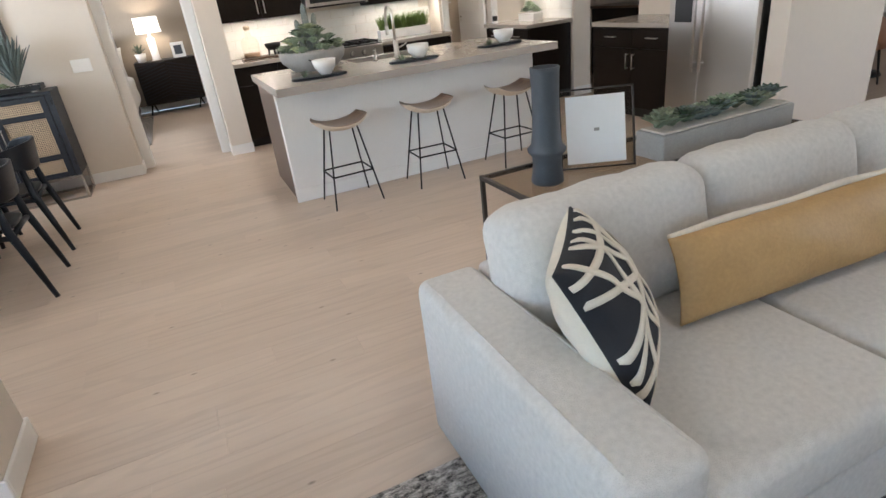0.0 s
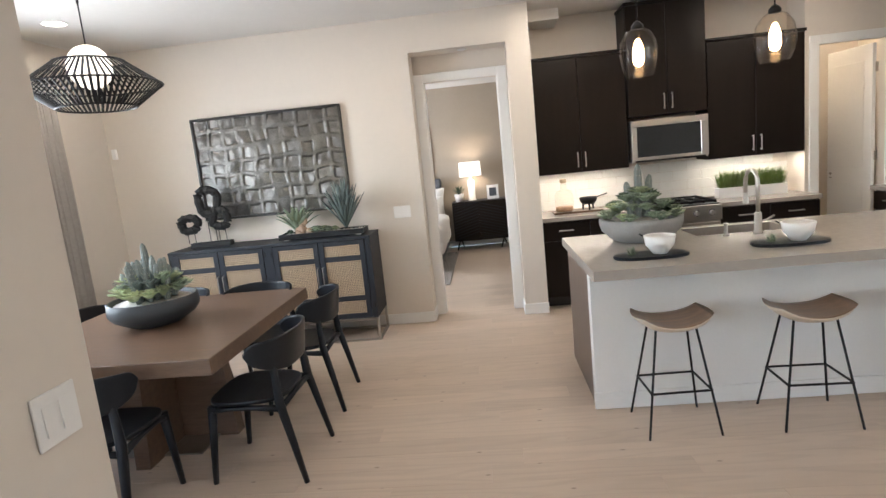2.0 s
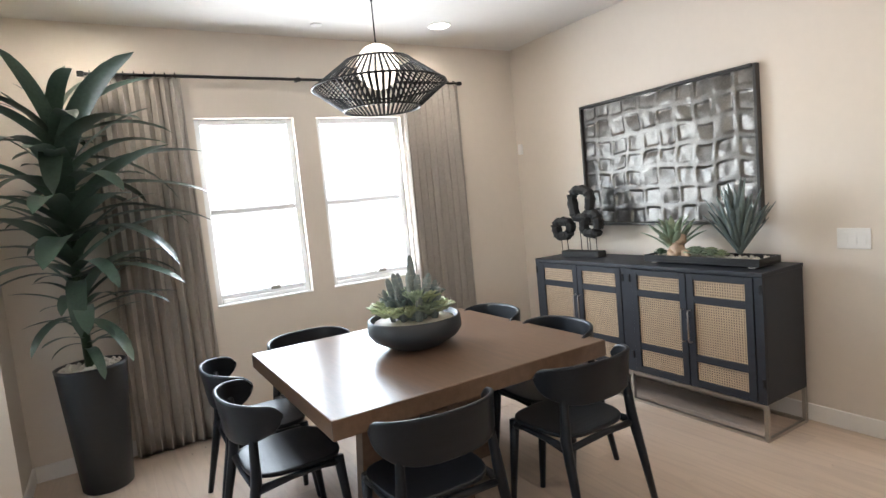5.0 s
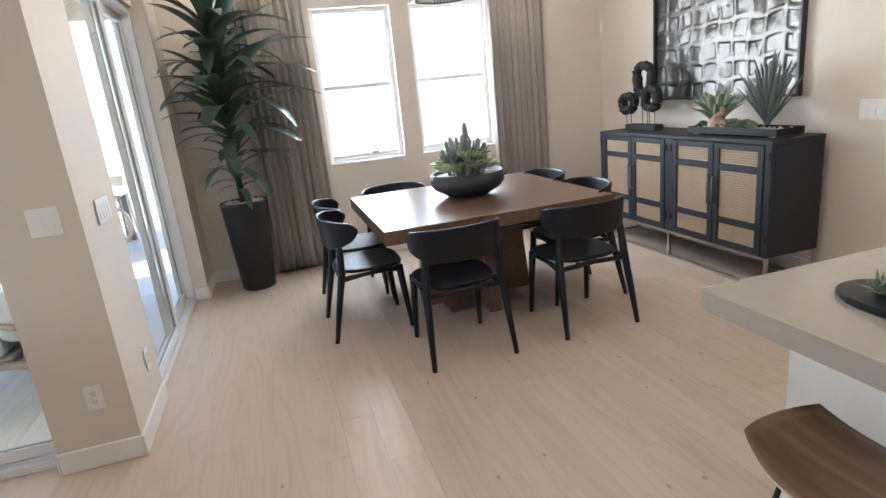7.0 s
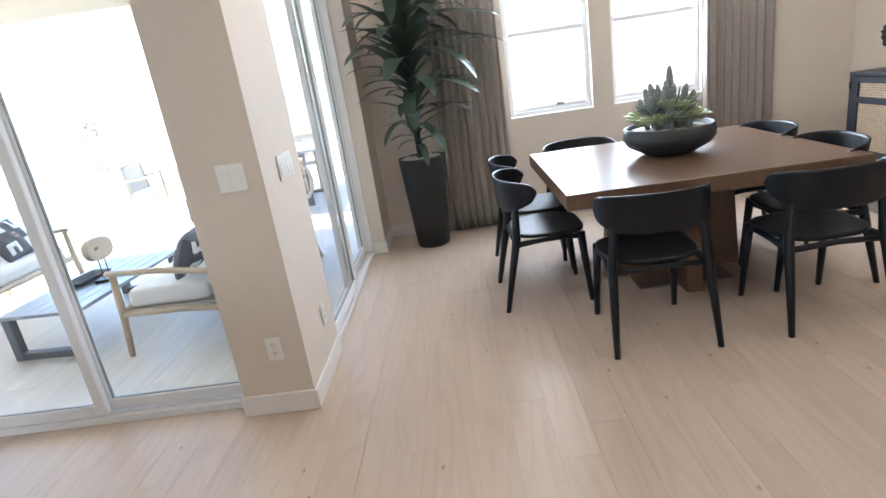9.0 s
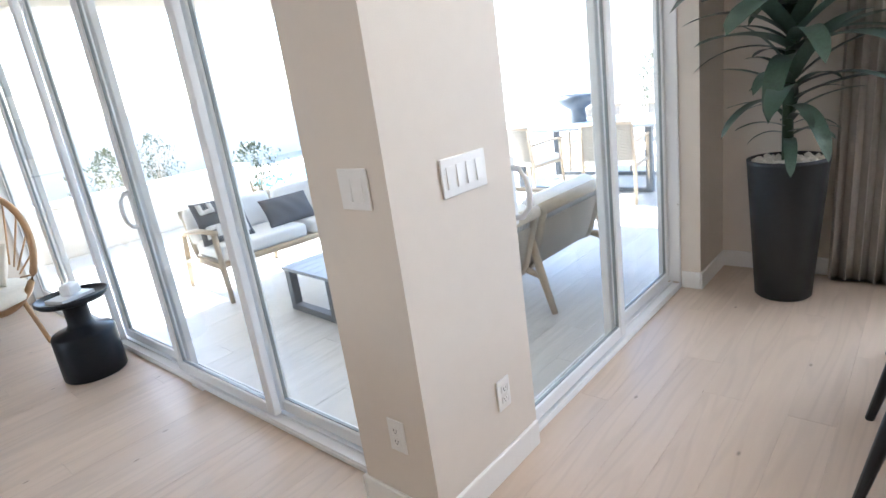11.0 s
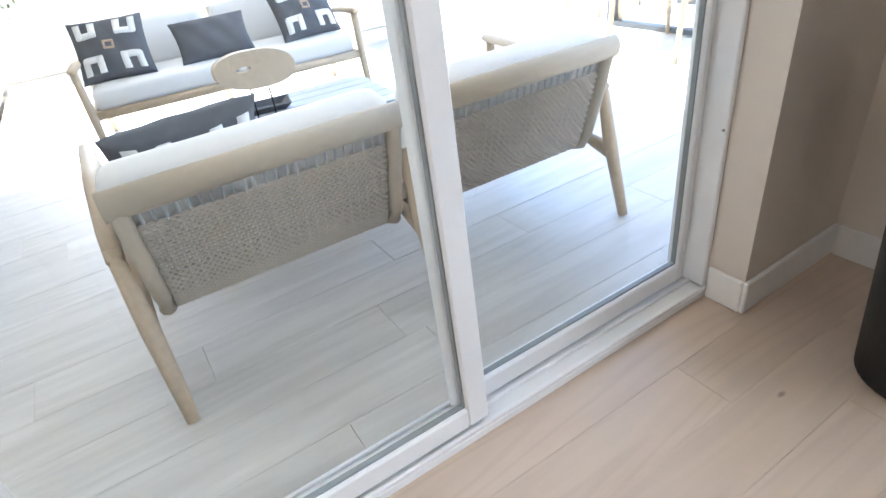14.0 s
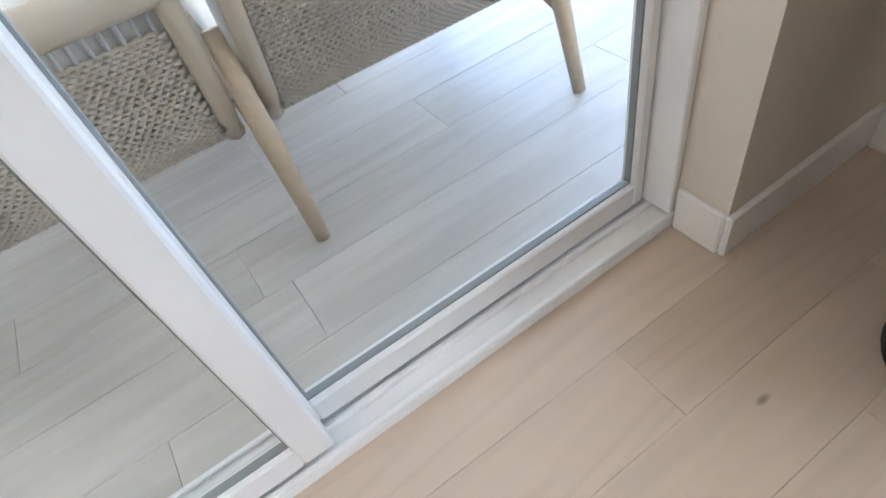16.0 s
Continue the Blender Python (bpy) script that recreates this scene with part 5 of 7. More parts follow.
part("spout", tube([(0, 0, 0.13), (0, 0, 0.32)] + [(0, 0.085 - 0.085 * math.cos(q * math.pi / 8), 0.32 + 0.085 * math.sin(q * math.pi / 8)) for q in range(1, 9)] + [(0, 0.17, 0.24)], 0.013, 12), M_CHROME, fc, "", True)
part("spray_head", cone((0, 0.17, 0.25), (0, 0.17, 0.18), 0.016, 0.019, 14), M_CHROME, fc)
part("lever", tube([(0.02, 0, 0.08), (0.05, 0, 0.085), (0.1, 0, 0.11)], 0.006, 8), M_CHROME, fc, "", True)
sd = thing("soap_dispenser", pose(1.73, 4.82, 0.912), "small brushed steel soap dispenser", "soap dispenser")
part("pump", lathe([(0.02, 0), (0.02, 0.01), (0.012, 0.015), (0.012, 0.07), (0.016, 0.075), (0.016, 0.085), (0.002, 0.088)], 16), M_CHROME, sd, "", True)

rg = random.Random(11)
ros = []
for ring_r, cnt, z in ((0.25, 16, 0.01), (0.18, 13, 0.07), (0.10, 9, 0.13), (0.03, 4, 0.17)):
    for j in range(cnt):
        a = 2 * math.pi * j / cnt + rg.uniform(-0.15, 0.15)
        ros.append((ring_r * math.cos(a), ring_r * math.sin(a), rg.uniform(0.06, 0.085), z + rg.uniform(0, 0.015), rg.choice((M_SUCC2, M_SUCC2, M_SUCC, M_SUCC2, M_GREEN))))
planter_bowl("island_bowl", pose(1.24, 4.98, 0.912) @ Matrix.Scale(0.93, 4), [(0.05, 0), (0.17, 0.0), (0.2, 0.012), (0.275, 0.08), (0.292, 0.135), (0.29, 0.165), (0.28, 0.17), (0.27, 0.16), (0.02, 0.13)], M_CONCRETE,
             "grey concrete bowl heaped with succulents and cactus", 7, 0.28, 0.165,
             [(0.0, 0.02, 0.41, 0.026, 0, 0), (0.05, 0.03, 0.33, 0.024, 0.1, 0), (-0.05, 0.03, 0.29, 0.024, -0.1, 0.05)], ros)


def place_setting(m):
    s = thing("serving_board", m, "black oval serving board on the island", "board", "settings on the island")
    pts = [(math.copysign(abs(math.cos(a)) ** 0.7, math.cos(a)) * 0.21, math.copysign(abs(math.sin(a)) ** 0.8, math.sin(a)) * 0.10) for a in [2 * math.pi * j / 32 for j in range(32)]]
    part("board", prism(pts, 0, 0.018, 0.004), M_BLACKWOOD, s)
    return s


def cup(m):
    c = thing("bowl", m, "white ceramic bowl with a dark spoon handle", "bowl", "white bowls on the island")
    part("bowl_body", lathe([(0.01, 0), (0.04, 0), (0.045, 0.008), (0.078, 0.05), (0.088, 0.104), (0.084, 0.105), (0.072, 0.05), (0.03, 0.012), (0.005, 0.01)], 32), M_CERAMIC, c, "", True)
    part("spoon", cone((0.0, 0.03, 0.04), (-0.10, 0.05, 0.112), 0.004, n=8), M_BLACKWOOD, c)
    return c


def moss(m):
    p = thing("air_plant", m, "small green air plant on the serving board", "plant", "air plants on the island")
    r = random.Random(4)
    g = bmesh.new()
    for k in range(60):
        blade(r.uniform(0.03, 0.06), 0.008, r.uniform(0.2, 1.4), 0.5, 3, 0, g, (r.uniform(-0.015, 0.015), r.uniform(-0.012, 0.012), 0.002), r.uniform(0, 6.28))
    part("blades", g, M_SUCC2, p)
    return p


ps, cp, ms = None, None, None
for (x, y) in ((1.13, 4.37), (1.92, 4.42), (2.76, 4.50)):
    if ps is None:
        ps, cp, ms = place_setting(pose(x, y, 0.912)), cup(pose(x + 0.05, y - 0.01, 0.930)), moss(pose(x - 0.11, y - 0.015, 0.930))
    else:
        copy_thing(ps, pose(x, y, 0.912))
        copy_thing(cp, pose(x + 0.04, y - 0.01, 0.930))
        copy_thing(ms, pose(x - 0.11, y - 0.015, 0.930))


def bar_stool(m):
    s = thing("bar_stool", m, "saddle-seat wooden bar stool on thin black wire legs", "stool", "bar stools at the island")
    n, k = 16, 12
    top, bot = [], []
    bm = bmesh.new()
    for i in range(n + 1):
        u = 2 * i / n - 1
        rt, rb = [], []
        for j in range(k + 1):
            v = 2 * j / k - 1
            hx = 0.207 * (1 - 0.05 * v * v)
            hy = 0.155 * (1 - 0.16 * u * u)
            sq = 1 - 0.09 * (u * u * v * v)
            x, y = hx * u * sq, hy * v * sq
            z = 0.600 + 0.052 * abs(u) ** 2.2 - 0.006 * (1 - v * v)
            th = 0.034 * (1 - 0.75 * max(abs(u), abs(v)) ** 4) + 0.006
            rt.append(bm.verts.new((x, y, z)))
            rb.append(bm.verts.new((x * 0.97, y * 0.96, z - th)))
        top.append(rt)
        bot.append(rb)
    for i in range(n):
        for j in range(k):
            bm.faces.new((top[i][j], top[i + 1][j], top[i + 1][j + 1], top[i][j + 1]))
            f = bm.faces.new((bot[i][j], bot[i][j + 1], bot[i + 1][j + 1], bot[i + 1][j]))
            f.material_index = 1
    for i in range(n):
        for j in (0, k):
            bm.faces.new((top[i][j], bot[i][j], bot[i + 1][j], top[i + 1][j])).material_index = 1
    for j in range(k):
        for i in (0, n):
            bm.faces.new((top[i][j], bot[i][j], bot[i][j + 1], top[i][j + 1])).material_index = 1
    part("seat", bm, [M_SEAT, M_SEATEDGE], s, "glossy walnut saddle seat with pale edge", True)
    r = 0.0065
    for sx in (-1, 1):
        for sy in (-1, 1):
            part("leg", cone((sx * 0.19, sy * 0.17, 0.0), (sx * 0.105, sy * 0.07, 0.575), r, n=8), M_BLACKMETAL, s)
    f = lambda z, sx, sy: (sx * (0.19 - 0.136 * z), sy * (0.17 - 0.16 * z), z)
    for (a, b) in (((-1, -1), (1, -1)), ((-1, 1), (1, 1))):
        part("footrest", cone(f(0.24, *a), f(0.24, *b), r, n=8), M_BLACKMETAL, s)
    for sx in (-1, 1):
        part("side_bar", cone(f(0.24, sx, -1), f(0.24, sx, 1), r, n=8), M_BLACKMETAL, s)
    return s


st = bar_stool(pose(1.158, 4.14, 0, 0, 0, 2))
copy_thing(st, pose(1.865, 4.135, 0, 0, 0, -2))
copy_thing(st, pose(2.62, 4.13, 0, 0, 0, 1))


def kitchen_pendant(m):
    p = thing("glass_pendant", m, "clear glass bell pendant with a glowing filament bulb", "pendant lamp", "pendants over the island")
    part("shade", lathe([(0.082, 0.0), (0.10, 0.05), (0.116, 0.13), (0.105, 0.21), (0.07, 0.265), (0.03, 0.285), (0.028, 0.285), (0.068, 0.262), (0.102, 0.208), (0.112, 0.13), (0.097, 0.05), (0.079, 0.0)], 36, caps=False), M_LAMPGLASS, p, "clear glass shade", True)
    part("bulb", lathe([(0.002, 0.055), (0.026, 0.07), (0.034, 0.10), (0.033, 0.16), (0.015, 0.215), (0.002, 0.225)], 18), M_BULB, p, "glowing tubular bulb", True)
    part("cap", lathe([(0.035, 0.28), (0.036, 0.30), (0.018, 0.32), (0.002, 0.33)], 20), M_BLACKMETAL, p, "", True)
    part("rod", cone((0, 0, 0.32), (0, 0, 0.93), 0.005, n=8), M_BLACKMETAL, p)
    part("canopy", lathe([(0.005, 0.90), (0.055, 0.91), (0.06, 0.93)], 24), M_BLACKMETAL, p, "", True)
    return p


kp = kitchen_pendant(pose(1.225, 4.80, 1.965))
for x in (2.03, 2.83):
    copy_thing(kp, pose(x, 4.80, 1.965))

# pantry: open door, shelves
pdoor = thing("door_pantry", pose(4.06, 7.04, 0, 0, 0, 97), "white panelled pantry door standing open inward", "door")
tagged(pdoor, kind="structure")
part("leaf", bx(0.0, 0.60, 0, 0.036, 0.008, 2.27, 0.003, 1), M_TRIM, pdoor)
for (z0, z1) in ((0.22, 0.92), (1.08, 2.12)):
    for y in (-0.006, 0.036):
        part("raised_panel", bx(0.10, 0.50, y, y + 0.006, z0, z1, 0.003, 1), M_TRIM, pdoor)
for z in (0.3, 1.15, 2.0):
    part("hinge", bx(-0.012, 0.004, -0.01, 0.01, z, z + 0.09), M_STEEL, pdoor)
part("knob", lathe([(0.025, 0), (0.025, 0.006), (0.01, 0.012), (0.012, 0.03), (0.026, 0.045), (0.02, 0.06), (0.002, 0.064)], 18, c=(0.55, 0.02, 0.96)), M_STEEL, pdoor, "", True)
for z in (0.45, 0.85, 1.2, 1.6):
    sh = thing("pantry_shelf", pose(3.35, 7.5, z), "plain white shelf inside the pantry", "shelf", "pantry shelves")
    part("board", bx(0, 0.45, 0.02, 0.68, 0, 0.018, 0.002, 1), M_TRIM, sh)

# east side of the kitchen
base_unit(pose(3.98, 6.92, 0, 0, 0, -90), 0.99, "espresso-stained base cabinet beside the pantry", 2)
c2 = thing("counter", pose(0, 0, 0), "greige quartz counter beside the pantry", "counter")
part("slab", bx(3.95, 4.598, 5.91, 6.928, 0.87, 0.912, 0.004), M_QUARTZ, c2)
wall_unit(pose(4.265, 6.80, 0, 0, 0, -90), 0.84, 1.33, 2.43, "espresso wall cabinet over the side counter")
b2 = thing("backsplash", pose(0, 0, 0), "white tile backsplash over the side counter", "backsplash")
for i in range(4):
    for j in range(4):
        y0, z0 = 5.92 + i * 0.25, 0.914 + j * 0.104
        part("tile", bx(4.589, 4.598, y0 + 0.0015, y0 + 0.2485, z0 + 0.0015, z0 + 0.1025, 0.0015, 1), M_SPLASH, b2)
sp_ = thing("succulent_planter", pose(4.36, 6.45, 0.912), "white planter of green succulents on the side counter", "planter")
part("box", bx(-0.07, 0.07, -0.17, 0.17, 0, 0.085, 0.005), M_CERAMIC, sp_)
for k in range(9):
    z = 0.09 + 0.09 * (1 - abs(k - 4) / 4.5)
    join_leaf_thickness(part("succulent", rosette(0.075, 4, 8, None, (rg.uniform(-0.03, 0.03), -0.13 + 0.033 * k, z), 0.3, 0.5, rg), M_SUCC2, sp_, "", True), 0.004)
sbt = thing("bottle", pose(4.05, 6.80, 0.912), "small clear bottle with a dark label", "bottle")
part("body", lathe([(0.005, 0), (0.03, 0), (0.032, 0.01), (0.032, 0.11), (0.012, 0.14), (0.012, 0.16), (0.002, 0.162)], 18), M_CERAMIC, sbt, "", True)
part("label_band", lathe([(0.0325, 0.03), (0.0325, 0.09)], 18, caps=False), M_BLACK, sbt, "dark label")
base_unit(pose(4.24, 5.08, 0, 0, 0, -90), 1.13, "espresso-stained base cabinet beside the refrigerator", 2)
c3 = thing("counter", pose(0, 0, 0), "pale quartz counter beside the refrigerator", "counter")
part("slab", bx(4.21, 4.878, 3.955, 5.09, 0.87, 0.912, 0.004), M_QUARTZ, c3)
rf = thing("refrigerator", pose(4.13, 3.945, 0, 0, 0, -90), "stainless side-by-side refrigerator with ice dispenser", "refrigerator")
part("case", bx(0.0, 0.86, 0.05, 0.74, 0.0, 1.78, 0.006), M_BLACK, rf)
d1 = part("door", bx(0.003, 0.355, 0.0, 0.048, 0.06, 1.775, 0.008), M_CHROME, rf)
d2 = part("door", bx(0.361, 0.857, 0.0, 0.048, 0.06, 1.775, 0.008), M_CHROME, rf)
bar_handle(d1, (0.32, 0, 0.62), (0.32, 0, 1.55), (0, -1.6, 0), 0.013)
bar_handle(d2, (0.40, 0, 0.62), (0.40, 0, 1.55), (0, -1.6, 0), 0.013)
dp = part("dispenser", bx(0.07, 0.25, -0.006, 0.0, 0.93, 1.32, 0.004, 1), M_BLACK, rf, "black ice and water dispenser")
part("spout", bx(0.13, 0.19, -0.03, -0.007, 1.18, 1.26, 0.004, 1), M_CHROME, dp)
ht = thing("hutch", pose(5.75, 6.2, 0), "tall dark hutch in the butler pantry", "cabinet")
part("base", bx(0, 0.54, -0.8, 0.8, 0, 0.9, 0.004, 1), M_ESPRESSO, ht)
part("counter_top", bx(-0.02, 0.54, -0.82, 0.82, 0.901, 0.93, 0.004, 1), M_WALNUT, ht)
part("upper", bx(0.2, 0.54, -0.8, 0.8, 1.5, 2.4, 0.004, 1), M_ESPRESSO, ht)
hb = thing("decor_bowl", pose(5.95, 5.95, 0.93), "round grey decorative bowl on the hutch", "bowl")
part("shell", lathe([(0.03, 0), (0.06, 0), (0.14, 0.08), (0.16, 0.16), (0.15, 0.165), (0.12, 0.09), (0.01, 0.03)], 28), M_SLATE, hb, "", True)

# far breakfast corner
ft = thing("round_table", pose(7.1, 4.1, 0), "white-topped round table in the far room", "table")
part("tabletop", lathe([(0.02, 0.70), (0.52, 0.70), (0.55, 0.72), (0.55, 0.74), (0.02, 0.745)], 40), M_CERAMIC, ft, "", True)
part("pedestal", lathe([(0.28, 0), (0.26, 0.03), (0.06, 0.06), (0.05, 0.68), (0.12, 0.70)], 28), M_BLACKMETAL, ft, "", True)


def tub_chair(m):
    c = thing("tub_chair", m, "brown leather tub chair on slim dark legs", "chair", "chairs in the far room")
    part("seat", bx(-0.24, 0.24, -0.24, 0.24, 0.38, 0.47, 0.03, 3), M_BROWNLEATHER, c, "", True)
    rings = []
    for i in range(19):
        a = math.pi + math.pi * i / 18
        top = 0.80 - 0.16 * abs(math.cos(a)) ** 3
        rings.append([((0.27 + d) * math.cos(a), (0.27 + d) * math.sin(a) + 0.02, z) for d, z in ((-0.02, 0.40), (-0.02, top - 0.02), (0.0, top), (0.02, top - 0.02), (0.02, 0.40))])
    part("backrest", loft(rings), M_BROWNLEATHER, c, "", True)
    for sx in (-1, 1):
        for sy in (-1, 1):
            part("leg", cone((sx * 0.23, sy * 0.23, 0), (sx * 0.19, sy * 0.19, 0.385), 0.009, 0.014, 8), M_BLACKMETAL, c)
    return c


tc1 = tub_chair(pose(6.45, 3.75, 0, 0, 0, -70))
copy_thing(tc1, pose(7.2, 3.4, 0, 0, 0, 0))

# ---- bedroom seen through the doorway ----
dr_ = thing("bedside_chest", pose(-0.40, 10.62, 0), "dark chest with chevron-carved doors on angled legs", "chest")
part("body", bx(0, 0.92, 0.02, 0.45, 0.16, 0.83, 0.004, 1), M_ESPRESSO, dr_)
for k in range(2):
    x0 = 0.005 + 0.457 * k
    d = part("door", bx(x0, x0 + 0.453, 0.0, 0.019, 0.165, 0.825, 0.002, 1), M_ESPRESSO, dr_)
    for q in range(13):
        z = 0.19 + q * 0.05
        dx = 0.43
        s = 1 if k == 0 else -1
        z1 = z + s * 0.12
        za, zb = min(max(z, 0.18), 0.81), min(max(z1, 0.18), 0.81)
        part("ridge", cone((x0 + 0.012, -0.002, za), (x0 + 0.012 + dx, -0.002, zb), 0.007, n=5), M_BLACKWOOD, d)
for x in (0.08, 0.84):
    part("leg", tube([(x - 0.05, 0.06, 0), (x, 0.08, 0.16)], 0.014, 6), M_BLACKMETAL, dr_)
    part("leg", tube([(x + 0.05, 0.40, 0), (x, 0.38, 0.16)], 0.014, 6), M_BLACKMETAL, dr_)
lp = thing("table_lamp", pose(-0.05, 10.86, 0.83), "lit table lamp with white drum shade and glass base", "table lamp")
part("shade", lathe([(0.19, 0.42), (0.18, 0.66), (0.176, 0.66), (0.186, 0.42)], 36, caps=False), M_SHADE, lp, "glowing white drum shade", True)
part("base", lathe([(0.07, 0), (0.07, 0.015), (0.06, 0.02), (0.06, 0.34), (0.02, 0.36), (0.015, 0.44)], 24), M_CERAMIC, lp, "", True)
pl = thing("potted_succulent", pose(-0.27, 10.8, 0.83), "small green plant in a white pot", "plant")
part("pot", lathe([(0.01, 0), (0.06, 0), (0.085, 0.13), (0.08, 0.13), (0.01, 0.1)], 24), M_CERAMIC, pl, "", True)
g = bmesh.new()
for k in range(22):
    blade(0.18, 0.025, 0.5 + 0.04 * k, 0.4, 4, 0, g, (0, 0, 0.12), 2.4 * k)
part("leaves", g, M_GREEN, pl)
pf = thing("photo_frame", pose(0.31, 10.8, 0.83, -8, 0, 0), "white picture frame standing on the chest", "picture frame")
part("frame", bx(-0.10, 0.10, 0, 0.015, 0, 0.24, 0.003, 1), M_TRIM, pf)
part("print", bx(-0.06, 0.06, -0.003, -0.0005, 0.05, 0.19), M_SLATE, pf)
wp = thing("wall_picture", pose(-1.32, 11.147, 1.23), "abstract black and cream print in a dark frame", "wall art")
part("frame", bx(0, 0.62, -0.03, 0, 0, 0.95, 0.003, 1), M_ARTFRAME, wp)
part("print", bx(0.03, 0.59, -0.034, -0.031, 0.03, 0.92), mat("abstract_print", (0.5, 0.46, 0.4), 0.7, var=0.9, scale=3.5), wp)
bed = thing("bed", pose(-1.64, 10.1, 0), "made bed with white covers and grey upholstered base", "bed")
part("base", bx(-1.0, 1.12, -1.2, 0.8, 0.06, 0.34, 0.03, 3), M_DARKTHROW, bed)
part("headboard", bx(-1.05, 1.06, 0.82, 0.95, 0.05, 1.25, 0.03, 3), M_DARKTHROW, bed)
part("mattress", bx(-0.95, 1.05, -1.15, 0.8, 0.345, 0.60, 0.06, 3), M_WHITECLOTH, bed, "", True)
for x, y, h in ((-0.5, 0.62, 0.55), (0.70, 0.60, 0.55), (0.68, 0.40, 0.42), (-0.45, 0.40, 0.42)):
    o = part("pillow", pillow_bm(0.84, h, 0.2), M_WHITECLOTH, bed, "", True)
    o.matrix_local = pose(x, y, 0.57, -18, 0, 0)
bm = bx(-1.03, 1.2, -1.2, 0.32, 0.26, 0.70, 0.09, 4)
bmesh.ops.subdivide_edges(bm, edges=[e for e in bm.edges if e.calc_length() > 0.25], cuts=9, use_grid_fill=True)
for v in bm.verts:
    v.co += Vector((0.035 * noise.noise(v.co * 5), 0.035 * noise.noise(v.co * 5 + Vector((9, 0, 0))), 0.03 * noise.noise(v.co * 4 + Vector((0, 7, 0)))))
part("duvet", bm, M_WHITECLOTH, bed, "rumpled white duvet hanging over the side", True)
for x in (-0.9, 1.0):
    for y in (-1.1, 0.7):
        part("foot", bx(x - 0.03, x + 0.03, y - 0.03, y + 0.03, 0, 0.06), M_BLACKMETAL, bed)
br = thing("bedroom_rug", pose(-2.0, 9.1, -0.018), "brown textured bedroom rug under the bed", "rug")
part("rug_body", bx(-1.8, 1.65, -1.05, 1.4, 0.018, 0.03, 0.003, 1), M_RUG, br)
bdr = thing("barn_door", pose(0.50, 6.95, 0), "dark sliding barn door with wheels on a top rail", "door")
part("leaf", bx(-0.02, 0.02, 0.0, 0.95, 0.02, 2.25, 0.003, 1), M_ESPRESSO, bdr)
part("rail", bx(-0.03, -0.02, -0.05, 1.9, 2.34, 2.38), M_BLACKMETAL, bdr)
for y in (0.15, 0.8):
    wh = part("hanger", bx(-0.028, -0.021, y - 0.02, y + 0.02, 2.05, 2.42), M_BLACKMETAL, bdr)
    part("wheel", cone((-0.045, y, 2.40), (-0.03, y, 2.40), 0.045, n=20), M_BLACKMETAL, wh)


# ---- living area ----
sf = thing("sofa", pose(0.67, 0.55, 0), "pale linen three-seat sofa with loose back cushions", "sofa")
SWD, SDP = 2.65, 0.98
part("base", bx(0.1, SWD - 0.1, 0.02, SDP - 0.01, 0.03, 0.27, 0.02, 3), M_SOFA, sf, "", True)
for x0 in (0.0, SWD - 0.22):
    bm = bx(x0, x0 + 0.218, 0.0, SDP, -0.1, 0.602, 0.042, 5)
    bmesh.ops.bisect_plane(bm, geom=bm.verts[:] + bm.edges[:] + bm.faces[:], plane_co=(0, 0, 0.03), plane_no=(0, 0, 1), clear_inner=True)
    bmesh.ops.holes_fill(bm, edges=[e for e in bm.edges if e.is_boundary])
    part("arm", bm, M_SOFA, sf, "boxy upholstered arm with rounded edges", True)
    for x in (0.03, 0.188):
        part("seam", tube([(x0 + x, 0.05, 0.5995), (x0 + x, 0.5, 0.6005), (x0 + x, 0.93, 0.5995)], 0.0022, 6), M_SOFA, sf, "", True)
part("back", bx(0.222, SWD - 0.222, 0.80, SDP, 0.28, 0.60, 0.03, 3), M_SOFA, sf, "", True)
for k in range(3):
    x0 = 0.222 + k * 0.736
    part("seat_cushion", bx(x0 + 0.002, x0 + 0.734, 0.0, 0.79, 0.275, 0.455, 0.045, 4), M_SOFA, sf, "", True)
    bm = bx(-0.375, 0.375, -0.13, 0.13, 0, 0.42, 0.095, 6)
    bmesh.ops.subdivide_edges(bm, edges=[e for e in bm.edges if e.calc_length() > 0.12], cuts=11, use_grid_fill=True)
    for v in bm.verts:
        p = v.co + Vector((3.1 * k, 0, 0))
        v.co += v.co.normalized() * (0.010 * noise.noise(p * 7) + 0.006 * noise.noise(Vector((p.x * 22, p.y * 14, p.z * 9))))
    o = part("back_cushion", bm, M_SOFA, sf, "plump wrinkled linen back cushion", True)
    o.matrix_local = pose(x0 + 0.36 - (0.01 if k == 0 else 0), 0.72, 0.42, -13, 0, 0)
for x in (0.06, SWD - 0.06):
    for y in (0.07, SDP - 0.07):
        part("foot", bx(x - 0.025, x + 0.025, y - 0.025, y + 0.025, 0, 0.0295), M_BLACKWOOD, sf)

pd_, pn_ = Vector((0.222, 0.759, 0.611)).normalized(), Vector((0.66, -0.57, 0.48))
pn_ = (pn_ - pd_ * pn_.dot(pd_)).normalized()
pe_ = pd_.cross(pn_)
px_, pz_ = (pe_ - pd_) / math.sqrt(2), (pe_ + pd_) / math.sqrt(2)
pm_ = Matrix((px_, -pn_, pz_)).transposed().to_4x4()
pm_.translation = Vector((0.985, 1.0, 0.665)) - pz_ * 0.205
pl1 = thing("throw_pillow", pm_, "black throw pillow with crossing cream bands", "pillow")
bm = pillow_bm(0.41, 0.41, 0.20, 44)
for f in bm.faces:
    f.material_index = 1 if f.calc_center_median().y > 0.004 else 0
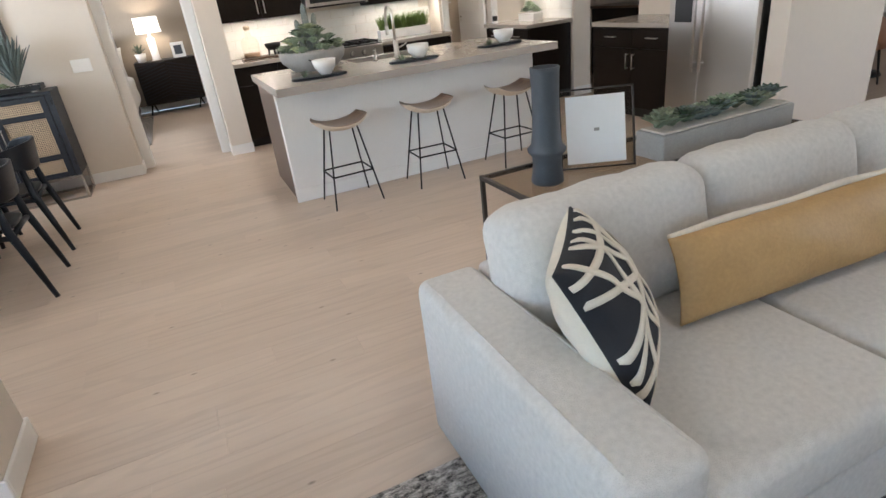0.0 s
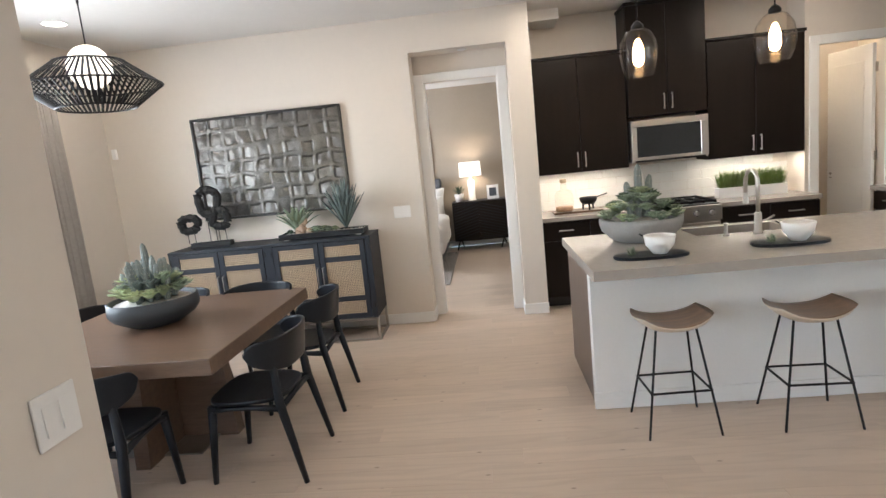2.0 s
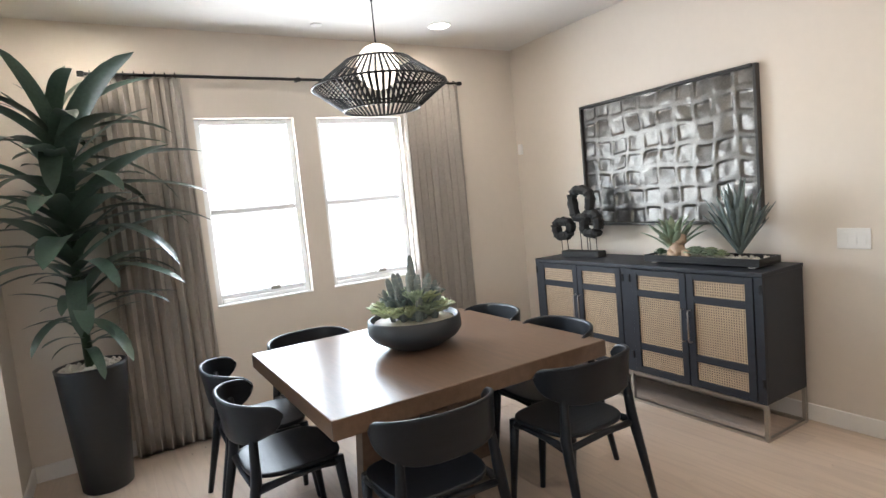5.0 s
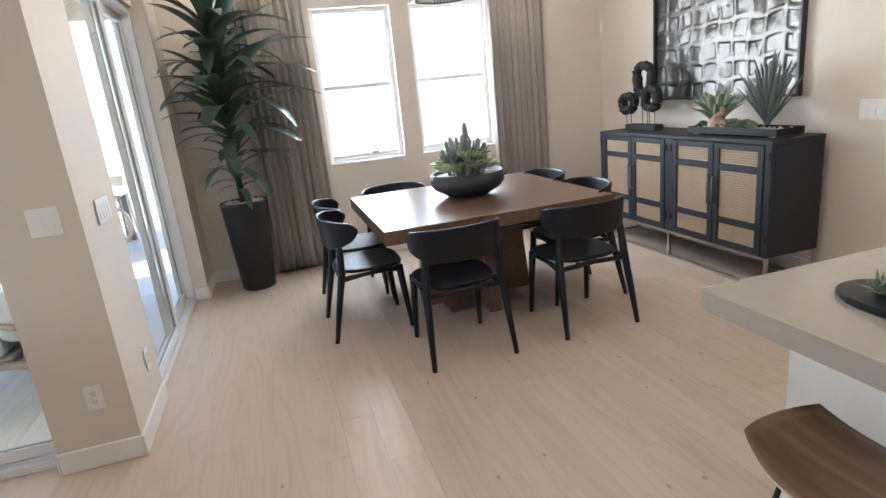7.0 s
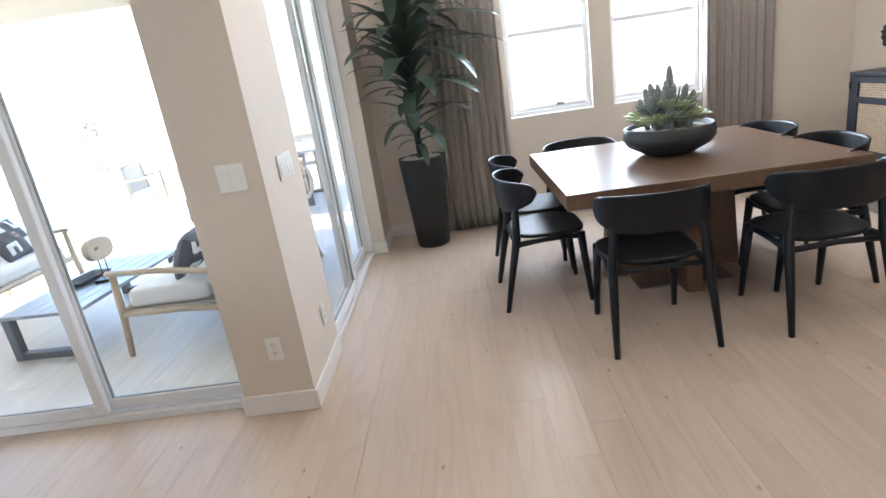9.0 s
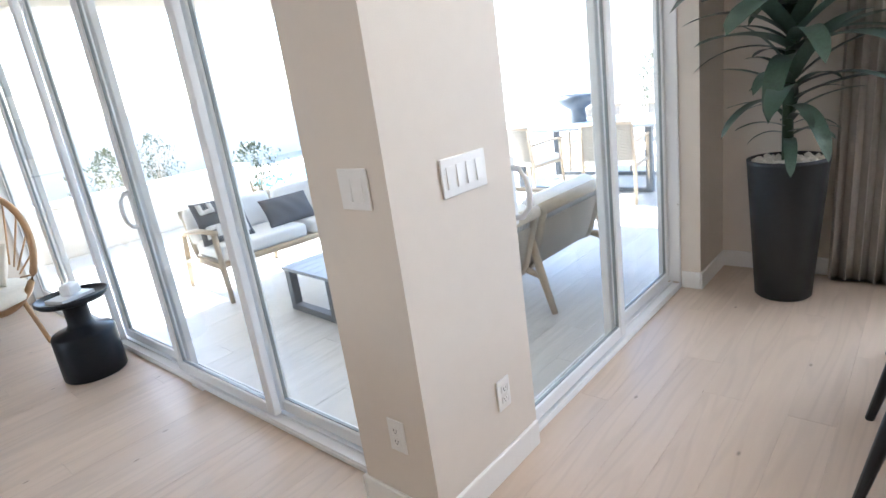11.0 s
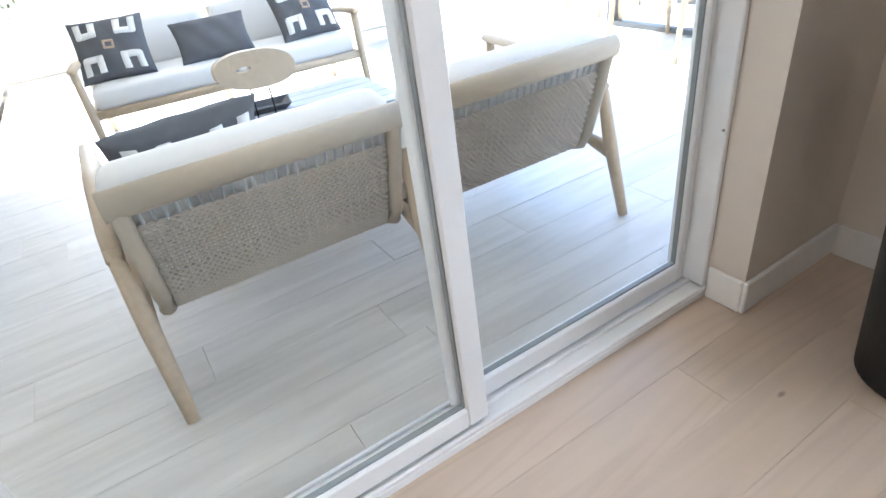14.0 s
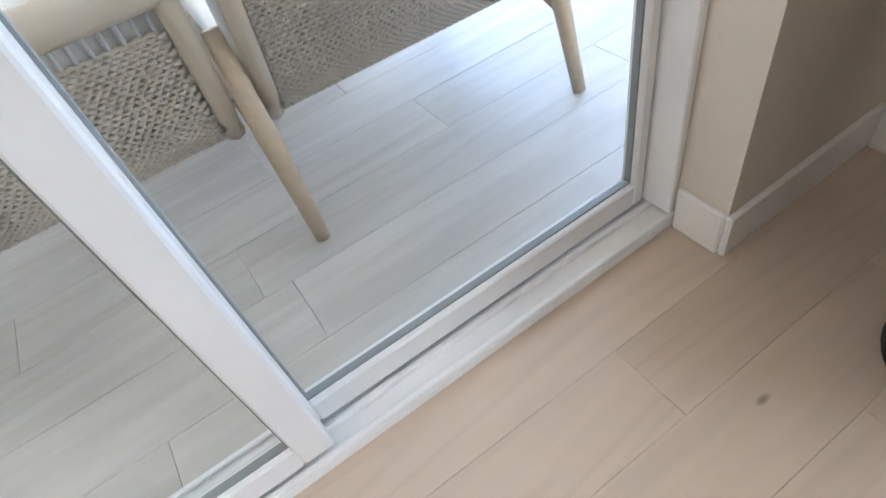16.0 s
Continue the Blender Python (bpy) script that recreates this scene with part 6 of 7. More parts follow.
part("cushion", bm, [M_PILLOWBLACK, M_CREAM], pl1, "black front and cream back", True)


def pillow_strip(w, h, t, a, b, width, side, mat_, parent):
    """A band sewn on a pillow's face, from (u, v) to (u, v)."""
    bm = bmesh.new()
    n = 44
    prev = None
    du, dv = b[0] - a[0], b[1] - a[1]
    ln = math.hypot(du * w, dv * h)
    nx, nz = -dv * h / ln * width / w, du * w / ln * width / h
    for i in range(n + 1):
        k = (1 - math.cos(math.pi * i / n)) / 2
        u, v = a[0] + du * k, a[1] + dv * k
        row = []
        for s in (-1, 0, 1):
            uu, vv = max(-0.999, min(0.999, u + s * nx)), max(-0.999, min(0.999, v + s * nz))
            puff = max(0.0, (1 - uu * uu) * (1 - vv * vv)) ** 0.42
            wr = 0.012 * math.sin(9 * uu + 4 * vv) * puff
            x = w / 2 * uu * (1 - 0.07 * (1 - vv * vv))
            z = h / 2 * vv * (1 - 0.07 * (1 - uu * uu)) + h / 2
            row.append(bm.verts.new((x, side * (t / 2 * puff + 0.0075) + wr * 0.4, z)))
        if prev:
            bm.faces.new((prev[0], prev[1], row[1], row[0]))
            bm.faces.new((prev[1], prev[2], row[2], row[1]))
        prev = row
    o = part("band", bm, mat_, parent, "cream band", True)
    return join_leaf_thickness(o, 0.003)


for a, b, wd in (((-1, 0.2), (1, 0.55), 0.02), ((-1, 0.6), (1, -0.3), 0.02), ((-0.6, 1), (0.3, -1), 0.022), ((-1, -0.3), (0.7, 1), 0.02), ((-0.2, 1), (1, -0.6), 0.018),
                 ((-1, -0.8), (1, 0.1), 0.018), ((0.1, 1), (-0.5, -1), 0.018), ((-1, 0.9), (0.6, -1), 0.018), ((0.4, 1), (0.75, -1), 0.018), ((-1, -0.05), (1, -0.75), 0.018), ((-0.85, 1), (-0.75, -1), 0.016)):
    pillow_strip(0.41, 0.41, 0.20, a, b, wd * 1.1, -1, M_CREAM, pl1)
pl2 = thing("lumbar_pillow", pose(1.86, 0.99, 0.47, -16, 0, -3), "long mustard lumbar pillow with cream back", "pillow")
part("cushion", pillow_bm(1.15, 0.26, 0.15, 20, 0.03), M_MUSTARD, pl2, "", True)
part("welt", tube([(x, 0.012, 0.262 + 0.004 * math.sin(x * 14)) for x in [-0.56 + 1.12 * k / 30 for k in range(31)]], 0.012, 8), M_CREAM, pl2, "cream edge", True)

rgb = thing("rug", pose(0, 0, 0), "grey and cream flecked woven area rug", "rug")
part("rug_body", bx(0.12, 3.9, -2.4, 1.335, 0.0005, 0.014, 0.004, 1), M_RUG, rgb)

cs = thing("console_table", pose(1.145, 1.565, 0), "slim bronze-framed glass console table behind the sofa", "console table")
CL, CD, CH = 1.42, 0.372, 0.735
for x in (0.008, CL - 0.008):
    for y in (0.008, CD - 0.008):
        part("leg", bx(x - 0.008, x + 0.008, y - 0.008, y + 0.008, 0, CH), M_ARTFRAME, cs)
for z in (CH - 0.018, 0.40):
    for y in (0.008, CD - 0.008):
        part("rail", bx(0.0165, CL - 0.0165, y - 0.008, y + 0.008, z, z + 0.016), M_ARTFRAME, cs)
    for x in (0.008, CL - 0.008):
        part("rail", bx(x - 0.008, x + 0.008, 0.0165, CD - 0.0165, z, z + 0.016), M_ARTFRAME, cs)
    part("glass_shelf", bx(0.017, CL - 0.017, 0.017, CD - 0.017, z + 0.008, z + 0.016), glass_mat("smoked_glass", (0.80, 0.76, 0.70)), cs, "tinted glass")
vz = thing("vase", pose(1.30, 1.69, 0.735), "tall matte slate bamboo-shaped vase", "vase")
part("vessel", lathe([(0.02, 0), (0.056, 0.0), (0.060, 0.008), (0.052, 0.06), (0.053, 0.10), (0.068, 0.118), (0.070, 0.128), (0.056, 0.145), (0.049, 0.2), (0.047, 0.3), (0.050, 0.395), (0.051, 0.41), (0.043, 0.41), (0.04, 0.3), (0.01, 0.05)], 40), M_SLATE, vz, "", True)
fr = thing("acrylic_frame", pose(1.535, 1.69, 0.735, -14, 0, -28), "glass standing frame holding a white page", "picture frame")
part("back_pane", bx(-0.14, 0.14, 0.004, 0.010, 0.0, 0.30, 0.001, 1), M_CLEAR, fr)
bm = bx(-0.14, -0.134, 0, 0.014, 0, 0.30)
bx(0.134, 0.14, 0, 0.014, 0, 0.30, bm=bm)
bx(-0.134, 0.134, 0, 0.014, 0, 0.006, bm=bm)
bx(-0.134, 0.134, 0, 0.014, 0.294, 0.30, bm=bm)
part("edge", bm, M_ARTFRAME, fr, "thin dark edge")
part("page", bx(-0.115, 0.105, 0.0005, 0.003, 0.02, 0.272), M_PAPER, fr, "white page")
part("mark", bx(-0.012, 0.008, -0.0008, 0.0002, 0.14, 0.152), M_CONCRETE, fr, "small grey mark")
tp = thing("trough_planter", pose(2.09, 1.64, 0.735), "long grey concrete trough of succulents", "planter")
bm = bx(-0.355, 0.355, -0.075, 0.075, 0, 0.10, 0.004, 1)
part("trough", bm, M_CONCRETE, tp)
part("gravel", bx(-0.343, 0.343, -0.063, 0.063, 0.1005, 0.108, 0.003, 1), M_PEBBLE, tp)
for k in range(24):
    join_leaf_thickness(part("succulent", rosette(rg.uniform(0.055, 0.085), 3, 7, None, (-0.325 + 0.028 * k, rg.uniform(-0.035, 0.035), 0.11 + rg.uniform(0, 0.02)), 0.65, 0.5, rg), rg.choice((M_GREEN, M_AGAVE, M_SUCC2)), tp, "", True), 0.004)

stb = thing("side_table", pose(-0.57, -0.36, 0), "black turned wooden side table by the patio door", "side table")
part("base", lathe([(0.02, 0), (0.165, 0), (0.17, 0.01), (0.17, 0.26), (0.16, 0.28), (0.08, 0.30), (0.065, 0.33), (0.065, 0.42), (0.09, 0.46)], 36), M_BLACKWOOD, stb, "", True)
part("top", lathe([(0.05, 0.461), (0.17, 0.462), (0.19, 0.48), (0.19, 0.50), (0.181, 0.50), (0.171, 0.485), (0.01, 0.482)], 40), M_BLACKWOOD, stb, "", True)
bk = thing("book", pose(-0.56, -0.35, 0.4825, 0, 0, 20), "pale hardback book on the side table", "book")
part("cover", bx(-0.1, 0.1, -0.075, 0.075, 0, 0.02, 0.002, 1), M_PAPER, bk)
ob_ = thing("stone_object", pose(-0.57, -0.34, 0.5025, 0, 0, 35), "white faceted stone object on a book", "ornament")
part("block", bx(-0.05, 0.05, -0.035, 0.035, 0, 0.07, 0.016, 2), M_CERAMIC, ob_)

rc = thing("rattan_chair", pose(-0.24, -1.42, 0, 0, 0, 115), "round rattan lounge chair with cream pillows", "chair")
part("rim", tube([(0.42 * math.cos(2 * math.pi * j / 40), 0.22 + 0.10 * math.sin(2 * math.pi * j / 40), 0.66 + 0.40 * math.sin(2 * math.pi * j / 40)) for j in range(40)], 0.022, 10, True), M_RATTAN, rc, "", True)
for k in range(17):
    a = 2 * math.pi * k / 17
    part("spoke", cone((0.40 * math.cos(a), 0.22 + 0.10 * math.sin(a), 0.66 + 0.38 * math.sin(a)), (0.12 * math.cos(a), 0.30, 0.50 + 0.08 * math.sin(a)), 0.006, n=6), M_RATTAN, rc)
part("seat", lathe([(0.05, 0.36), (0.36, 0.37), (0.38, 0.40), (0.36, 0.46), (0.05, 0.48)], 32, c=(0, -0.02, 0)), M_CREAM, rc, "", True)
for a in (0.7, 2.4, 3.9, 5.5):
    part("leg", cone((0.36 * math.cos(a), 0.36 * math.sin(a), 0), (0.28 * math.cos(a), 0.28 * math.sin(a), 0.38), 0.016, n=8), M_RATTAN, rc)
for z in (0.46, 0.62):
    o = part("pillow", pillow_bm(0.42, 0.30, 0.14), M_CREAM, rc, "", True)
    o.matrix_local = pose(0.0, 0.12, z, -18, 0, 0)
wa = thing("wall_picture", pose(-0.47, -3.998, 1.0), "large black and cream abstract in a thin black frame", "wall art")
part("frame", bx(0, 1.1, 0, 0.03, 0, 1.3, 0.003, 1), M_ARTFRAME, wa)
part("canvas", bx(0.02, 1.08, 0.031, 0.034, 0.02, 1.28), M_CREAM, wa)
for (x0, x1, z0, z1) in ((0.1, 0.7, 0.2, 0.62), (0.3, 1.0, 0.7, 0.78), (0.05, 0.5, 0.85, 1.15)):
    part("brush_mark", bx(x0, x1, 0.0345, 0.037, z0, z1, 0.001, 1), M_BLACK, wa, "black brush mark")


# ---- patio ----
def outdoor_sofa(name, m, pillow_kind):
    """Two-seat teak frame with woven rope backs; the back stands along local +y, facing -y."""
    s = thing(name, m, "pale teak outdoor sofa with woven rope back and white cushions", "outdoor sofa", "patio sofas")
    w, hw = 1.68, 0.84
    for x, nm in ((-hw + 0.02, 0), (0.0, 1), (hw - 0.02, 0)):
        part("leg", tube([(x, 0.42, 0), (x, 0.34, 0.28), (x, 0.29, 0.50)], [0.019, 0.026, 0.02], 10), M_TEAK, s, "", True)
        part("brace", tube([(x, 0.35, 0.23), (x, 0.20, 0.27), (x, -0.1, 0.285)], [0.022, 0.018, 0.018], 8), M_TEAK, s, "", True)
    for x in (-hw + 0.02, hw - 0.02):
        part("leg", tube([(x, -0.43, 0), (x, -0.40, 0.28), (x, -0.385, 0.55)], [0.018, 0.024, 0.022], 10), M_TEAK, s, "", True)
        part("arm", tube([(x, -0.42, 0.565), (x, -0.1, 0.55), (x, 0.2, 0.51), (x, 0.31, 0.475)], [0.026, 0.028, 0.026, 0.022], 8, flat=0.7), M_TEAK, s, "flat teak armrest", True)
        part("side_rail", tube([(x, -0.40, 0.29), (x, 0.0, 0.285), (x, 0.36, 0.25)], 0.022, 8), M_TEAK, s, "", True)
    part("front_rail", tube([(-hw + 0.02, -0.38, 0.30), (hw - 0.02, -0.38, 0.30)], 0.026, 10), M_TEAK, s, "", True)
    part("seat_deck", bx(-hw + 0.05, hw - 0.05, -0.36, 0.2, 0.285, 0.305, 0.004, 1), M_ROPE, s)
    # side profile of the back, from its lower roll up to the top band
    prof = [(0.14, 0.262), (0.20, 0.245), (0.245, 0.262), (0.27, 0.31), (0.295, 0.38), (0.32, 0.46), (0.342, 0.53), (0.358, 0.59), (0.368, 0.625)]

    def at(v):
        f = v * (len(prof) - 1)
        i = min(int(f), len(prof) - 2)
        k = f - i
        return Vector((0, prof[i][0] + (prof[i + 1][0] - prof[i][0]) * k, prof[i][1] + (prof[i + 1][1] - prof[i][1]) * k))

    for (x0, x1) in ((-hw + 0.05, -0.025), (0.025, hw - 0.05)):
        for xs in (x0 + 0.025, x1 - 0.025):
            part("back_post", tube([at(v / 8) + Vector((xs, 0, 0)) for v in range(9)], 0.025, 8, flat=0.9), M_ROPEBAND, s, "rope-wrapped post", True)
        top = at(1)
        part("top_band", tube([top + Vector((x0 - 0.004, 0, 0.01)), top + Vector(((x0 + x1) / 2, 0, 0.012)), top + Vector((x1 + 0.004, 0, 0.01))], 0.028, 10, flat=1.35), M_ROPEBAND, s, "rope-wrapped top band", True)
        a, b = x0 + 0.05, x1 - 0.05
        n = 24
        bm, cords = bmesh.new(), bmesh.new()
        for i in range(n):
            x = a + (b - a) * (i + 0.5) / n
            pts = [at(v / 14 * 0.985) + Vector((x, 0, 0)) for v in range(15)]
            tube(pts, 0.004, 4, bm=cords)
        rows, cols = 42, 34
        for r in range(rows):
            v = 0.05 + 0.75 * r / (rows - 1)
            c = at(v)
            tn = (at(min(1, v + 0.02)) - at(max(0, v - 0.02))).normalized()
            nr = Vector((0, tn.z, -tn.y))
            pts = []
            for i in range(2 * cols + 1):
                x = min(b, max(a, a + (b - a) * (i + (1 if r % 2 else 0)) / (2 * cols)))
                ph = 1 if i % 2 else -0.7
                pts.append(c + Vector((x, 0, 0)) + nr * 0.0052 * ph)
            tube(pts, 0.0058, 5, bm=bm)
        o = part("woven_back", bm, M_ROPE, s, "tight greige rope weave", True)
        tagged(o, kind="stuff")
        tagged(part("cords", cords, M_CORD, s, "blue-grey upright cords", True), kind="stuff")
        part("seat_cushion", bx(x0, x1, -0.36, 0.16, 0.308, 0.43, 0.035, 3), M_WHITECLOTH, s, "", True)
        o = part("back_cushion", bx(x0, x1, -0.07, 0.07, 0, 0.315, 0.05, 3), M_WHITECLOTH, s, "", True)
        o.matrix_local = pose(0, 0.215, 0.385, -14, 0, 0)
    return s


def outdoor_pillow(m, w, h, patterned):
    p = thing("outdoor_pillow", m, "charcoal outdoor pillow with white angular motifs" if patterned else "plain charcoal lumbar outdoor pillow", "pillow")
    part("cushion", pillow_bm(w, h, 0.15, 36), M_DARKTHROW, p, "", True)
    if patterned:
        for sx in (-1, 1):
            for sz in (-1, 1):
                for a, b in (((0.34, 0.84), (0.34, 0.34)), ((0.26, 0.40), (0.80, 0.40)), ((0.74, 0.34), (0.74, 0.84))):
                    for side in (-1, 1):
                        pillow_strip(w, h, 0.15, (sx * a[0], sz * a[1]), (sx * b[0], sz * b[1]), 0.04, side, M_WHITECLOTH, p)
        for a, b in (((-0.14, -0.12), (0.14, -0.12)), ((-0.14, 0.12), (0.14, 0.12)), ((-0.12, -0.12), (-0.12, 0.12)), ((0.12, -0.12), (0.12, 0.12))):
            pillow_strip(w, h, 0.15, a, b, 0.014, -1, M_ROCK, p)
    return p


outdoor_sofa("patio_sofa", pose(-2.435, 1.308, -0.03, 0, 0, -1.2), True)
outdoor_sofa("patio_sofa", pose(-2.50, -1.0, -0.03, 0, 0, 174.5), True)
outdoor_pillow(pose(-1.87, -0.90, 0.395, -32, 0, 168), 0.42, 0.38, True)
outdoor_pillow(pose(-2.45, -0.83, 0.395, -32, 0, 176), 0.46, 0.27, False)
outdoor_pillow(pose(-3.07, -0.78, 0.395, -32, 0, 184), 0.42, 0.38, True)
outdoor_pillow(pose(-1.88, 1.25, 0.425, -24, 0, 6), 0.44, 0.275, True)
ctb = thing("coffee_table", pose(-2.36, 0.28, -0.03, 0, 0, -4), "low slatted grey aluminium outdoor coffee table", "coffee table")
for k in range(6):
    part("slat", bx(-0.62, 0.62, -0.30 + k * 0.1005, -0.203 + k * 0.1005, 0.30, 0.325, 0.003, 1), M_ALUTOP, ctb)
for x in (-0.58, 0.58):
    bm = bx(x - 0.03, x + 0.03, -0.28, -0.22, 0.0, 0.299, 0.004, 1)
    bx(x - 0.03, x + 0.03, 0.22, 0.28, 0.0, 0.299, 0.004, 1, bm)
    bx(x - 0.03, x + 0.03, -0.22, 0.22, 0.0, 0.05, 0.004, 1, bm)
    part("leg_frame", bm, M_GREYALU, ctb)
wv = thing("wooden_ornament", pose(-2.36, 0.36, 0.295, 0, 0, 8), "pale wood slab sculpture with a slot on black rods", "ornament")
pts = [(0.19 * math.copysign(abs(math.cos(a)) ** 0.85, math.cos(a)), 0.085 * math.copysign(abs(math.sin(a)) ** 0.85, math.sin(a)) + 0.02 * math.cos(a)) for a in [2 * math.pi * j / 36 for j in range(36)]]
inn = [(0.035 * math.cos(a) + 0.06, 0.012 * math.sin(a) + 0.012) for a in [2 * math.pi * j / 36 for j in range(36)]]
part("slab", loft([[(x, -0.02, 0.24 + z) for x, z in pts], [(x, 0.02, 0.24 + z) for x, z in pts], [(x, 0.02, 0.24 + z) for x, z in inn], [(x, -0.02, 0.24 + z) for x, z in inn]], closed=True), M_TEAK, wv)
part("rod", cone((-0.04, 0, 0.02), (-0.04, 0, 0.17), 0.004, n=6), M_BLACKMETAL, wv)
part("rod", cone((0.05, 0, 0.02), (0.05, 0, 0.17), 0.004, n=6), M_BLACKMETAL, wv)
part("base", bx(-0.09, 0.1, -0.05, 0.05, 0, 0.02), M_BLACKMETAL, wv)
trf = thing("tray", pose(-2.36, 0.20, 0.295, 0, 0, -12) @ Matrix.Scale(0.72, 4), "dark angular tray on the coffee table", "tray")
part("dish", loft([[(-0.17, -0.09, 0.004), (0.17, -0.09, 0.004), (0.17, 0.09, 0.004), (-0.17, 0.09, 0.004)], [(-0.22, -0.12, 0.05), (0.22, -0.12, 0.05), (0.22, 0.12, 0.05), (-0.22, 0.12, 0.05)], [(-0.21, -0.11, 0.05), (0.21, -0.11, 0.05), (0.21, 0.11, 0.05), (-0.21, 0.11, 0.05)], [(-0.16, -0.08, 0.012), (0.16, -0.08, 0.012), (0.16, 0.08, 0.012), (-0.16, 0.08, 0.012)]]), M_DARKTHROW, trf)

odt = thing("outdoor_table", pose(-6.05, 0.3, -0.03), "slate outdoor dining table with a pale top", "table")
part("tabletop", bx(-0.55, 0.55, -1.0, 1.0, 0.70, 0.735, 0.008), M_ALUTOP, odt)
for y in (-0.8, 0.8):
    for x in (-0.45, 0.45):
        part("leg", bx(x - 0.035, x + 0.035, y - 0.035, y + 0.035, 0, 0.70, 0.004, 1), M_GREYALU, odt)
for x in (-0.45, 0.45):
    part("floor_bar", bx(x - 0.03, x + 0.03, -0.764, 0.764, 0, 0.04), M_GREYALU, odt)
ob2 = thing("pedestal_bowl", pose(-6.1, 0.05, 0.705) @ Matrix.Scale(0.9, 4), "dark footed bowl planter on the outdoor table", "planter")
part("vessel", lathe([(0.02, 0), (0.11, 0), (0.11, 0.02), (0.10, 0.17), (0.13, 0.19), (0.24, 0.27), (0.26, 0.36), (0.25, 0.36), (0.2, 0.28), (0.02, 0.24)], 32), M_GREYALU, ob2, "", True)


def rope_chair(m):
    c = thing("outdoor_chair", m, "teak outdoor dining chair with a rope-woven back", "chair", "outdoor dining chairs")
    for sx in (-1, 1):
        part("leg", tube([(sx * 0.27, -0.27, 0), (sx * 0.26, -0.25, 0.62)], [0.016, 0.02], 8), M_TEAK, c, "", True)
        part("leg", tube([(sx * 0.27, 0.30, 0), (sx * 0.26, 0.26, 0.4), (sx * 0.25, 0.30, 0.80)], [0.016, 0.02, 0.016], 8), M_TEAK, c, "", True)
        part("arm", tube([(sx * 0.27, -0.28, 0.63), (sx * 0.27, 0.0, 0.64), (sx * 0.26, 0.27, 0.62)], 0.02, 8, flat=0.7), M_TEAK, c, "", True)
        part("side_rail", tube([(sx * 0.26, -0.25, 0.38), (sx * 0.26, 0.26, 0.38)], 0.018, 8), M_TEAK, c, "", True)
    part("seat", bx(-0.24, 0.24, -0.26, 0.24, 0.385, 0.46, 0.02, 3), M_WHITECLOTH, c, "", True)
    bm = bmesh.new()
    for k in range(24):
        z = 0.45 + k * 0.0148
        y = 0.265 + 0.035 * (z - 0.4) / 0.4
        tube([(-0.25, y, z), (-0.12, y + 0.02, z), (0, y + 0.025, z), (0.12, y + 0.02, z), (0.25, y, z)], 0.008, 5, bm=bm)
    part("woven_back", bm, M_ROPE, c, "rope back", True)
    part("top_rail", tube([(-0.25, 0.30, 0.81), (0, 0.32, 0.82), (0.25, 0.30, 0.81)], 0.018, 8), M_TEAK, c, "", True)
    return c


oc = rope_chair(pose(-5.28, 0.87, -0.03, 0, 0, -82))
for x, y, a in ((-5.32, -0.2, -97), (-6.85, 0.75, 90), (-6.85, -0.1, 92), (-6.05, -1.1, 180)):
    copy_thing(oc, pose(x, y, -0.03, 0, 0, a))


def shrub(m, r, h, seed):
    s = thing("shrub", m, "small-leaved green desert shrub by the yard wall", "shrub", "shrubs in the yard")
    q = random.Random(seed)
    stem = bmesh.new()
    cr = bmesh.new()
    for k in range(9):
        a, e = q.uniform(0, 6.28), q.uniform(0.7, 1.5)
        tip = Vector((math.cos(a) * math.cos(e) * r, math.sin(a) * math.cos(e) * r, h * 0.75))
        tube([(0, 0, 0), tip * 0.5, tip], [0.02, 0.012, 0.004], 5, bm=stem)
    for k in range(900):
        a, u = q.uniform(0, 6.28), q.uniform(0.15, 1)
        rr = r * (1 - (2 * u - 1) ** 2 * 0.8) * q.uniform(0.35, 1.05) * (0.8 + 0.35 * math.sin(3 * a + seed))
        blade(q.uniform(0.05, 0.10), 0.035, q.uniform(-0.5, 1.2), 0.3, 2, 0, cr, (rr * math.cos(a), rr * math.sin(a), h * u), q.uniform(0, 6.28))
    part("stems", stem, M_TEAK, s)
    part("crown", cr, M_SHRUB, s)
    return s


for i, (x, y, r, h) in enumerate(((-10.7, -9.3, 0.8, 1.1), (-5.6, -11.2, 0.8, 1.3), (-12.9, -6.2, 0.8, 1.5), (-2.6, -5.4, 0.6, 1.25), (-0.9, -5.5, 0.6, 1.15), (-4.7, -5.2, 0.6, 1.0), (-13.0, -1.5, 0.8, 1.6), (0.6, -5.5, 0.6, 1.2))):
    shrub(pose(x, y, -0.14), r, h, 20 + i)


# ---- floor boards and patio tiles ----
def box_mesh(cache, key, lx, ly, h, material, name, b=0.0004):
    if key not in cache:
        x, y = lx / 2, ly / 2
        v = [(-x, -y, -h), (x, -y, -h), (x, y, -h), (-x, y, -h), (-x, -y, -b), (x, -y, -b), (x, y, -b), (-x, y, -b),
             (-x + b, -y + b, 0), (x - b, -y + b, 0), (x - b, y - b, 0), (-x + b, y - b, 0)]
        f = [(0, 1, 5, 4), (1, 2, 6, 5), (2, 3, 7, 6), (3, 0, 4, 7), (4, 5, 9, 8), (5, 6, 10, 9), (6, 7, 11, 10), (7, 4, 8, 11), (8, 9, 10, 11)]
        me = bpy.data.meshes.new(name)
        me.from_pydata(v, [], f)
        me.materials.append(material)
        cache[key] = me
    return cache[key]


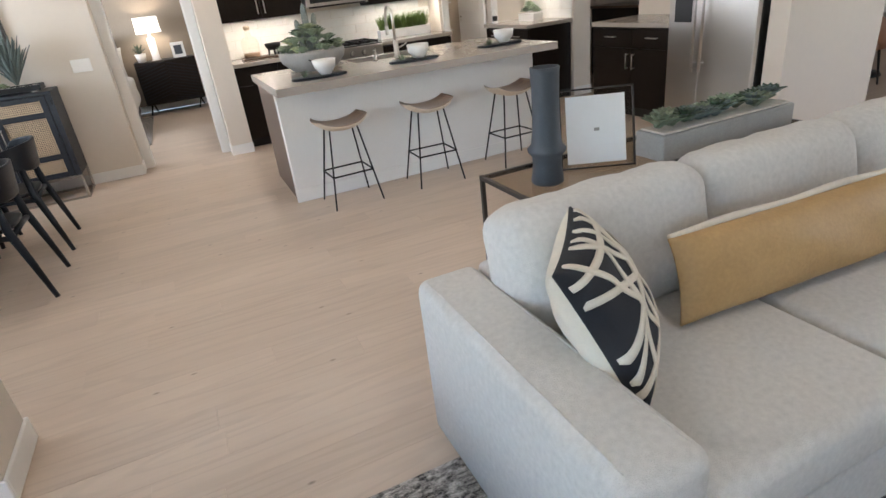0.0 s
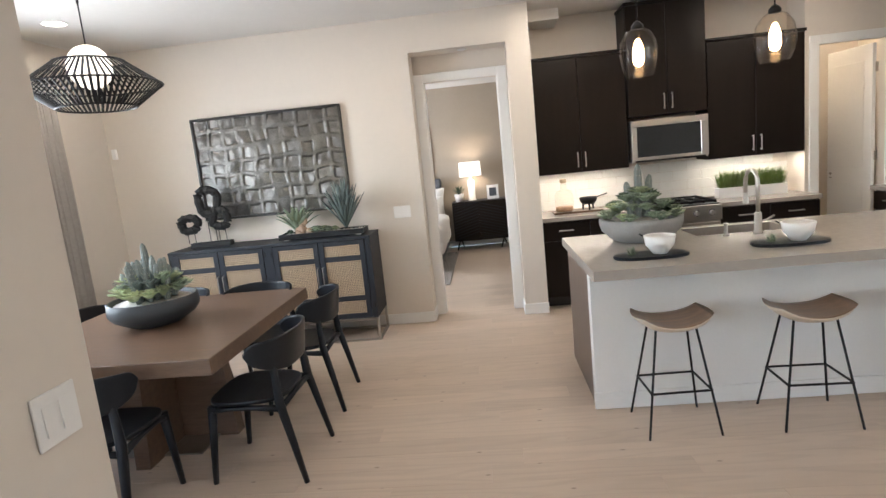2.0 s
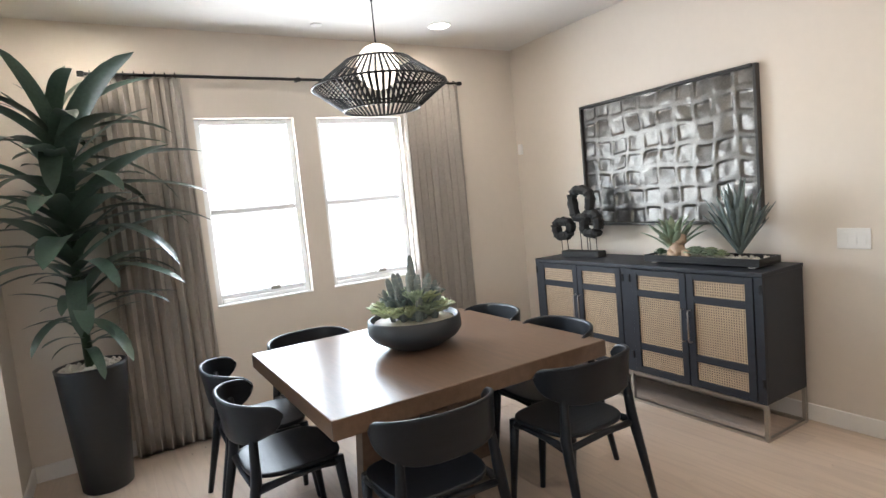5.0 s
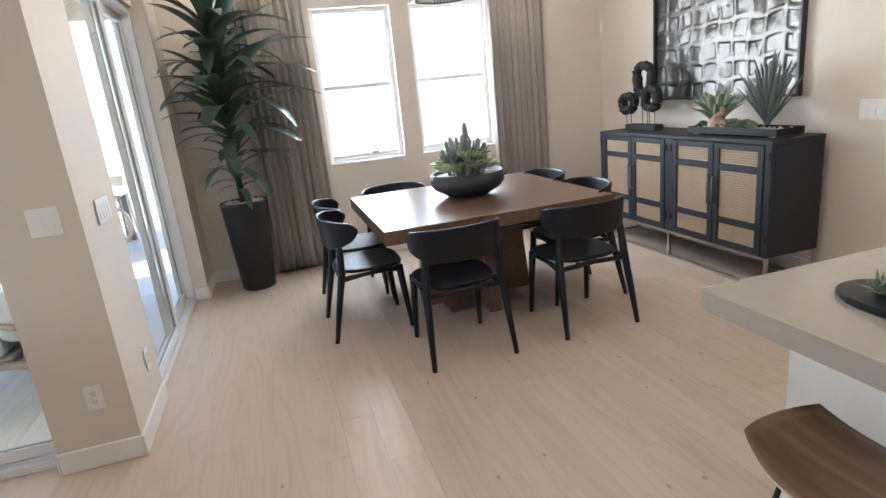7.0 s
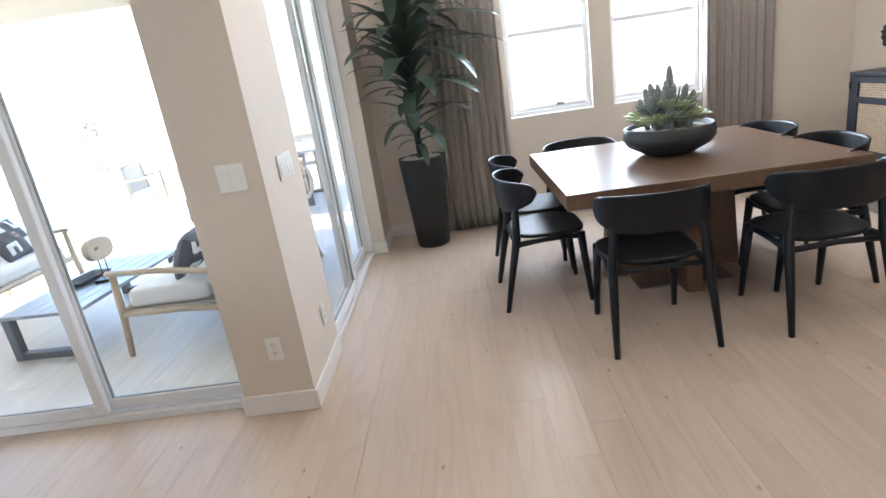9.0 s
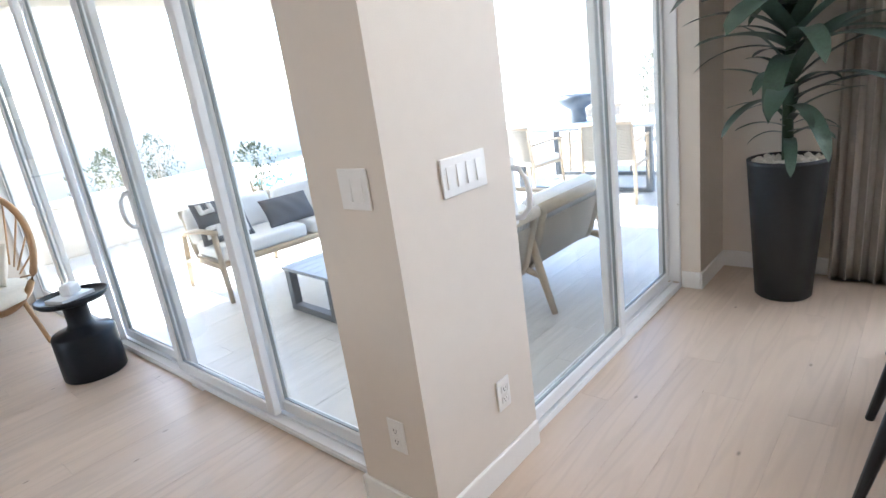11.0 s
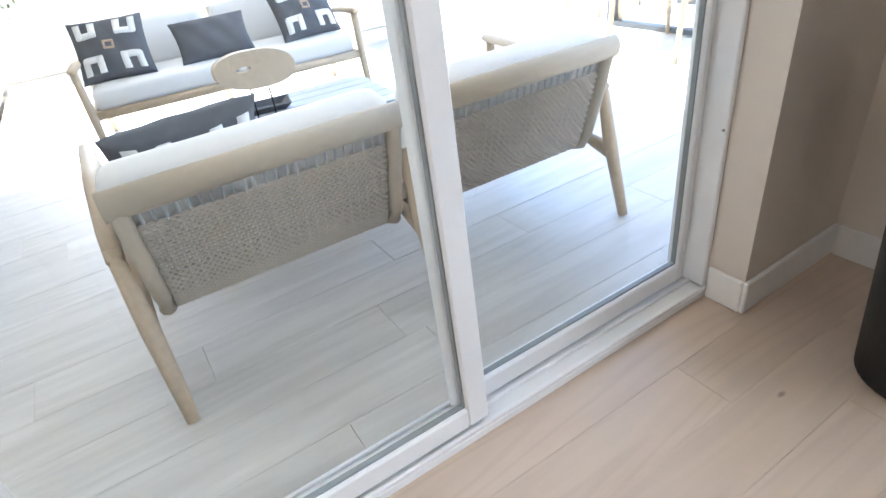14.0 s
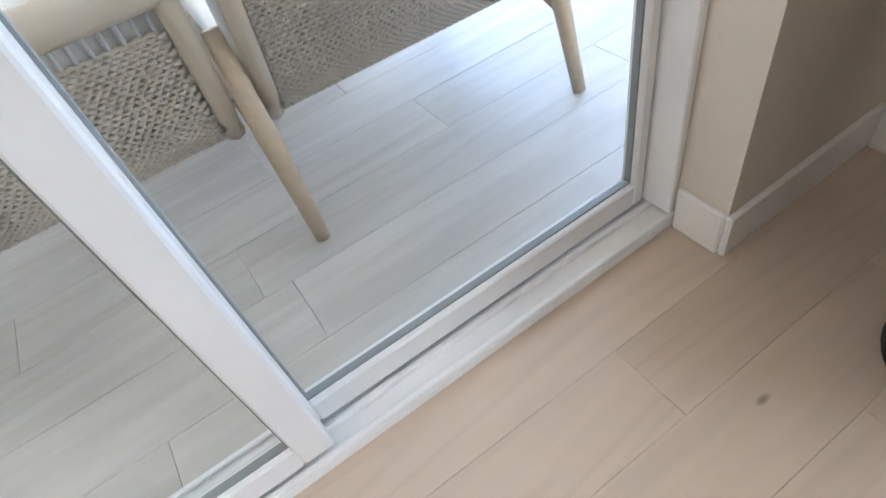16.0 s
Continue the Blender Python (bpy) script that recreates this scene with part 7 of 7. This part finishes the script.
def lay(name, parent, rows, span, lengths, width, gap, top, h, material, limit, near, seed, y_start):
    """Rows of boards along x. span(y) gives the x range of a row; the ones nearest to a stretch of the plan stay single."""
    q = random.Random(seed)
    cells = []
    for r in range(rows):
        y = y_start + (r + 0.5) * width
        for (xa, xb) in span(y):
            x = xa - q.uniform(0, lengths[-1])
            while x < xb:
                l = q.choice(lengths)
                a, b = max(x, xa), min(x + l, xb)
                if b - a > 0.05:
                    cells.append(((a + b) / 2, y, round(b - a, 3)))
                x += l
    cells.sort(key=lambda c: near(c[0], c[1]))
    cache = {}
    for x, y, l in cells[:limit]:
        o = new(name, box_mesh(cache, l, l - gap, width - gap, h, material, name))
        o.parent = parent
        o.location = (x, y, top + q.uniform(-0.0004, 0.0004))
    verts, faces = [], []
    for x, y, l in cells[limit:]:
        me = box_mesh(cache, l, l - gap, width - gap, h, material, name)
        k = len(verts)
        verts += [(v.co.x + x, v.co.y + y, v.co.z + top) for v in me.vertices]
        faces += [[k + i for i in p.vertices] for p in me.polygons]
    if verts:
        me = bpy.data.meshes.new(name + "_rest")
        me.from_pydata(verts, [], faces)
        me.materials.append(material)
        o = new(name + "_rest", me)
        o.parent = parent
        tagged(o, kind="stuff")


def floor_span(y):
    if y < -3.9 or y > 11.1:
        return []
    if y > 6.9:
        return [(-4.4, 0.94)] if y > 7.4 else [(-4.4, 9.0)]
    return [(-3.47 if y > 2.27 else -0.80, 9.0)]


FW = 0.155
ybase = 2.272 + 0.138 - FW * 40
lay("plank", bpy.data.objects["floor"], 97, floor_span, (1.0, 1.3, 1.6, 1.9), FW, 0.0005, 0.0, 0.018, M_OAK, 300,
    lambda x, y: max(0, abs(x + 0.2) - 1.5) * 0.8 + max(0, abs(y - 3.0) - 1.4), 2, ybase)
lay("tile", bpy.data.objects["pavement"], 60, lambda y: [(-7.6, -0.95 if y < 1.9 else -1.3)] if -2.6 < y < 2.12 else [], (1.2,), 0.20, 0.0013, -0.03, 0.018, M_TILE, 140,
    lambda x, y: abs(x + 2.3) + abs(y - 1.2), 3, -6.0)
